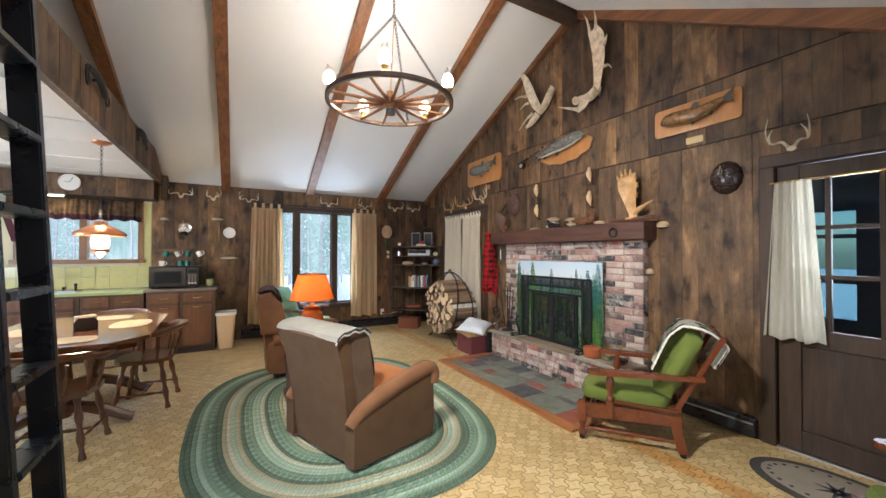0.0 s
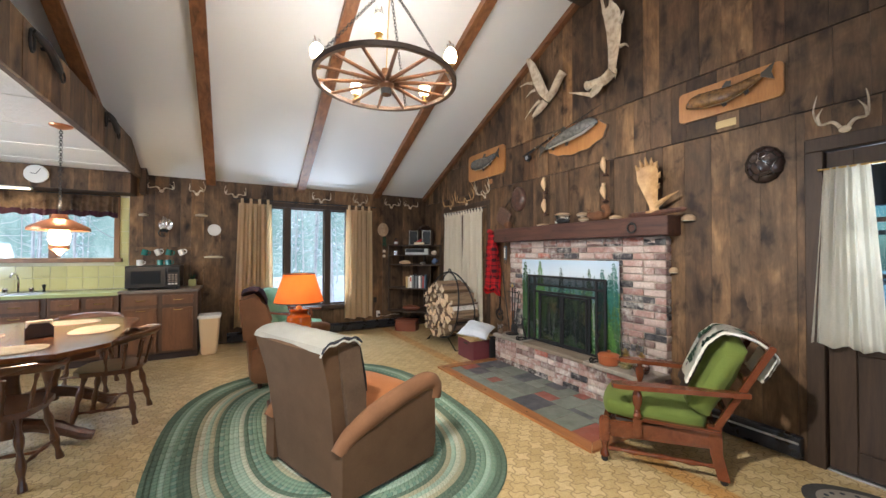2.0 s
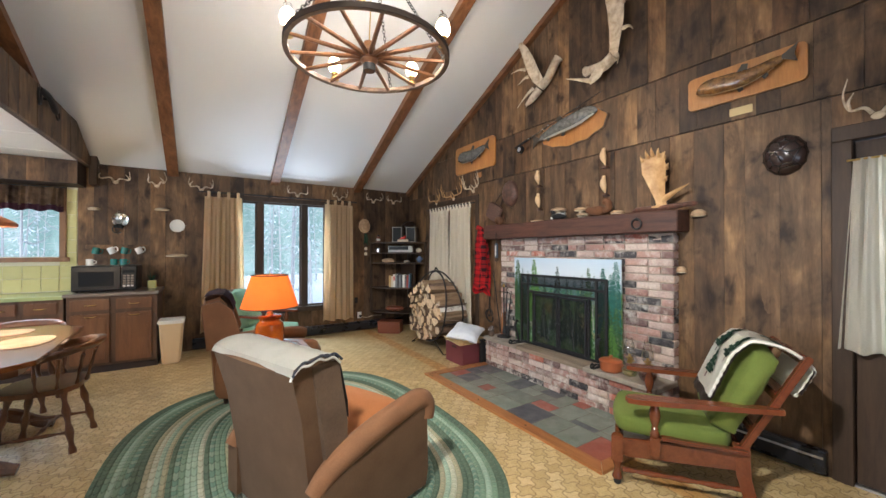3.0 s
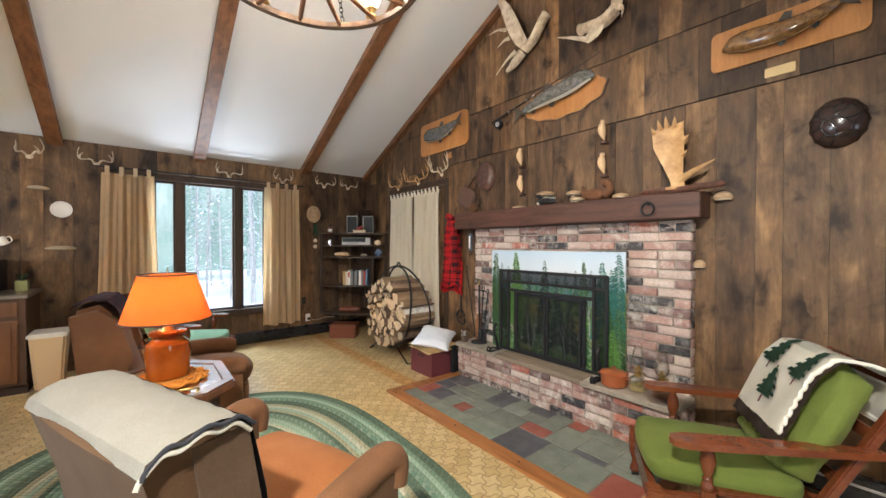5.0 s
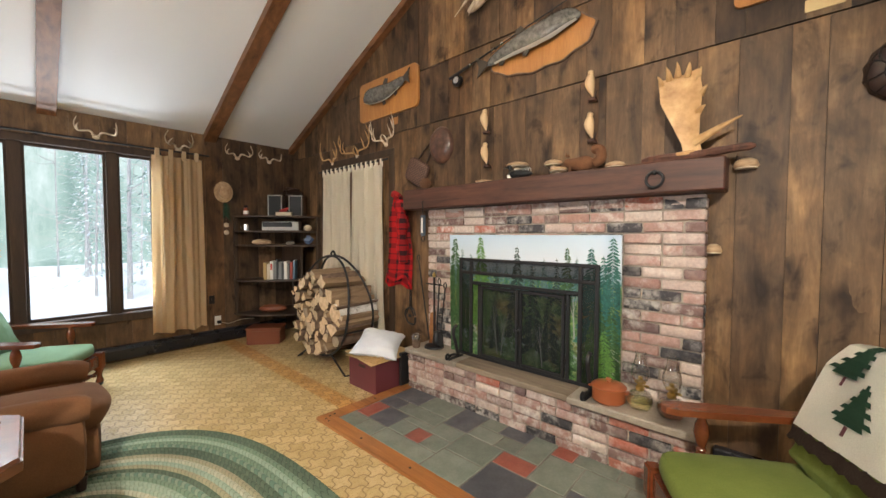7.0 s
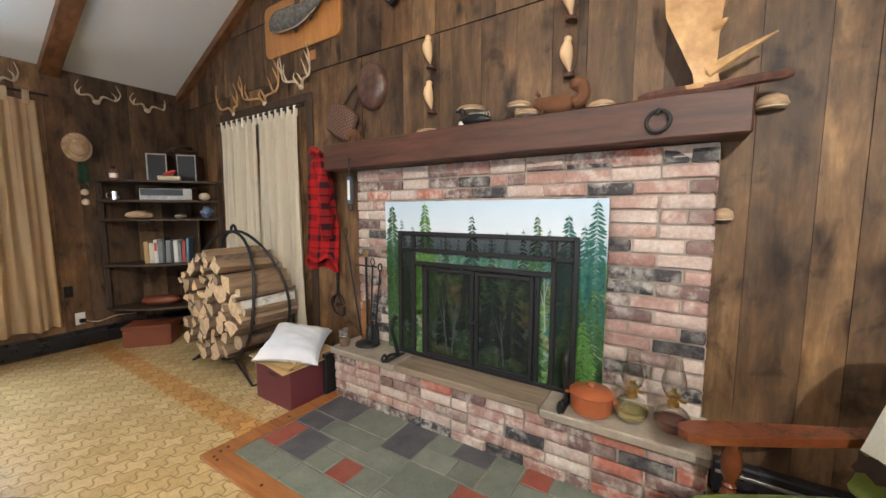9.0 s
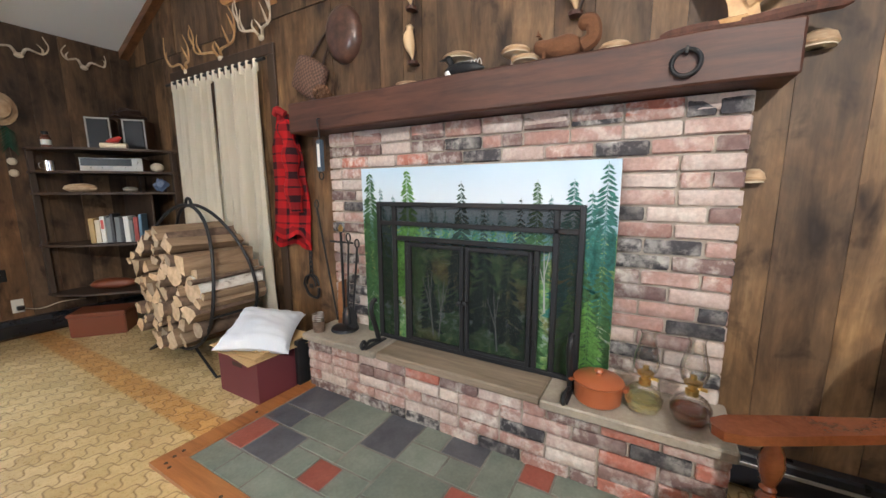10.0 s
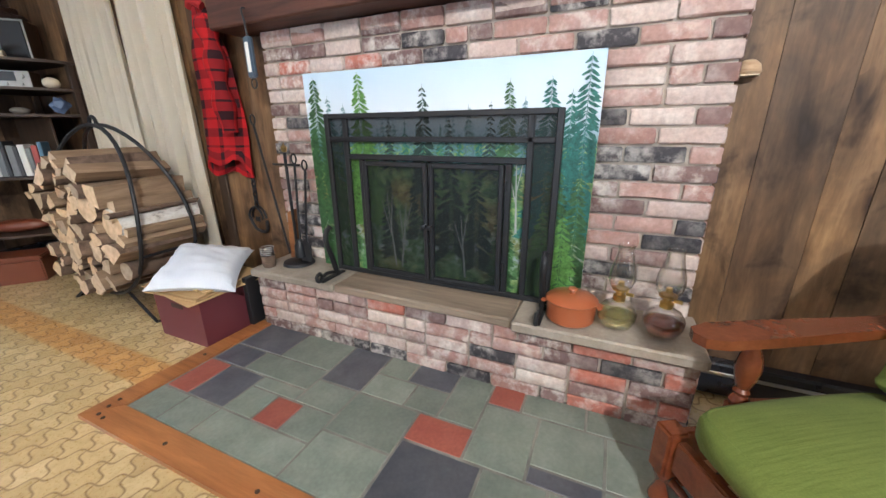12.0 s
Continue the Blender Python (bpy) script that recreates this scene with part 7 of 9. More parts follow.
for k in range(11):
    part("paper_fold", block(-0.20, 0.20, -0.19, 0.19, 0, 0.006, 0.002) if k < 4 else block(-0.15, 0.17, -0.02, 0.02, 0, 0.012, 0.003), PAPER, crate).matrix_basis = pose(rng.uniform(-0.02, 0.02), rng.uniform(-0.03, 0.03) if k < 4 else -0.18 + 0.05 * (k - 4), 0.262 + 0.009 * k if k < 4 else 0.285, rng.uniform(-4, 4), rng.uniform(-5, 5), rng.uniform(-12, 12))
bm = bmesh.new()
sheets = []
for side in (1, -1):
    rows = []
    for i in range(25):
        row = []
        for j in range(21):
            p, q = -1 + i / 12, -1 + j / 10
            swell = (1 - p ** 4) * (1 - q ** 4)
            x, y = 0.24 * p * (1 - 0.10 * (1 - q * q)), 0.20 * q * (1 - 0.10 * (1 - p * p))
            rim = abs(i - 12) == 12 or abs(j - 10) == 10
            crease = 0.016 * noise.noise(Vector((x * 9, y * 9, side))) + 0.010 * noise.noise(Vector((x * 26, y * 17, side + 4)))
            z = 0.045 + (0 if rim else side * (0.062 * swell ** 0.55) + crease * (1 if side > 0 else 0.2)) - 0.02 * (p * p + q * q) * 0.5
            row.append(sheets[0][i][j] if side < 0 and rim else bm.verts.new((x, y, z)))
        rows.append(row)
    sheets.append(rows)
    for i in range(24):
        for j in range(20):
            f = [rows[i][j], rows[i + 1][j], rows[i + 1][j + 1], rows[i][j + 1]]
            bm.faces.new(f if side > 0 else f[::-1])
bag = thing("cloth_bag", pose(3.545, 5.20, 0.325, 8, -9, 38), "white cotton bag with blue lettering lying on the box", "bag")
part("sack", bm, PILLOW, bag)
BLUE_INK = Mat("blue_ink", (0.05, 0.09, 0.30), 0.6)
for k, n in enumerate((0.05, 0.075, 0.04)):
    part("blue_mark", block(-n / 2, n / 2, -0.004, 0.004, 0.088, 0.0945, 0), BLUE_INK, bag).matrix_basis = pose(0.04 + 0.018 * k, 0.03, 0.0, 0, 0, 70)
shirt = thing("plaid_shirt", on_east(5.37, 1.27, 0.05), "red and black plaid wool shirt hanging on a peg", "shirt")
bm = bmesh.new()
uv = bm.loops.layers.uv.new("UVMap")
grid = []
for i in range(25):
    v = i / 24
    half = 0.030 + 0.065 * min(1, v / 0.25) + 0.075 * v
    row = []
    for j in range(25):
        g = j / 24
        a = 6.28318 * g
        wob = 1 + 0.16 * math.sin(3 * a + 3 * v) + 0.10 * math.sin(7 * a + 5 * v)
        row.append(bm.verts.new((half * math.cos(a) * wob + 0.03 * v * math.sin(4 * v), 0.43 - 0.86 * v + (0.05 * math.sin(a) + 0.03 * math.sin(3 * a)) * (v > 0.9), 0.045 * math.sin(a) * wob + 0.02)))
    grid.append(row)
for i in range(24):
    for j in range(24):
        f = bm.faces.new((grid[i][j], grid[i][j + 1], grid[i + 1][j + 1], grid[i + 1][j]))
        for loop, (uu, vv) in zip(f.loops, ((j, i), (j + 1, i), (j + 1, i + 1), (j, i + 1))):
            loop[uv].uv = (uu / 24, vv / 24)
part("body", bm, PLAID, shirt)
bm = bmesh.new()
uv = bm.loops.layers.uv.new("UVMap")
pts = curve([(0.05, 0.36, 0.05), (0.11, 0.20, 0.075), (0.12, 0.0, 0.08), (0.13, -0.22, 0.07)], 6)
tube(pts, [0.05 + 0.012 * math.sin(i) for i in range(len(pts))], 12, bm)
for f in bm.faces:
    for loop in f.loops:
        loop[uv].uv = (math.atan2(loop.vert.co.z - 0.07, loop.vert.co.x - 0.11) / 12, loop.vert.co.y * 1.2)
part("sleeve", bm, PLAID, shirt)
part("collar", tube(curve([(-0.05, 0.43, 0.05), (0.0, 0.45, 0.07), (0.05, 0.42, 0.05)], 5), 0.022, 8), Mat("plain_red_wool", (0.33, 0.012, 0.012), 0.9), shirt)
trap = thing("leg_hold_trap", on_east(5.25, 0.86, 0.01), "rusty iron trap with a chain hung on the wall", "trap")
part("chain", chain((0, 0, 0.01), (0.0, -0.26, 0.015), 0.045, 0.005), IRON, trap)
for s in (1, -1):
    part("jaw", tube([(0.06 * math.cos(a) * s * 1.0, -0.33 + 0.075 * math.sin(a), 0.02 + 0.012 * s) for a in [3.14 * k / 10 for k in range(11)]], 0.007, 6), IRON, trap)
part("spring", tube(curve([(-0.07, -0.33, 0.02), (-0.02, -0.40, 0.025), (0.06, -0.41, 0.02), (0.075, -0.34, 0.02)], 5), 0.010, 6), IRON, trap)
part("pan", block(-0.02, 0.02, -0.35, -0.32, 0.018, 0.024, 0.002), IRON, trap)
bare = solid("grate_basket", block(3.60, 3.70, 4.965, 5.0, 0.02, 0.30, 0.004), IRON, "black iron grill leaning beside the hearth", "grill")

# ---- corner shelves ----
SH = [(3.20, 7.635), (3.20, 7.53), (3.36, 7.26), (3.64, 7.02), (3.85, 6.93), (3.995, 6.92), (3.995, 7.635)]
unit = thing("corner_shelf", pose(0, 0, 0), "dark corner shelf unit with curved boards", "shelf unit")
ZS = (1.545, 1.36, 1.185, 0.755, 0.335)
for z in ZS:
    part("shelf_board", prism(SH, 0.018, pose(0, 0, z - 0.018), 0.003), CASING, unit)
for x, y in ((3.225, 7.60), (3.965, 6.95), (3.965, 7.60)):
    part("upright", block(x - 0.02, x + 0.02, y - 0.02, y + 0.02, 0.32, 1.527, 0.003), CASING, unit)
part("divider", block(3.80, 3.815, 7.05, 7.6, 0.756, 1.166, 0.002), CASING, unit)


SPEAKER_TRIM = Mat("pale_speaker_trim", (0.34, 0.33, 0.30), 0.5)


def speaker(m):
    sp = thing("bookshelf_speaker", m, "dark wooden speaker with a black grille", "speaker", "speakers")
    part("cabinet", block(-0.085, 0.085, 0.0, 0.17, 0.0, 0.27, 0.004), CABINET_DARK, sp)
    part("grille", block(-0.072, 0.072, -0.008, -0.0002, 0.014, 0.256, 0.004), BLACK_PLASTIC, sp, "black cloth grille")
    for x0, x1, z0, z1 in ((-0.085, -0.074, 0, 0.27), (0.074, 0.085, 0, 0.27), (-0.074, 0.074, 0, 0.012), (-0.074, 0.074, 0.258, 0.27)):
        part("edge_trim", block(x0, x1, -0.006, -0.0001, z0, z1, 0.001), SPEAKER_TRIM, sp)
    return sp


sp = speaker(pose(3.60, 7.34, 1.545, 0, 0, -38))
copy_thing(sp, pose(3.80, 7.20, 1.545, 0, 0, -44))
radio = thing("stereo_receiver", pose(3.64, 7.28, 1.36, 0, 0, -41), "silver-fronted stereo receiver with a dark dial", "receiver")
part("case", block(-0.22, 0.22, 0.0, 0.16, 0.006, 0.12, 0.004), CABINET_DARK, radio)
BRUSHED = Mat("brushed_silver", (0.50, 0.49, 0.46), 0.45, 0.0)
part("front_panel", block(-0.22, 0.22, -0.010, -0.0002, 0.008, 0.118, 0.002), BRUSHED, radio, "brushed silver front")
part("dial", block(-0.212, 0.145, -0.0125, -0.0102, 0.050, 0.112, 0.001), BLACK_PLASTIC, radio, "black dial glass")
for x in (-0.15, -0.07, 0.01, 0.09, 0.17):
    part("knob", tube([(x, -0.0102, 0.032), (x, -0.026, 0.032)], 0.010, 14), BRUSHED, radio)
part("knob", tube([(0.178, -0.0102, 0.083), (0.178, -0.03, 0.083)], 0.018, 16), BRUSHED, radio)
bird = thing("red_bird_figure", pose(3.63, 7.16, 1.546, 0, 0, -40), "small red bird figure on a pale log", "figurine")
part("log", tube([(-0.09, 0, 0.024), (0.09, 0, 0.024)], 0.024, 12), FUNGUS_WHITE, bird)
part("bird", tube([(-0.05, 0, 0.060), (-0.02, 0, 0.066), (0.02, 0, 0.075), (0.045, 0, 0.095), (0.06, 0, 0.092)], [0.006, 0.018, 0.024, 0.014, 0.004], 10), RED_PLAIN, bird)
rng = random.Random(77)
x = 0.0
COVERS = [Mat("book_cover_" + n, c, 0.5) for n, c in (("gold", (0.42, 0.28, 0.10)), ("white", (0.68, 0.66, 0.62)), ("grey", (0.16, 0.17, 0.17)), ("black", (0.03, 0.03, 0.035)), ("red", (0.30, 0.05, 0.04)), ("blue", (0.10, 0.18, 0.26)), ("cream", (0.55, 0.48, 0.36)))]
along = pose(3.44, 7.33, 0.755, 0, 0, -42)
for k, kind in enumerate((0, 6, 1, 2, 3, 2, 3, 1, 2, 4, 5)):
    w, h = rng.uniform(0.022, 0.042), rng.uniform(0.19, 0.25)
    bk = thing("book", along @ pose(x, 0, 0, 0, rng.uniform(-1, 2), 0), ("gold", "cream", "white", "grey", "black", "grey", "black", "white", "grey", "red", "blue")[k] + " bound book standing on the corner shelf", "book", "books on the shelf")
    part("cover", block(0, w, 0, 0.14, 0, h, 0.003), COVERS[kind], bk)
    part("pages", block(0.003, w - 0.003, 0.004, 0.142, 0.004, h + 0.0006 - 0.003, 0), FUNGUS_WHITE, bk)
    if kind == 1 and k == 2:
        part("spine_title", block(0.006, w - 0.006, -0.0012, -0.0002, 0.12, h - 0.03, 0), RED_PLAIN, bk, "red spine lettering")
    x += w + 0.002
mug = thing("steel_mug", pose(3.30, 7.47, 1.36), "small steel mug on the corner shelf", "mug")
part("cup", lathe([(0, 0), (0.034, 0), (0.036, 0.08), (0.033, 0.08), (0.03, 0.006), (0, 0.006)], 20), CHROME, mug)
part("handle", tube(curve([(-0.034, 0, 0.065), (-0.06, 0, 0.055), (-0.058, 0, 0.025), (-0.034, 0, 0.018)], 4), 0.004, 6), CHROME, mug)
jar = thing("spice_jar", pose(3.30, 7.46, 1.545), "brown glass jar with a pale label", "jar")
part("bottle", lathe([(0, 0), (0.032, 0), (0.032, 0.075), (0.02, 0.09), (0.02, 0.10), (0, 0.10)], 18), DARK_RED_WOOD, jar)
part("paper_label", lathe([(0.0325, 0.02), (0.0325, 0.06)], 18), WHITE_CHINA, jar, "pale paper label")
part("cap", lathe([(0, 0.101), (0.022, 0.101), (0.022, 0.125), (0, 0.125)], 16), BLACK_PLASTIC, jar)


def lump(name, m, size, material, label, category, seed=1, rough=0.25):
    bm = bmesh.new()
    bmesh.ops.create_icosphere(bm, subdivisions=3, radius=1.0)
    for v in bm.verts:
        v.co *= 1 + rough * noise.noise(v.co * 1.7 + Vector((seed, 0, 0)))
        v.co = Vector((v.co.x * size[0], v.co.y * size[1], v.co.z * size[2]))
    low = min(v.co.z for v in bm.verts)
    for v in bm.verts:
        v.co.z -= low
    return solid(name, bm, material, label, category, "", m)


lump("driftwood_piece", pose(3.42, 7.33, 1.185, 0, 0, -40), (0.12, 0.045, 0.035), MUSHROOM, "flat brown fungus lying on the corner shelf", "fungus", 3)
lump("stone", pose(3.70, 7.15, 1.185), (0.055, 0.04, 0.024), STONE, "smooth tan stone on the corner shelf", "stone", 5, 0.1)
lump("small_pot", pose(3.87, 7.03, 1.36), (0.05, 0.05, 0.04), FUNGUS_WHITE, "round cream pot on the corner shelf", "pot", 6, 0.05)
lump("china_figure", pose(3.88, 7.02, 1.185), (0.05, 0.035, 0.05), Mat("blue_white_china", (0.12, 0.16, 0.26), 0.2), "blue and white china figure on the shelf", "figurine", 8, 0.5)
lump("carved_bowl", pose(3.55, 7.32, 0.335, 0, 0, -40), (0.17, 0.07, 0.05), DARK_RED_WOOD, "low red-brown wooden bowl on the bottom shelf", "bowl", 9, 0.1)
chest = thing("wooden_chest", pose(3.42, 7.22, 0, 0, 0, -40), "low red-brown wooden box under the corner shelf", "box")
part("body", block(-0.19, 0.19, -0.12, 0.12, 0, 0.17, 0.008, 2), DARK_RED_WOOD, chest)
part("lid", block(-0.20, 0.20, -0.13, 0.13, 0.171, 0.20, 0.008, 2), DARK_RED_WOOD, chest)
outlet = thing("wall_outlet", on_north(3.02, 0.27, 0.0), "white wall outlet with a plugged-in cord", "outlet")
part("plate", block(-0.035, 0.035, -0.055, 0.055, 0.0, 0.006, 0.002), WHITE_PLASTIC, outlet)
part("plug", block(-0.012, 0.03, -0.035, 0.0, 0.006, 0.04, 0.004), BLACK_PLASTIC, outlet)
part("cord", tube(curve([(0.02, -0.02, 0.03), (0.12, -0.05, 0.03), (0.25, -0.02, 0.05), (0.4, -0.03, 0.06)], 5), 0.004, 6), FUNGUS_WHITE, outlet)
phone = thing("light_switch", on_north(2.96, 0.53, 0.0), "dark wall switch plate", "switch")
part("plate", block(-0.03, 0.03, -0.05, 0.05, 0, 0.006, 0.002), BLACK_PLASTIC, phone)
part("toggle", block(-0.006, 0.006, -0.01, 0.012, 0.006, 0.016, 0.002), BLACK_PLASTIC, phone)

# ---- antlers ----


def deer_rack(m, w, h, label, seed, skew=0.0, mat=None):
    q = random.Random(seed)
    r = thing("deer_antlers", m, label, "antlers", "deer antlers")
    mat = mat or ANTLER
    w, h = w * 1.12, h * 1.15
    bm = pad(-0.026, 0.026, -0.020, 0.018, 0.002, 0.028, 0.010, 3)
    part("skull_plate", bm, FUNGUS_WHITE, r)
    for s in (1, -1):
        k = 1 + q.uniform(-0.15, 0.15)
        main = curve([(0.02 * s, 0.015, 0.02), (0.05 * s, 0.05 * k, 0.035), (w * 0.42 * s, h * 0.22, 0.06), (w * 0.5 * s * k, h * 0.62, 0.07), (w * (0.43 + skew * s) * s, h * k, 0.09)], 6)
        bm = tube(main, [0.0115 - 0.0085 * i / (len(main) - 1) for i in range(len(main))], 8)
        for f, n in ((0.50, 0.42),) if w < 0.36 else ((0.42, 0.42), (0.66, 0.36), (0.2, 0.22)):
            p = main[int(f * (len(main) - 1))]
            tip = p + Vector((-0.03 * s * q.uniform(0.2, 1.4), h * n, 0.03))
            tube(curve([p, (p + tip) / 2 + Vector((0.012 * s, 0, 0.01)), tip], 4), [0.009, 0.009, 0.008, 0.0075, 0.007, 0.0055, 0.004, 0.003, 0.0015], 6, bm)
        part("antler", bm, mat, r)
    return r


NL = "small pale deer antlers on a skull plate on the wall"
for x, z, w, h, s in ((-0.22, 2.27, 0.30, 0.13, 1), (0.20, 2.26, 0.17, 0.14, 2), (0.70, 2.25, 0.27, 0.14, 3), (1.985, 2.27, 0.29, 0.14, 4), (2.66, 2.26, 0.22, 0.15, 5), (3.27, 2.26, 0.27, 0.13, 6), (3.66, 2.27, 0.26, 0.11, 7)):
    deer_rack(on_north(x, z), w, h, NL, s)
for y, z, w, h, s in ((6.62, 2.17, 0.30, 0.20, 11), (6.12, 2.19, 0.52, 0.26, 12), (5.62, 2.24, 0.34, 0.26, 13)):
    deer_rack(on_east(y, z), w, h, "many-pointed tan deer antlers above the curtained doorway", s, 0.0, ANTLER_TAN if s != 13 else ANTLER)
deer_rack(on_east(1.83, 2.165), 0.22, 0.19, "pale deer antlers above the door casing", 21)
AXIS = Vector((0, 0, 1))


def palm(bm, points, radii, flat=0.10):
    """A flat blade of antler along points in its own plane, broad across the view."""
    pts = curve(points, 5)
    n = len(pts)
    rings = []
    for i, p in enumerate(pts):
        f = i / (n - 1) * (len(radii) - 1)
        a = int(min(f, len(radii) - 2))
        r = radii[a] + (radii[a + 1] - radii[a]) * (f - a)
        way = (pts[min(i + 1, n - 1)] - pts[max(i - 1, 0)]).normalized()
        side = way.cross(AXIS).normalized()
        ring = []
        for k in range(14):
            t = 6.28318 * k / 14
            ring.append(bm.verts.new(p + side * r * math.cos(t) + AXIS * (max(r * flat, 0.008) * math.sin(t) + 0.35 * r * math.cos(t) ** 2)))
        rings.append(ring)
    for a, b in zip(rings, rings[1:]):
        for k in range(14):
            bm.faces.new((a[k], a[(k + 1) % 14], b[(k + 1) % 14], b[k]))
    bm.faces.new(rings[0][::-1]), bm.faces.new(rings[-1])
    return bm


def tine(ob, a, b, bow=0.02, r=0.02):
    a, b = Vector(a), Vector(b)
    mid = (a + b) / 2 + Vector((bow, bow * 0.5, 0.015))
    pts = curve([a, mid, b], 5)
    part("tine", tube(pts, [r * (1 - 0.88 * i / (len(pts) - 1)) for i in range(len(pts))], 8), ob.children[0].data.materials[0], ob)


ML = "large pale moose antler hung high on the wall"
ant = thing("moose_antler", on_east(3.42, 3.20), ML, "antlers", "moose antlers")
part("palm", palm(bmesh.new(), [(0.0, -0.02, 0.06), (0.02, 0.10, 0.06), (0.04, 0.30, 0.06), (0.03, 0.52, 0.07), (-0.03, 0.66, 0.08)], [0.045, 0.05, 0.075, 0.088, 0.06]), ANTLER, ant)
for a, b in (((-0.07, 0.62, 0.08), (-0.13, 0.88, 0.12)), ((0.0, 0.64, 0.08), (0.01, 0.84, 0.12)), ((0.11, 0.42, 0.09), (0.17, 0.50, 0.12)), ((0.10, 0.20, 0.08), (0.22, 0.12, 0.12)), ((0.03, 0.0, 0.06), (0.06, -0.11, 0.10))):
    tine(ant, a, b)
part("beam", tube(curve([(0.0, 0.0, 0.06), (-0.10, -0.05, 0.06), (-0.20, -0.03, 0.05), (-0.32, -0.01, 0.03)], 5), [0.05] * 8 + [0.04] * 7 + [0.05], 10), ANTLER, ant)
part("brow_palm", palm(bmesh.new(), [(-0.12, -0.05, 0.06), (-0.15, -0.13, 0.09), (-0.22, -0.18, 0.11)], [0.05, 0.06, 0.03]), ANTLER, ant)
tine(ant, (-0.20, -0.17, 0.11), (-0.46, -0.06, 0.16), 0.0, 0.024)
ant = thing("moose_antler", on_east(4.42, 3.32), ML, "antlers", "moose antlers")
part("palm", palm(bmesh.new(), [(0.14, -0.06, 0.06), (0.06, 0.06, 0.06), (-0.02, 0.22, 0.06), (-0.10, 0.40, 0.07), (-0.20, 0.56, 0.08)], [0.045, 0.065, 0.07, 0.055, 0.022]), ANTLER, ant)
for a, b in (((-0.19, 0.54, 0.08), (-0.28, 0.66, 0.12)), ((-0.10, 0.20, 0.08), (-0.30, 0.22, 0.12)), ((-0.06, 0.10, 0.08), (-0.18, 0.04, 0.12)), ((0.02, -0.06, 0.08), (-0.18, -0.24, 0.14)), ((0.06, -0.10, 0.08), (-0.04, -0.28, 0.14))):
    tine(ant, a, b)
part("beam", tube(curve([(0.12, -0.08, 0.06), (0.22, -0.02, 0.06), (0.30, 0.10, 0.05), (0.34, 0.16, 0.03)], 5), [0.045] * 15 + [0.055], 10), ANTLER, ant)
part("brow_palm", tube(curve([(0.10, -0.10, 0.07), (0.0, -0.20, 0.10), (-0.06, -0.24, 0.12)], 4), [0.045, 0.045, 0.042, 0.04, 0.035, 0.03, 0.025, 0.02, 0.012], 8), ANTLER, ant)
ant = thing("moose_antler", on_east(2.985, 1.715, 0.07), "tan moose antler standing upright on the mantel", "antlers", "moose antlers")
part("palm", palm(bmesh.new(), [(0.03, 0.02, 0.05), (0.015, 0.10, 0.05), (-0.005, 0.20, 0.045), (-0.03, 0.34, 0.04), (-0.045, 0.46, 0.04)], [0.042, 0.04, 0.062, 0.098, 0.092], 0.07), ANTLER_TAN, ant)
for k, (a, b) in enumerate((((-0.125, 0.42), (-0.155, 0.515)), ((-0.09, 0.45), (-0.11, 0.56)), ((-0.05, 0.46), (-0.055, 0.575)), ((-0.005, 0.45), (0.01, 0.555)), ((0.035, 0.42), (0.07, 0.51)), ((0.055, 0.34), (0.105, 0.40)), ((0.045, 0.25), (0.10, 0.29)), ((0.03, 0.09), (0.23, 0.19)))):
    reach = 0.62 if k < 7 else 1.0
    tine(ant, (*a, 0.05), (a[0] + (b[0] - a[0]) * reach, a[1] + (b[1] - a[1]) * reach, 0.07), 0.004, 0.019 if k < 7 else 0.028)
tine(ant, (0.03, 0.03, 0.05), (-0.20, 0.02, 0.07), 0.0, 0.028)
bm = tube(curve([(-0.18, 0.02, 0), (-0.05, 0.025, 0.01), (0.06, 0.022, 0), (0.20, 0.03, 0.01), (0.32, 0.035, 0.0)], 5), [0.012] + [0.022] * 14 + [0.020] * 5 + [0.008], 8)
solid("branch_of_driftwood", bm, MANTEL_WOOD, "dark polished branch lying along the mantel", "branch", "", on_east(3.02, 1.716, 0.13))

# ---- mounted fish and shells ----


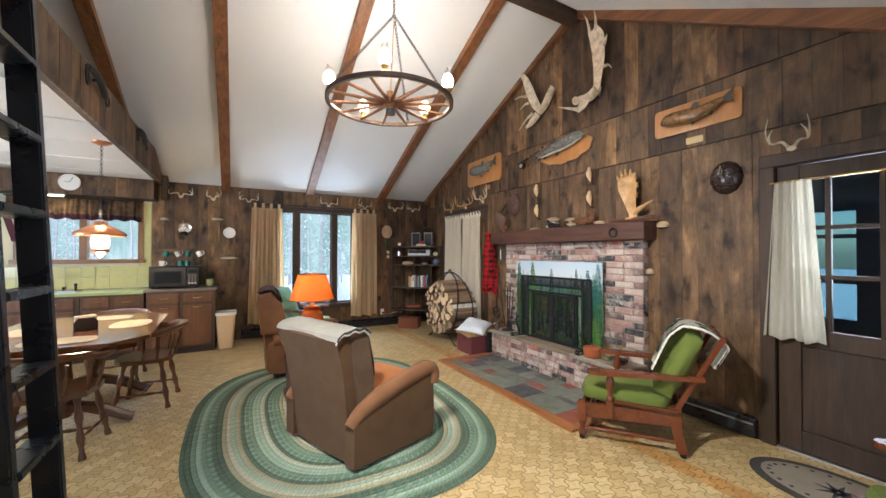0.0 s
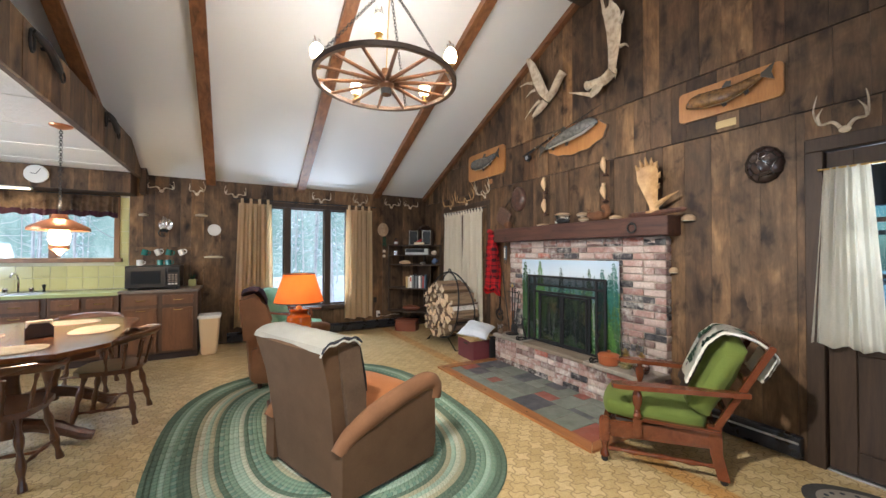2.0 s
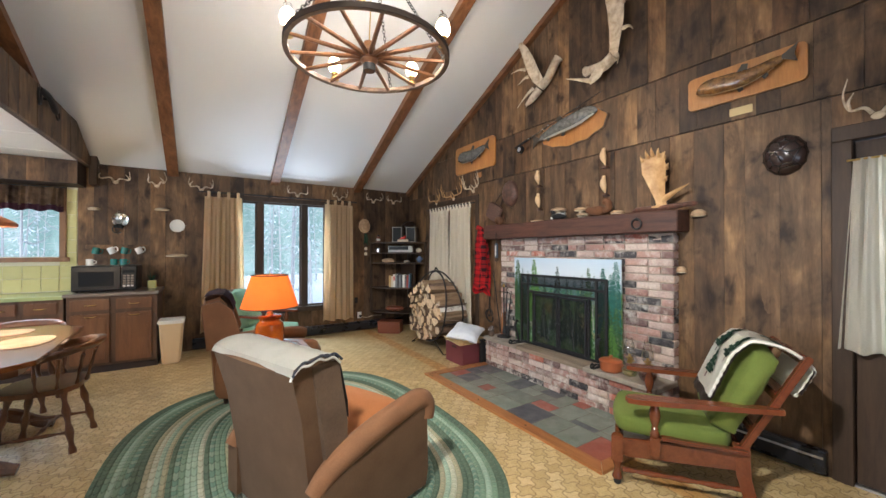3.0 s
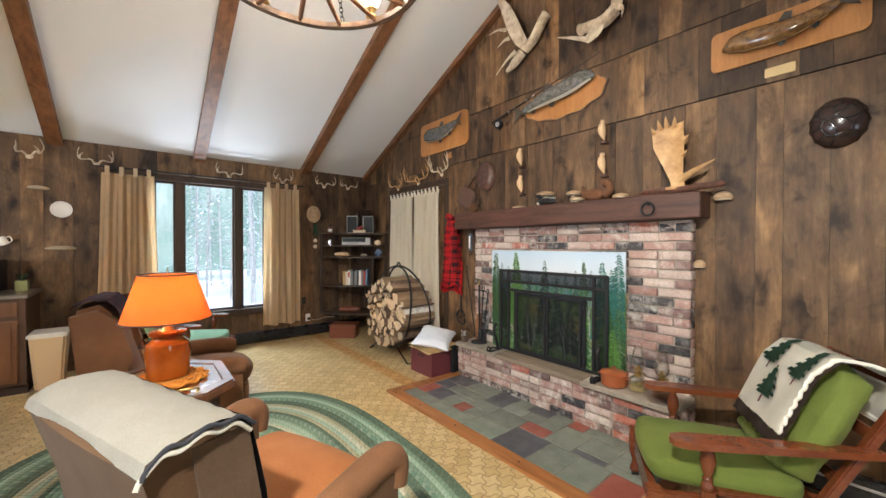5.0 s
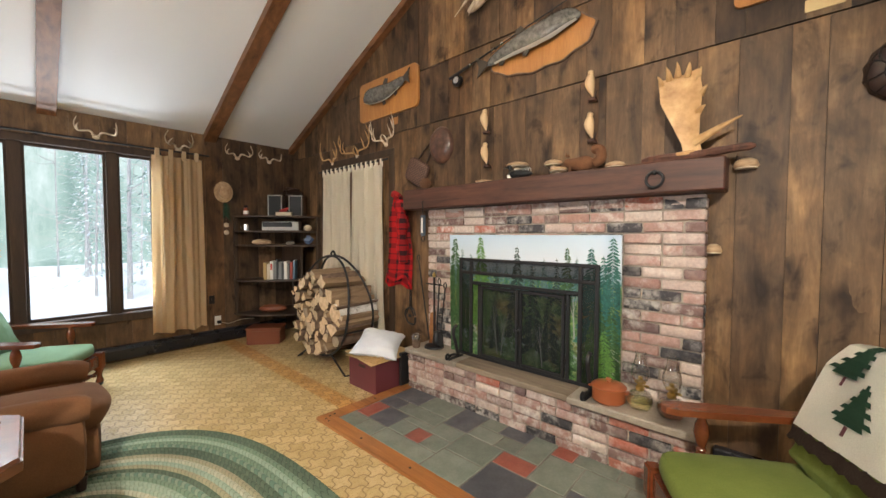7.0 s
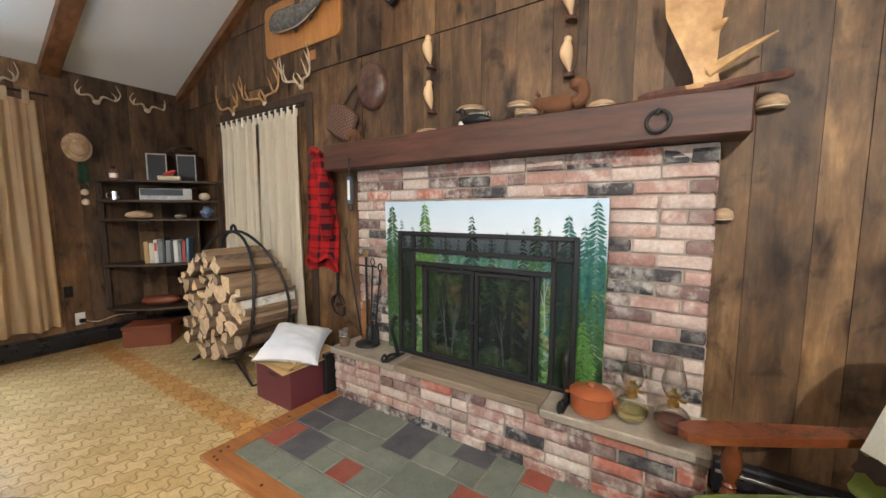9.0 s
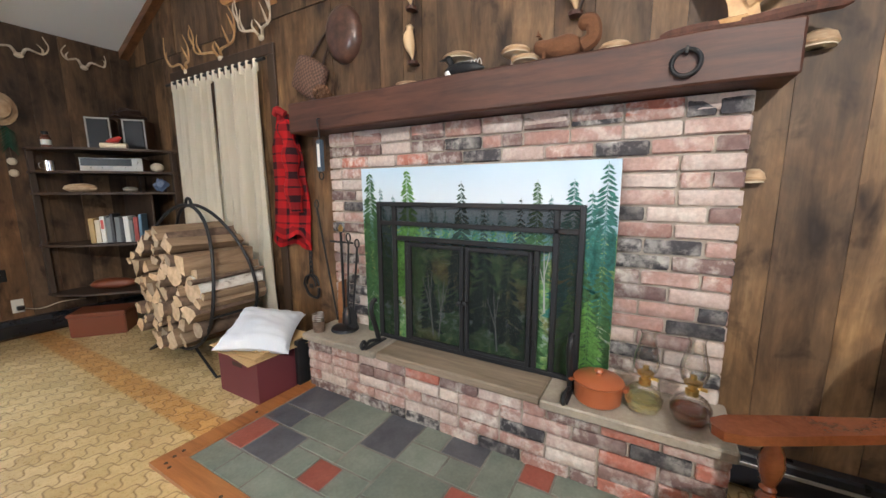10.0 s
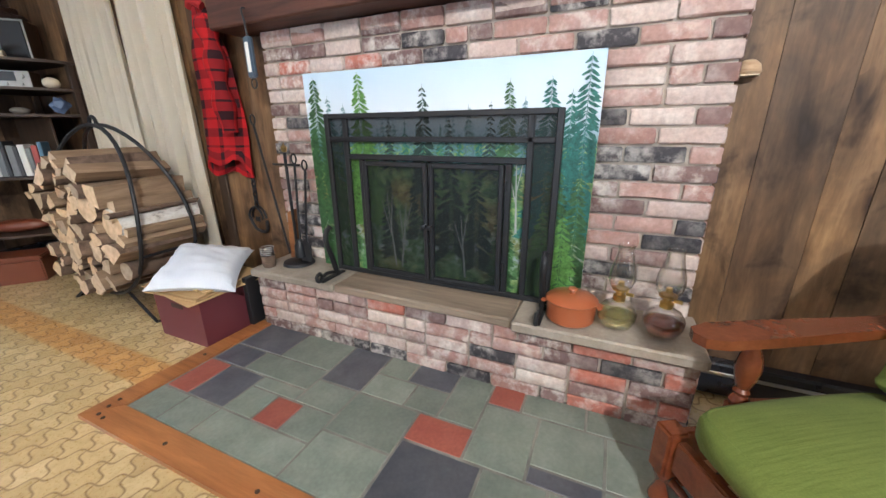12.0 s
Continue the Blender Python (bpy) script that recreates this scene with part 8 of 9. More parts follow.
def fish(parent, n, h, skin, m, bend=0.0, fin=None):
    """A mounted fish of length n facing left; m sets its place on the board."""
    fin = fin or FISH_DARK
    pts = curve([(-0.5 * n, 0.0, 0.03), (-0.40 * n, 0.02 * n, 0.04), (-0.2 * n, 0.0, 0.05), (0.1 * n, -0.005, 0.05), (0.34 * n, bend, 0.04), (0.43 * n, bend * 1.5, 0.035)], 5)
    rad = []
    for i in range(len(pts)):
        f = i / (len(pts) - 1)
        rad.append(h * (0.12 + 0.88 * min(1, f / 0.32) ** 0.6) * (1 if f < 0.5 else 1 - 0.78 * ((f - 0.5) / 0.5) ** 1.1))
    bm = bmesh.new()
    rings = []
    for p, r in zip(pts, rad):
        rings.append([bm.verts.new(p + Vector((0, r * math.cos(6.28318 * k / 16), 0.55 * r * math.sin(6.28318 * k / 16)))) for k in range(16)])
    for a, b in zip(rings, rings[1:]):
        for k in range(16):
            bm.faces.new((a[k], a[(k + 1) % 16], b[(k + 1) % 16], b[k]))
    bm.faces.new(rings[0][::-1]), bm.faces.new(rings[-1])
    bm.transform(m)
    body = part("fish_body", bm, skin, parent)
    bm = bmesh.new()
    span = (0.0, 0.35, 0.65) if n > 0.75 else (0.0, 0.15, 0.3)
    lows = [[p + Vector((0, -r * 1.02 * math.cos(t), 0.57 * r * math.sin(t) + 0.0022)) for t in span] for p, r in list(zip(pts, rad))[2:-5]]
    vs = [[bm.verts.new(q) for q in row] for row in lows]
    for a, b in zip(vs, vs[1:]):
        for k in range(2):
            bm.faces.new((a[k], a[k + 1], b[k + 1], b[k]))
    bm.transform(m)
    part("belly", bm, FISH_BELLY if skin is FISH_GREY else BIRD_TAN, body)
    t = Vector(pts[-1])
    for line in ([(t.x - 0.01, t.y + 0.012), (t.x + 0.12 * n, t.y + 0.11 * n), (t.x + 0.09 * n, t.y), (t.x + 0.12 * n, t.y - 0.10 * n), (t.x - 0.01, t.y - 0.012)],
                 [(-0.02 * n, 0.9 * h), (0.03 * n, 1.55 * h), (0.09 * n, 1.4 * h), (0.08 * n, 0.75 * h)], [(-0.05 * n, -0.85 * h), (0.0, -1.55 * h), (0.045 * n, -1.35 * h), (0.02 * n, -0.8 * h)],
                 [(0.2 * n, -0.5 * h + bend * 0.5), (0.25 * n, -1.2 * h + bend * 0.5), (0.29 * n, -1.0 * h + bend * 0.6), (0.27 * n, -0.3 * h + bend * 0.6)], [(-0.3 * n, -0.3 * h), (-0.22 * n, -0.75 * h), (-0.2 * n, -0.5 * h), (-0.25 * n, -0.2 * h)]):
        part("fin", prism(line, 0.006, m @ pose(0, 0, 0.045)), fin, body)
    part("eye", lathe([(0, 0), (0.008, 0), (0.006, 0.006), (0, 0.008)], 10, None, m @ pose(-0.44 * n, 0.10 * h, 0.055)), BLACK_PLASTIC, body)


plq = thing("mounted_trout", on_east(2.465, 2.61), "golden brown mounted trout on a varnished plaque", "mounted fish")
part("plaque", prism(rounded(0.345, 0.125, 0.035), 0.02, None, 0.004), PLAQUE, plq)
fish(plq, 0.56, 0.062, FISH_BROWN, pose(0.0, 0.0, 0.012), 0.035)
tag = solid("name_plate", prism(rounded(0.068, 0.028, 0.006), 0.004, None, 0.001), Mat("aged_brass_plate", (0.55, 0.42, 0.21), 0.45, 0.3), "small blank brass plate under the trout", "plate", "", on_east(2.475, 2.40))
plq = thing("mounted_salmon", on_east(5.60, 2.735), "small silver mounted fish on a varnished plaque", "mounted fish")
part("plaque", prism(rounded(0.455, 0.205, 0.06), 0.022, None, 0.004), PLAQUE, plq)
fish(plq, 0.70, 0.085, FISH_GREY, pose(0.0, 0.02, 0.014), 0.04)
small = solid("fish_tag", block(-0.05, 0.05, -0.035, 0.035, 0, 0.004, 0.001), PLAQUE, "small tan card pinned under the plaque", "card", "", on_east(5.50, 2.46))
plq = thing("mounted_togue", on_east(3.93, 2.675), "large silver mounted fish on a bark-edged oval board", "mounted fish")
edge = [((0.42 + 0.012 * math.sin(9 * a)) * math.cos(a), (0.175 + 0.010 * math.sin(11 * a + 1)) * math.sin(a)) for a in [6.28318 * k / 48 for k in range(48)]]
part("bark_edge", prism(edge, 0.018, None, 0.003), BARK, plq)
part("plaque", prism([(x * 0.965, y * 0.955) for x, y in edge], 0.004, pose(0, 0, 0.0175)), PLAQUE, plq)
fish(plq, 0.80, 0.076, FISH_GREY, pose(-0.07, 0.045, 0.016, 0, 0, 186) @ Matrix.Diagonal((1, -1, 1, 1)), -0.02)
rodm = on_east(4.40, 2.70, 0.02)
rodt = thing("fly_rod", rodm, "short fly rod with a black reel hung behind the fish", "fishing rod")
part("blank", tube([(-0.32, -0.04, 0.02), (0.85, 0.23, 0.02)], [0.008, 0.003], 8), BLACK_PLASTIC, rodt)
part("grip", tube([(-0.34, -0.045, 0.02), (-0.12, 0.006, 0.02)], 0.013, 10), IRON, rodt)
for f in (0.0, 0.22, 0.3):
    part("ferrule", tube([(-0.12 + f, 0.006 + f * 0.23, 0.02), (-0.10 + f, 0.011 + f * 0.23, 0.02)], 0.014, 10), CHROME, rodt)
reel = part("reel", tube([(-0.25, -0.085, 0.005), (-0.25, -0.085, 0.04)], 0.045, 20), BLACK_PLASTIC, rodt)
part("reel_face", tube([(-0.25, -0.085, 0.0402), (-0.25, -0.085, 0.044)], 0.028, 16), CHROME, reel)


def shell(m, w, h, d, material, label):
    bm = bmesh.new()
    bmesh.ops.create_uvsphere(bm, u_segments=28, v_segments=14, radius=1.0)
    for v in list(bm.verts):
        if v.co.z < -0.05:
            bm.verts.remove(v)
    for v in bm.verts:
        a = math.atan2(v.co.y, v.co.x)
        rim = 1 + (0.03 * math.cos(13 * a) if v.co.z < 0.25 else 0)
        v.co = Vector((v.co.x * w * rim, v.co.y * h * rim, max(0.0, v.co.z) ** 0.8 * d))
    return solid("turtle_shell", bm, material, label, "turtle shell", "turtle shells", m)


shell(on_east(2.235, 2.025), 0.115, 0.135, 0.085, SHELL_DARK, "glossy dark turtle shell hung on the wall")
shell(on_east(4.86, 2.115) @ pose(0, 0, 0, 0, 0, 8), 0.135, 0.165, 0.07, SHELL_BROWN, "brown turtle shell hung beside the doorway")
bk = thing("splint_basket", on_east(5.13, 1.90, 0.01) @ pose(0, 0, 0, 0, 0, -28), "flat dark woven splint basket hung by its strap", "basket")
part("weave", pad(-0.13, 0.13, -0.11, 0.11, 0, 0.07, 0.015, 4), BASKET, bk)
part("strap", tube(curve([(-0.06, 0.10, 0.02), (-0.02, 0.24, 0.01), (0.03, 0.30, 0.01), (0.05, 0.22, 0.01), (0.06, 0.10, 0.02)], 5), 0.008, 6), DARK_BROWN, bk)
bm = bmesh.new()
for i in range(9):
    for k in range(8):
        a = 6.28 * (k + 0.5 * (i % 2)) / 8
        r = 0.045 * math.sin(3.14 * (i + 1.4) / 11)
        m = pose(r * math.cos(a), r * math.sin(a), 0.010 * i + 0.012) @ pose(0, 0, 0, 0, 55, math.degrees(a))
        lathe([(0.0, 0.0), (0.012, 0.002), (0.0, 0.014)], 5, bm, m)
lathe([(0.0, 0), (0.03, 0.02), (0.03, 0.06), (0.0, 0.10)], 10, bm)
solid("pine_cone", bm, PINECONE, "brown pine cone on the end of the mantel", "pine cone", "", pose(3.89, 4.96, 1.716))


def cap(m, r, h, label, stem=0.0, material=None):
    t = thing("bracket_fungus", m, label, "fungus", "dried fungi")
    q = [(0.0, 0.0), (r * 0.9, 0.004), (r, 0.012), (r * 0.82, h * 0.7), (r * 0.4, h * 0.97), (0.0, h)]
    part("cap", lathe([(a, b + stem) for a, b in q], 22), material or MUSHROOM, t)
    part("underside", lathe([(0.0, stem - 0.003), (r * 0.88, stem - 0.001), (r * 0.88, stem + 0.004)], 22), FUNGUS_WHITE, t, "pale underside")
    if stem:
        part("stem", lathe([(0, 0), (r * 0.35, 0), (r * 0.28, stem - 0.003), (0, stem - 0.003)], 14), FUNGUS_WHITE, t)
    return t


cap(pose(3.88, 4.31, 1.7155), 0.075, 0.022, "flat tan bracket fungus on the mantel", 0.003)
cap(pose(3.93, 4.05, 1.7155), 0.085, 0.035, "tan capped fungus on a stem on the mantel", 0.10)
cap(pose(3.91, 3.76, 1.7155), 0.065, 0.035, "tan capped fungus on a stem on the mantel", 0.075)
cap(pose(3.86, 3.70, 1.7155), 0.06, 0.03, "low tan fungus on the mantel", 0.02)
cap(pose(3.88, 3.35, 1.7155), 0.06, 0.035, "low tan fungus on the mantel", 0.008)
cap(on_east(2.74, 1.655, 0.02) @ pose(0, 0, 0, -90, 0, 0), 0.055, 0.055, "tan bracket fungus growing from the wall boards", 0.003)
cap(on_east(2.865, 1.215, 0.02) @ pose(0, 0, 0, -90, 0, 0), 0.038, 0.05, "tan bracket fungus growing from the wall boards", 0.003, MUSHROOM)
for x, z, r in ((-0.42, 1.90, 0.06), (0.26, 1.93, 0.085), (0.42, 1.31, 0.13)):
    cap(on_north(x, z, 0.02) @ pose(0, 0, 0, -90, 0, 0), r, 0.035, "pale bracket fungus on the dark board wall", 0.003, FUNGUS_WHITE)
loon = thing("loon_decoy", pose(3.86, 3.98, 1.716, 0, 0, -90), "small black and white loon decoy on the mantel", "decoy")
part("body", tube(curve([(-0.11, 0, 0.03), (-0.05, 0, 0.035), (0.03, 0, 0.032), (0.09, 0, 0.028)], 4), [0.01, 0.02, 0.026, 0.03, 0.033, 0.034, 0.034, 0.034, 0.032, 0.028, 0.02, 0.012, 0.004], 12), BLACK_PLASTIC, loon)
part("neck", tube(curve([(-0.075, 0, 0.04), (-0.085, 0, 0.075), (-0.10, 0, 0.092), (-0.145, 0, 0.09)], 4), [0.016, 0.015, 0.015, 0.014, 0.014, 0.015, 0.017, 0.018, 0.016, 0.010, 0.006, 0.004, 0.002], 10), BLACK_PLASTIC, loon)
part("breast", lathe([(0, 0.004), (0.025, 0.012), (0.028, 0.03), (0.0, 0.05)], 12, None, pose(-0.085, 0, 0)), WHITE_CHINA, loon, "white breast")
for k in range(7):
    part("back_bar", tube([(-0.04 + 0.018 * k, 0.022 * math.cos(a), 0.037 + 0.033 * math.sin(a)) for a in [0.4 + 2.3 * j / 6 for j in range(7)]], 0.0025, 5), WHITE_CHINA, loon)
sq = thing("stuffed_squirrel", pose(3.87, 3.56, 1.716, 0, 0, -90), "small reddish brown stuffed squirrel on the mantel", "mount")
part("body", tube(curve([(-0.10, 0, 0.085), (-0.06, 0, 0.06), (0.02, 0, 0.05), (0.09, 0, 0.05)], 4), [0.012, 0.024, 0.03, 0.032, 0.034, 0.038, 0.042, 0.046, 0.05, 0.05, 0.045, 0.035, 0.012], 12), FUR, sq)
part("tail", tube(curve([(0.08, 0, 0.04), (0.13, 0, 0.07), (0.12, 0, 0.13), (0.07, 0, 0.125)], 5), [0.015] + [0.03] * 13 + [0.025, 0.01], 10), FUR, sq)
for s in (1, -1):
    part("ear", lathe([(0, 0), (0.010, 0.004), (0.0, 0.026)], 8, None, pose(-0.085, 0.016 * s, 0.105)), FUR, sq)
    part("paw", tube([(-0.05, 0.02 * s, 0.05), (-0.06, 0.024 * s, 0.006)], [0.012, 0.007], 8), FUR, sq)
for y, z in ((4.36, 2.235), (4.355, 1.97), (3.53, 2.295), (3.53, 2.03)):
    b = thing("carved_bird", on_east(y, z, 0.012), "carved pale bird on a dark twig bracket", "carving", "carved birds")
    part("bird", tube(curve([(0.004, 0.078, 0.04), (0.0, 0.050, 0.042), (-0.004, 0.0, 0.045), (0.006, -0.055, 0.04), (0.012, -0.088, 0.03)], 4), [0.006, 0.016, 0.020, 0.019, 0.017, 0.022, 0.027, 0.030, 0.031, 0.030, 0.027, 0.023, 0.018, 0.014, 0.011, 0.009, 0.006], 12), BIRD_TAN, b)
    part("perch", lathe([(0, -0.02), (0.028, -0.015), (0.03, 0.0), (0, 0.006)], 10, None, pose(0.01, -0.10, 0.03, -90, 0, 0)), MANTEL_WOOD, b)
    part("twig", tube([(0.03, -0.115, 0.0), (0.03, -0.10, 0.05), (0.045, -0.06, 0.055)], 0.006, 6), DARK_BROWN, b)
hat = thing("straw_hat", on_north(3.11, 1.83, 0.0), "round woven straw hat hung on the dark wall", "hat")
part("brim", lathe([(0.07, 0.03), (0.10, 0.015), (0.115, 0.01), (0.115, 0.004), (0.07, 0.02)], 28, None, Matrix.Diagonal((0.9, 1.1, 1, 1))), MUSHROOM, hat)
part("crown", lathe([(0.075, 0.02), (0.065, 0.055), (0.03, 0.065), (0.0, 0.066)], 28, None, Matrix.Diagonal((0.9, 1.1, 1, 1))), MUSHROOM, hat)
rib = thing("hanging_sprig", on_north(3.13, 1.70, 0.01), "dark green sprig with hanging pale shells", "ornament")
bm = bmesh.new()
for k in range(16):
    tube([(0.0, -0.01 * k, 0.01), (0.045 * (1 if k % 2 else -1), -0.04 - 0.012 * k, 0.02)], [0.008, 0.002], 5, bm)
part("sprig", bm, PINE_GREEN, rib)
part("string", tube([(0, 0, 0.01), (0.0, -0.32, 0.012)], 0.002, 5), BASKET, rib)
for z in (-0.27, -0.36):
    part("shell", lathe([(0, 0), (0.03, 0.006), (0.018, 0.02), (0, 0.024)], 12, None, pose(0, z, 0.004)), FUNGUS_WHITE, rib)
plate = thing("wall_plate", on_north(0.425, 1.735, 0.004), "white china plate with a faint pattern on the wall", "plate")
part("dish", lathe([(0, 0.0), (0.05, 0.0), (0.085, 0.014), (0.086, 0.018), (0.05, 0.006), (0, 0.006)], 32), WHITE_CHINA, plate)
part("rim_ring", tube([(0.07 * math.cos(a), 0.07 * math.sin(a), 0.014) for a in [6.28 * k / 36 for k in range(37)]], 0.0015, 5, None, False), STEEL, plate)
wl = thing("wall_oil_lamp", on_north(-0.20, 1.70, 0.0), "iron bracket oil lamp with a clear chimney on the wall", "oil lamp")
part("bracket", tube(curve([(0.0, -0.04, 0.0), (0.0, -0.06, 0.08), (0.0, -0.03, 0.12)], 4), 0.008, 6), IRON, wl)
part("scroll", tube([(0.05 * math.cos(a), -0.03 + 0.05 * math.sin(a), 0.01) for a in [5.5 * k / 16 for k in range(17)]], 0.007, 6), IRON, wl)
part("font", lathe([(0, 0), (0.045, 0.0), (0.055, 0.03), (0.03, 0.05), (0, 0.05)], 18, None, pose(0.03, -0.02, 0.12, -90, 0, 0)), DARK_GLASS, wl)
part("chimney", lathe([(0.025, 0.05), (0.045, 0.09), (0.042, 0.13), (0.025, 0.18), (0.022, 0.22)], 18, None, pose(0.03, -0.02, 0.12, -90, 0, 0)), THIN_GLASS, wl, "clear glass chimney")
part("reflector", lathe([(0.0, 0.010), (0.06, 0.014), (0.085, 0.026), (0.087, 0.024), (0.06, 0.010), (0.0, 0.006)], 24, None, pose(0.03, 0.09, 0.0)), CHROME, wl, "round tin reflector")
rail = thing("mug_rail", on_north(-0.20, 1.44, 0.0), "wooden wall rail with hanging mugs", "mug rail")
part("board", block(-0.30, 0.32, -0.025, 0.03, 0.0, 0.016, 0.003), PANEL, rail)
for x, mat_, n in ((-0.19, GREEN_CHINA, 0), (-0.05, WHITE_CHINA, 1), (0.08, GREEN_CHINA, 2), (0.22, WHITE_CHINA, 3)):
    part("peg", tube([(x, -0.012, 0.016), (x, -0.004, 0.06)], 0.006, 8), MAPLE, rail)
    mg = thing("mug", on_north(-0.20 + x, 1.405, 0.055) @ pose(0, 0, 0, 0, 0, 25 * (1 if n % 2 else -0.4)), ("green" if mat_ is GREEN_CHINA else "white") + " china mug hanging on the wall rail", "mug", "hanging mugs")
    part("cup", lathe([(0, -0.05), (0.035, -0.05), (0.037, 0.03), (0.033, 0.03), (0.03, -0.044), (0, -0.044)], 20, None, pose(0, -0.02, 0.02, 90, 0, 0)), mat_, mg)
    part("handle", tube(curve([(0.035, 0.015, 0.02), (0.062, 0.01, 0.02), (0.06, -0.03, 0.02), (0.035, -0.04, 0.02)], 4), 0.005, 6), mat_, mg)
for x, mat_ in ((-0.42, WHITE_CHINA), (-0.20, GREEN_CHINA), (-0.11, GREEN_CHINA)):
    mg = thing("mug", pose(x, 7.42, 1.217), ("white" if mat_ is WHITE_CHINA else "green") + " china cup standing on the microwave", "mug", "cups on the microwave")
    part("cup", lathe([(0, 0), (0.034, 0), (0.036, 0.075), (0.032, 0.075), (0.029, 0.006), (0, 0.006)], 20), mat_, mg)
    part("handle", tube(curve([(0.034, 0, 0.06), (0.058, 0, 0.05), (0.056, 0, 0.025), (0.034, 0, 0.018)], 4), 0.0045, 6), mat_, mg)
lump("stuffed_duck", pose(3.86, 7.40, 1.815), (0.13, 0.06, 0.05), DARK_BROWN, "dark stuffed duck on top of the speaker", "mount", 12, 0.6)

# old iron hardware on the loft fascia
for y, n, s in ((4.45, 0.42, 1), (5.95, 0.40, 2)):
    m = Matrix.Translation((LX + 0.003, y, 2.68)) @ Matrix(((0, 0, 1, 0), (1, 0, 0, 0), (0, 1, 0, 0), (0, 0, 0, 1)))
    hk = thing("ox_yoke_iron", m, "old black iron harness bar with a ring on the loft edge", "ironware", "old ironware")
    part("bar", tube(curve([(-n / 2, 0.05, 0.03), (-0.05, 0.03, 0.05), (n / 2, -0.03, 0.03)], 5), [0.018] + [0.026] * 9 + [0.014], 8), IRON, hk)
    part("bolt", tube([(0, 0.03, 0.0), (0, 0.03, 0.05)], 0.012, 8), IRON, hk)
    part("ring", tube([(n / 2 + 0.04 + 0.04 * math.cos(a), -0.04 + 0.04 * math.sin(a), 0.03) for a in [6.28 * k / 18 for k in range(19)]], 0.007, 6, None, False), IRON, hk)
    part("link", tube([(-n / 2 + 0.03 * math.cos(a), -0.01 + 0.07 * math.sin(a), 0.03) for a in [6.28 * k / 18 for k in range(19)]], 0.008, 6, None, False), IRON, hk)
rope = thing("purple_ribbon", pose(-2.02, 7.50, 1.55), "plum curtain tie hanging by the kitchen window", "ribbon")
part("band", prism([(-0.03, 0.34), (0.04, 0.34), (0.13, 0.0), (0.06, 0.0)], 0.01, Matrix(((1, 0, 0, 0), (0, 0, -1, 0), (0, 1, 0, 0), (0, 0, 0, 1)))), PURPLE, rope)

# ---- boards, bricks and tiles, piece by piece ----


def board_edges(a, b, seed, low=0.12, high=0.225):
    r = random.Random(seed)
    out = [a]
    while out[-1] < b:
        out.append(out[-1] + r.uniform(low, high))
    return out


def boards(parent, edges, spans, top, m, seed, thick=0.018):
    """Upright boards over spans (a0, a1, z0, z1); top(a) limits their height."""
    r = random.Random(seed)
    for a0, a1, z0, z1 in spans:
        for e0, e1 in zip(edges, edges[1:]):
            p, q = max(e0, a0), min(e1, a1)
            if q - p < 0.02:
                continue
            t0, t1 = min(z1, top(p)), min(z1, top(q))
            if min(t0, t1) - z0 < 0.05:
                continue
            g = 0.0009
            line = [(p + g, z0 + g), (q - g, z0 + g), (q - g, t1 - g), (p + g, t0 - g)]
            bm = prism(line, thick + r.uniform(-0.002, 0.003), None, 0.0018)
            for v in bm.verts:
                v.co.z -= thick
            bm.transform(m)
            part("board", bm, PANEL, parent)


E_SIDE = Matrix(((0, 0, -1, EX), (1, 0, 0, 0), (0, 1, 0, 0), (0, 0, 0, 1)))
edges = board_edges(-1.2, NY, 3)
boards(wall_east, edges, ((2.02, NY, 0.0, 2.335), (0.0, 0.93, 0.0, 2.335), (0.93, 2.02, 2.14, 2.335)), lambda y: roof(y) - 0.01, E_SIDE, 1)
boards(wall_east, board_edges(-1.2, NY, 8), ((0.0, NY, 2.342, 2.845),), lambda y: roof(y) - 0.01, E_SIDE, 2)
boards(wall_east, board_edges(-1.2, NY, 9), ((0.0, NY, 2.852, 4.4),), lambda y: roof(y) - 0.01, E_SIDE, 3)
for y in (4.33, 3.47):
    structure("trim", block(EX - 0.008, EX - 0.0005, y - 0.022, y + 0.022, 1.72, 2.33, 0.002), PANEL, "narrow board strip on the panelled wall", "trim")
n_edges = board_edges(-0.57, EX, 4)
boards(wall_north, n_edges, ((-0.57, 1.13, 0.0, 2.56), (1.13, 2.50, 0.0, 0.43), (1.13, 2.50, 2.21, 2.56), (2.50, EX, 0.0, 2.56)), lambda x: EAVE - 0.005, N_WALL, 5)
loft_m = Matrix(((0, 0, 1, LX), (1, 0, 0, 0), (0, 1, 0, 0), (0, 0, 0, 1)))
boards(loft_face, board_edges(2.3, NY, 6), ((2.3, NY, LZ - 0.02, LZ + 0.36),), lambda y: roof(y) - 0.02, loft_m, 6)
sof_m = Matrix(((1, 0, 0, 0), (0, 0, -1, 7.278), (0, 1, 0, 0), (0, 0, 0, 1)))
boards(soffit, board_edges(WX, -0.5, 7), ((WX, -0.5, 2.17, LZ - 0.003),), lambda x: 9, sof_m, 7, 0.0)

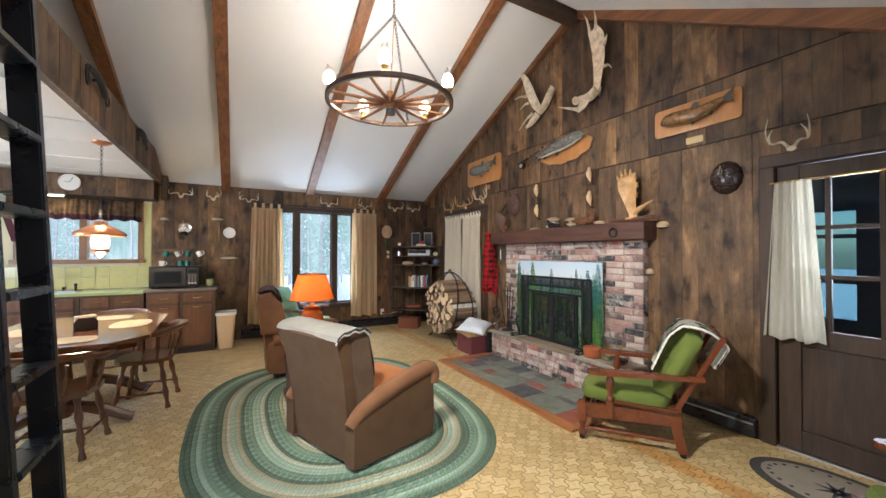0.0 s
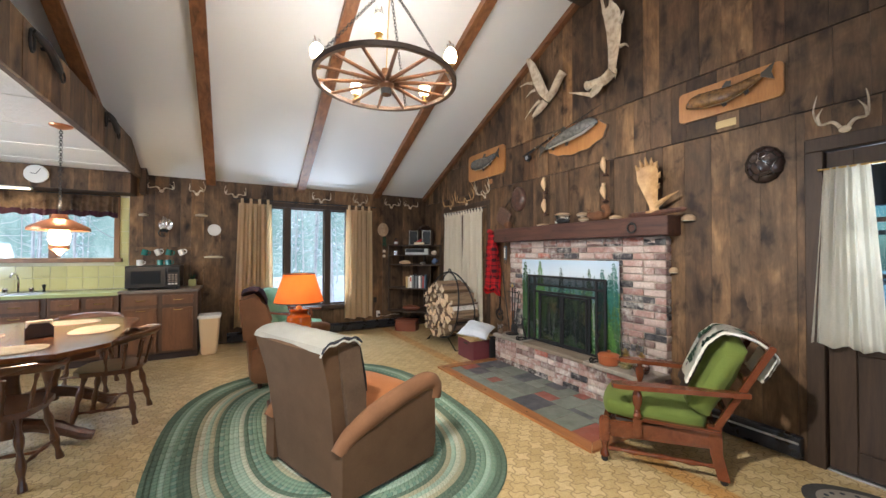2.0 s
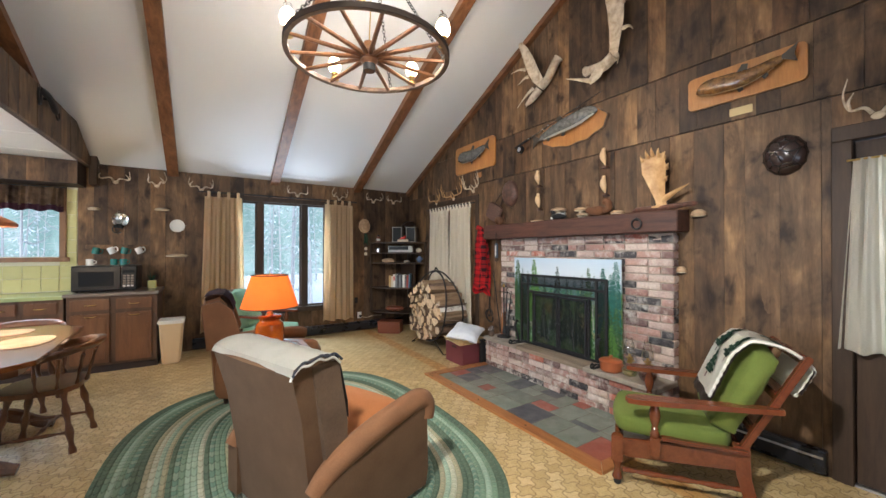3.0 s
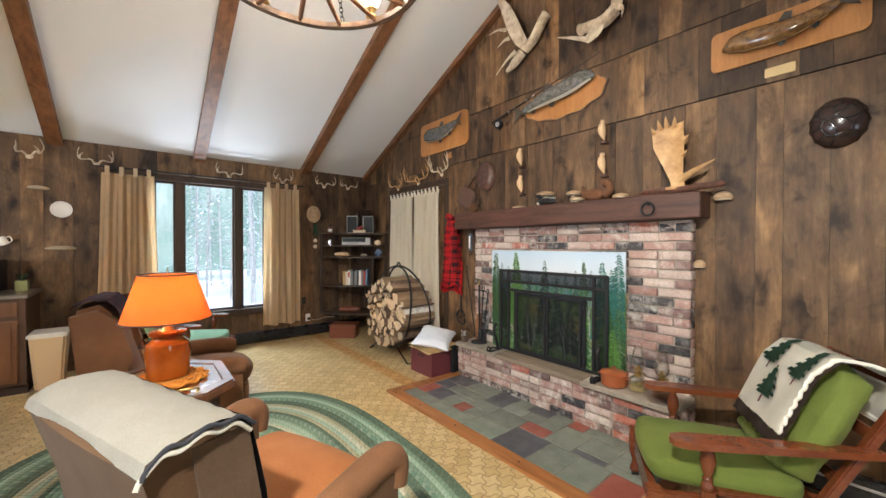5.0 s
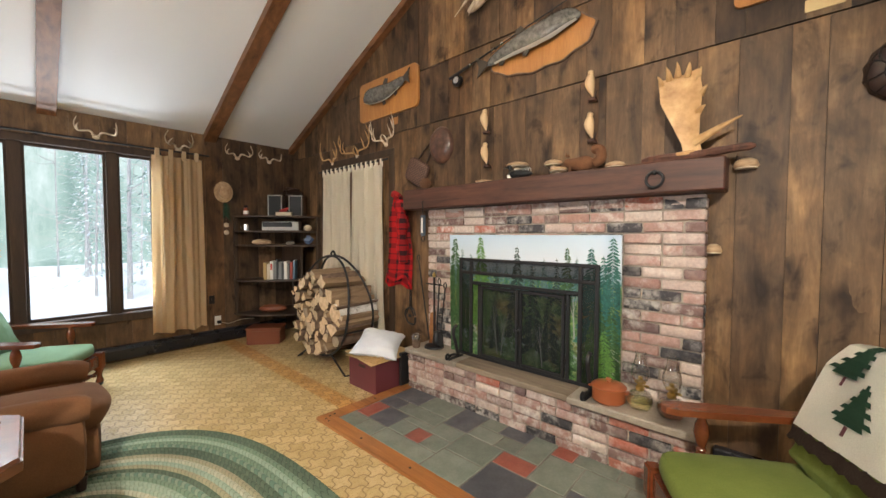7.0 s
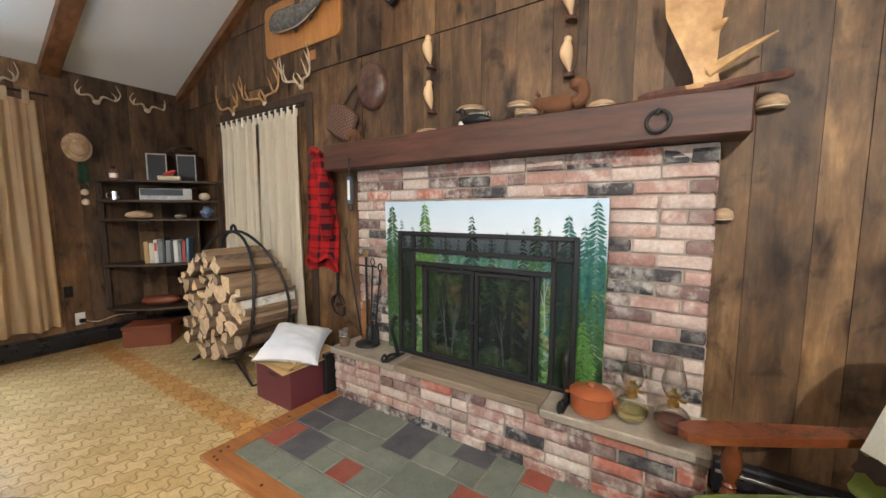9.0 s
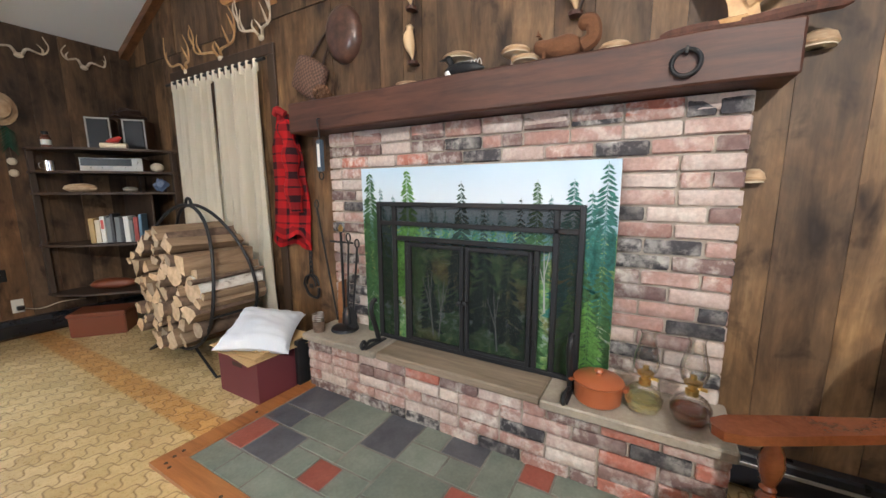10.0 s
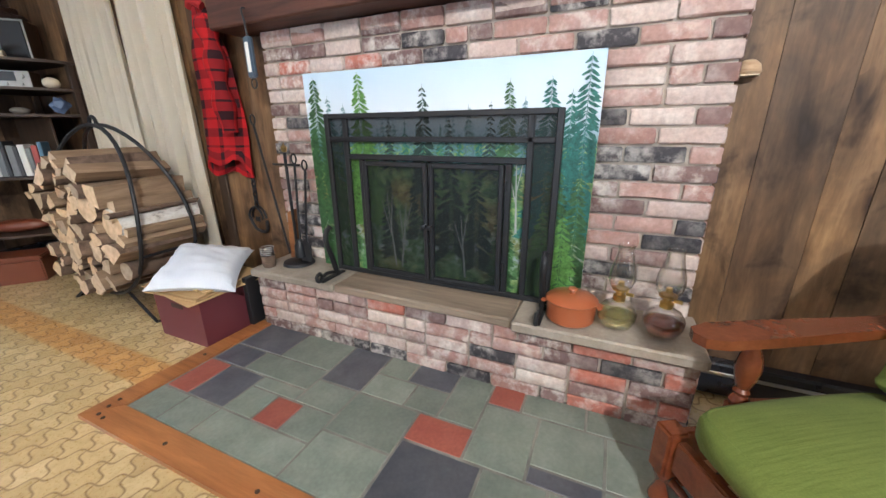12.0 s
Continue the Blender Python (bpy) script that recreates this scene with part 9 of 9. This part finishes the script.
# yellow wall tiles round the kitchen window
tile_me = mesh_of("tile", block(-0.0755, 0.0755, -0.006, 0.0, -0.0755, 0.0755, 0.003), YELLOW_TILE)
bm = bmesh.new()
for x0, x1, z0, z1 in ((WX, -1.94, 0.9, 2.18), (-0.72, -0.575, 0.9, 2.18), (-1.94, -0.72, 0.9, 1.32), (-1.94, -0.72, 2.12, 2.18)):
    box(bm, x0, x1, NY + 0.008, NY + 0.019, z0, z1)
backsplash = structure("backsplash", bm, GROUT, "pale yellow wall tiles above the counter", "wall tile")
for i in range(17):
    for k in range(8):
        x, z = -0.655 - 0.1545 * i, 0.985 + 0.1545 * k
        if -2.07 < x < -0.62 and 1.19 < z < 2.2 and x < -0.70:
            continue
        if x > WX + 0.1:
            piece("tile", tile_me, backsplash, pose(x, NY + 0.007, z))

# bricks of the fireplace: fourteen slightly different shapes


def brick_shape(n, seed):
    bm = block(-0.012, 0.012, -n / 2, n / 2, -0.0275, 0.0275, 0)
    bmesh.ops.subdivide_edges(bm, edges=[e for e in bm.edges if e.calc_length() > 0.05], cuts=1, use_grid_fill=True)
    bev(bm, 0.0045, 1, 60)
    r = random.Random(seed)
    for v in bm.verts:
        v.co += Vector((r.uniform(-0.0022, 0.0022), r.uniform(-0.0022, 0.0022), r.uniform(-0.0018, 0.0018)))
    return mesh_of("brick", bm, BRICKS)


long_bricks = [brick_shape(0.196, k) for k in range(6)]
half_bricks = [brick_shape(0.092, 20 + k) for k in range(4)]
rng = random.Random(12)


def course(x, y0, y1, z, offset):
    y = y0
    first = True
    while y < y1 - 0.03:
        n = 0.092 if (first and offset) or (not first and rng.random() < 0.13) else 0.196
        if y + n > y1 - 0.05:
            n = 0.196 if y1 - y > 0.15 else 0.092
            me = (long_bricks if n > 0.1 else half_bricks)[rng.randrange(4)]
            m = pose(x + rng.uniform(-0.003, 0.003), (y + y1) / 2, z) @ Matrix.Diagonal((1, (y1 - y) / n, 1, 1))
            piece("brick", me, fireplace, m)
            return
        me = (long_bricks if n > 0.1 else half_bricks)[rng.randrange(4)]
        piece("brick", me, fireplace, pose(x + rng.uniform(-0.003, 0.003), y + n / 2, z, rng.uniform(-0.4, 0.4), 0, rng.uniform(-0.6, 0.6)))
        y, first = y + n + 0.011, False


for k in range(18):
    z = 0.372 + 0.0655 * k
    if z < 1.50:
        course(BX + 0.004, 2.897, 4.952, z + 0.004, k % 2)
course(BX + 0.004, 2.897, 4.952, 1.508, 0)
for k in range(5):
    course(HX + 0.004, 2.885, 4.935, 0.032 + 0.0615 * k, k % 2)
for k in range(18):
    piece("brick", half_bricks[k % 4], fireplace, pose(3.965, 2.903, min(0.376 + 0.0655 * k, 1.508), 0, 0, 90) @ Matrix.Diagonal((0.8, 0.8, 1, 1)))
for k in range(5):
    for j in range(3):
        piece("brick", half_bricks[(k + j) % 4], fireplace, pose(3.72 + 0.103 * j, 2.889, 0.032 + 0.0615 * k, 0, 0, 90))
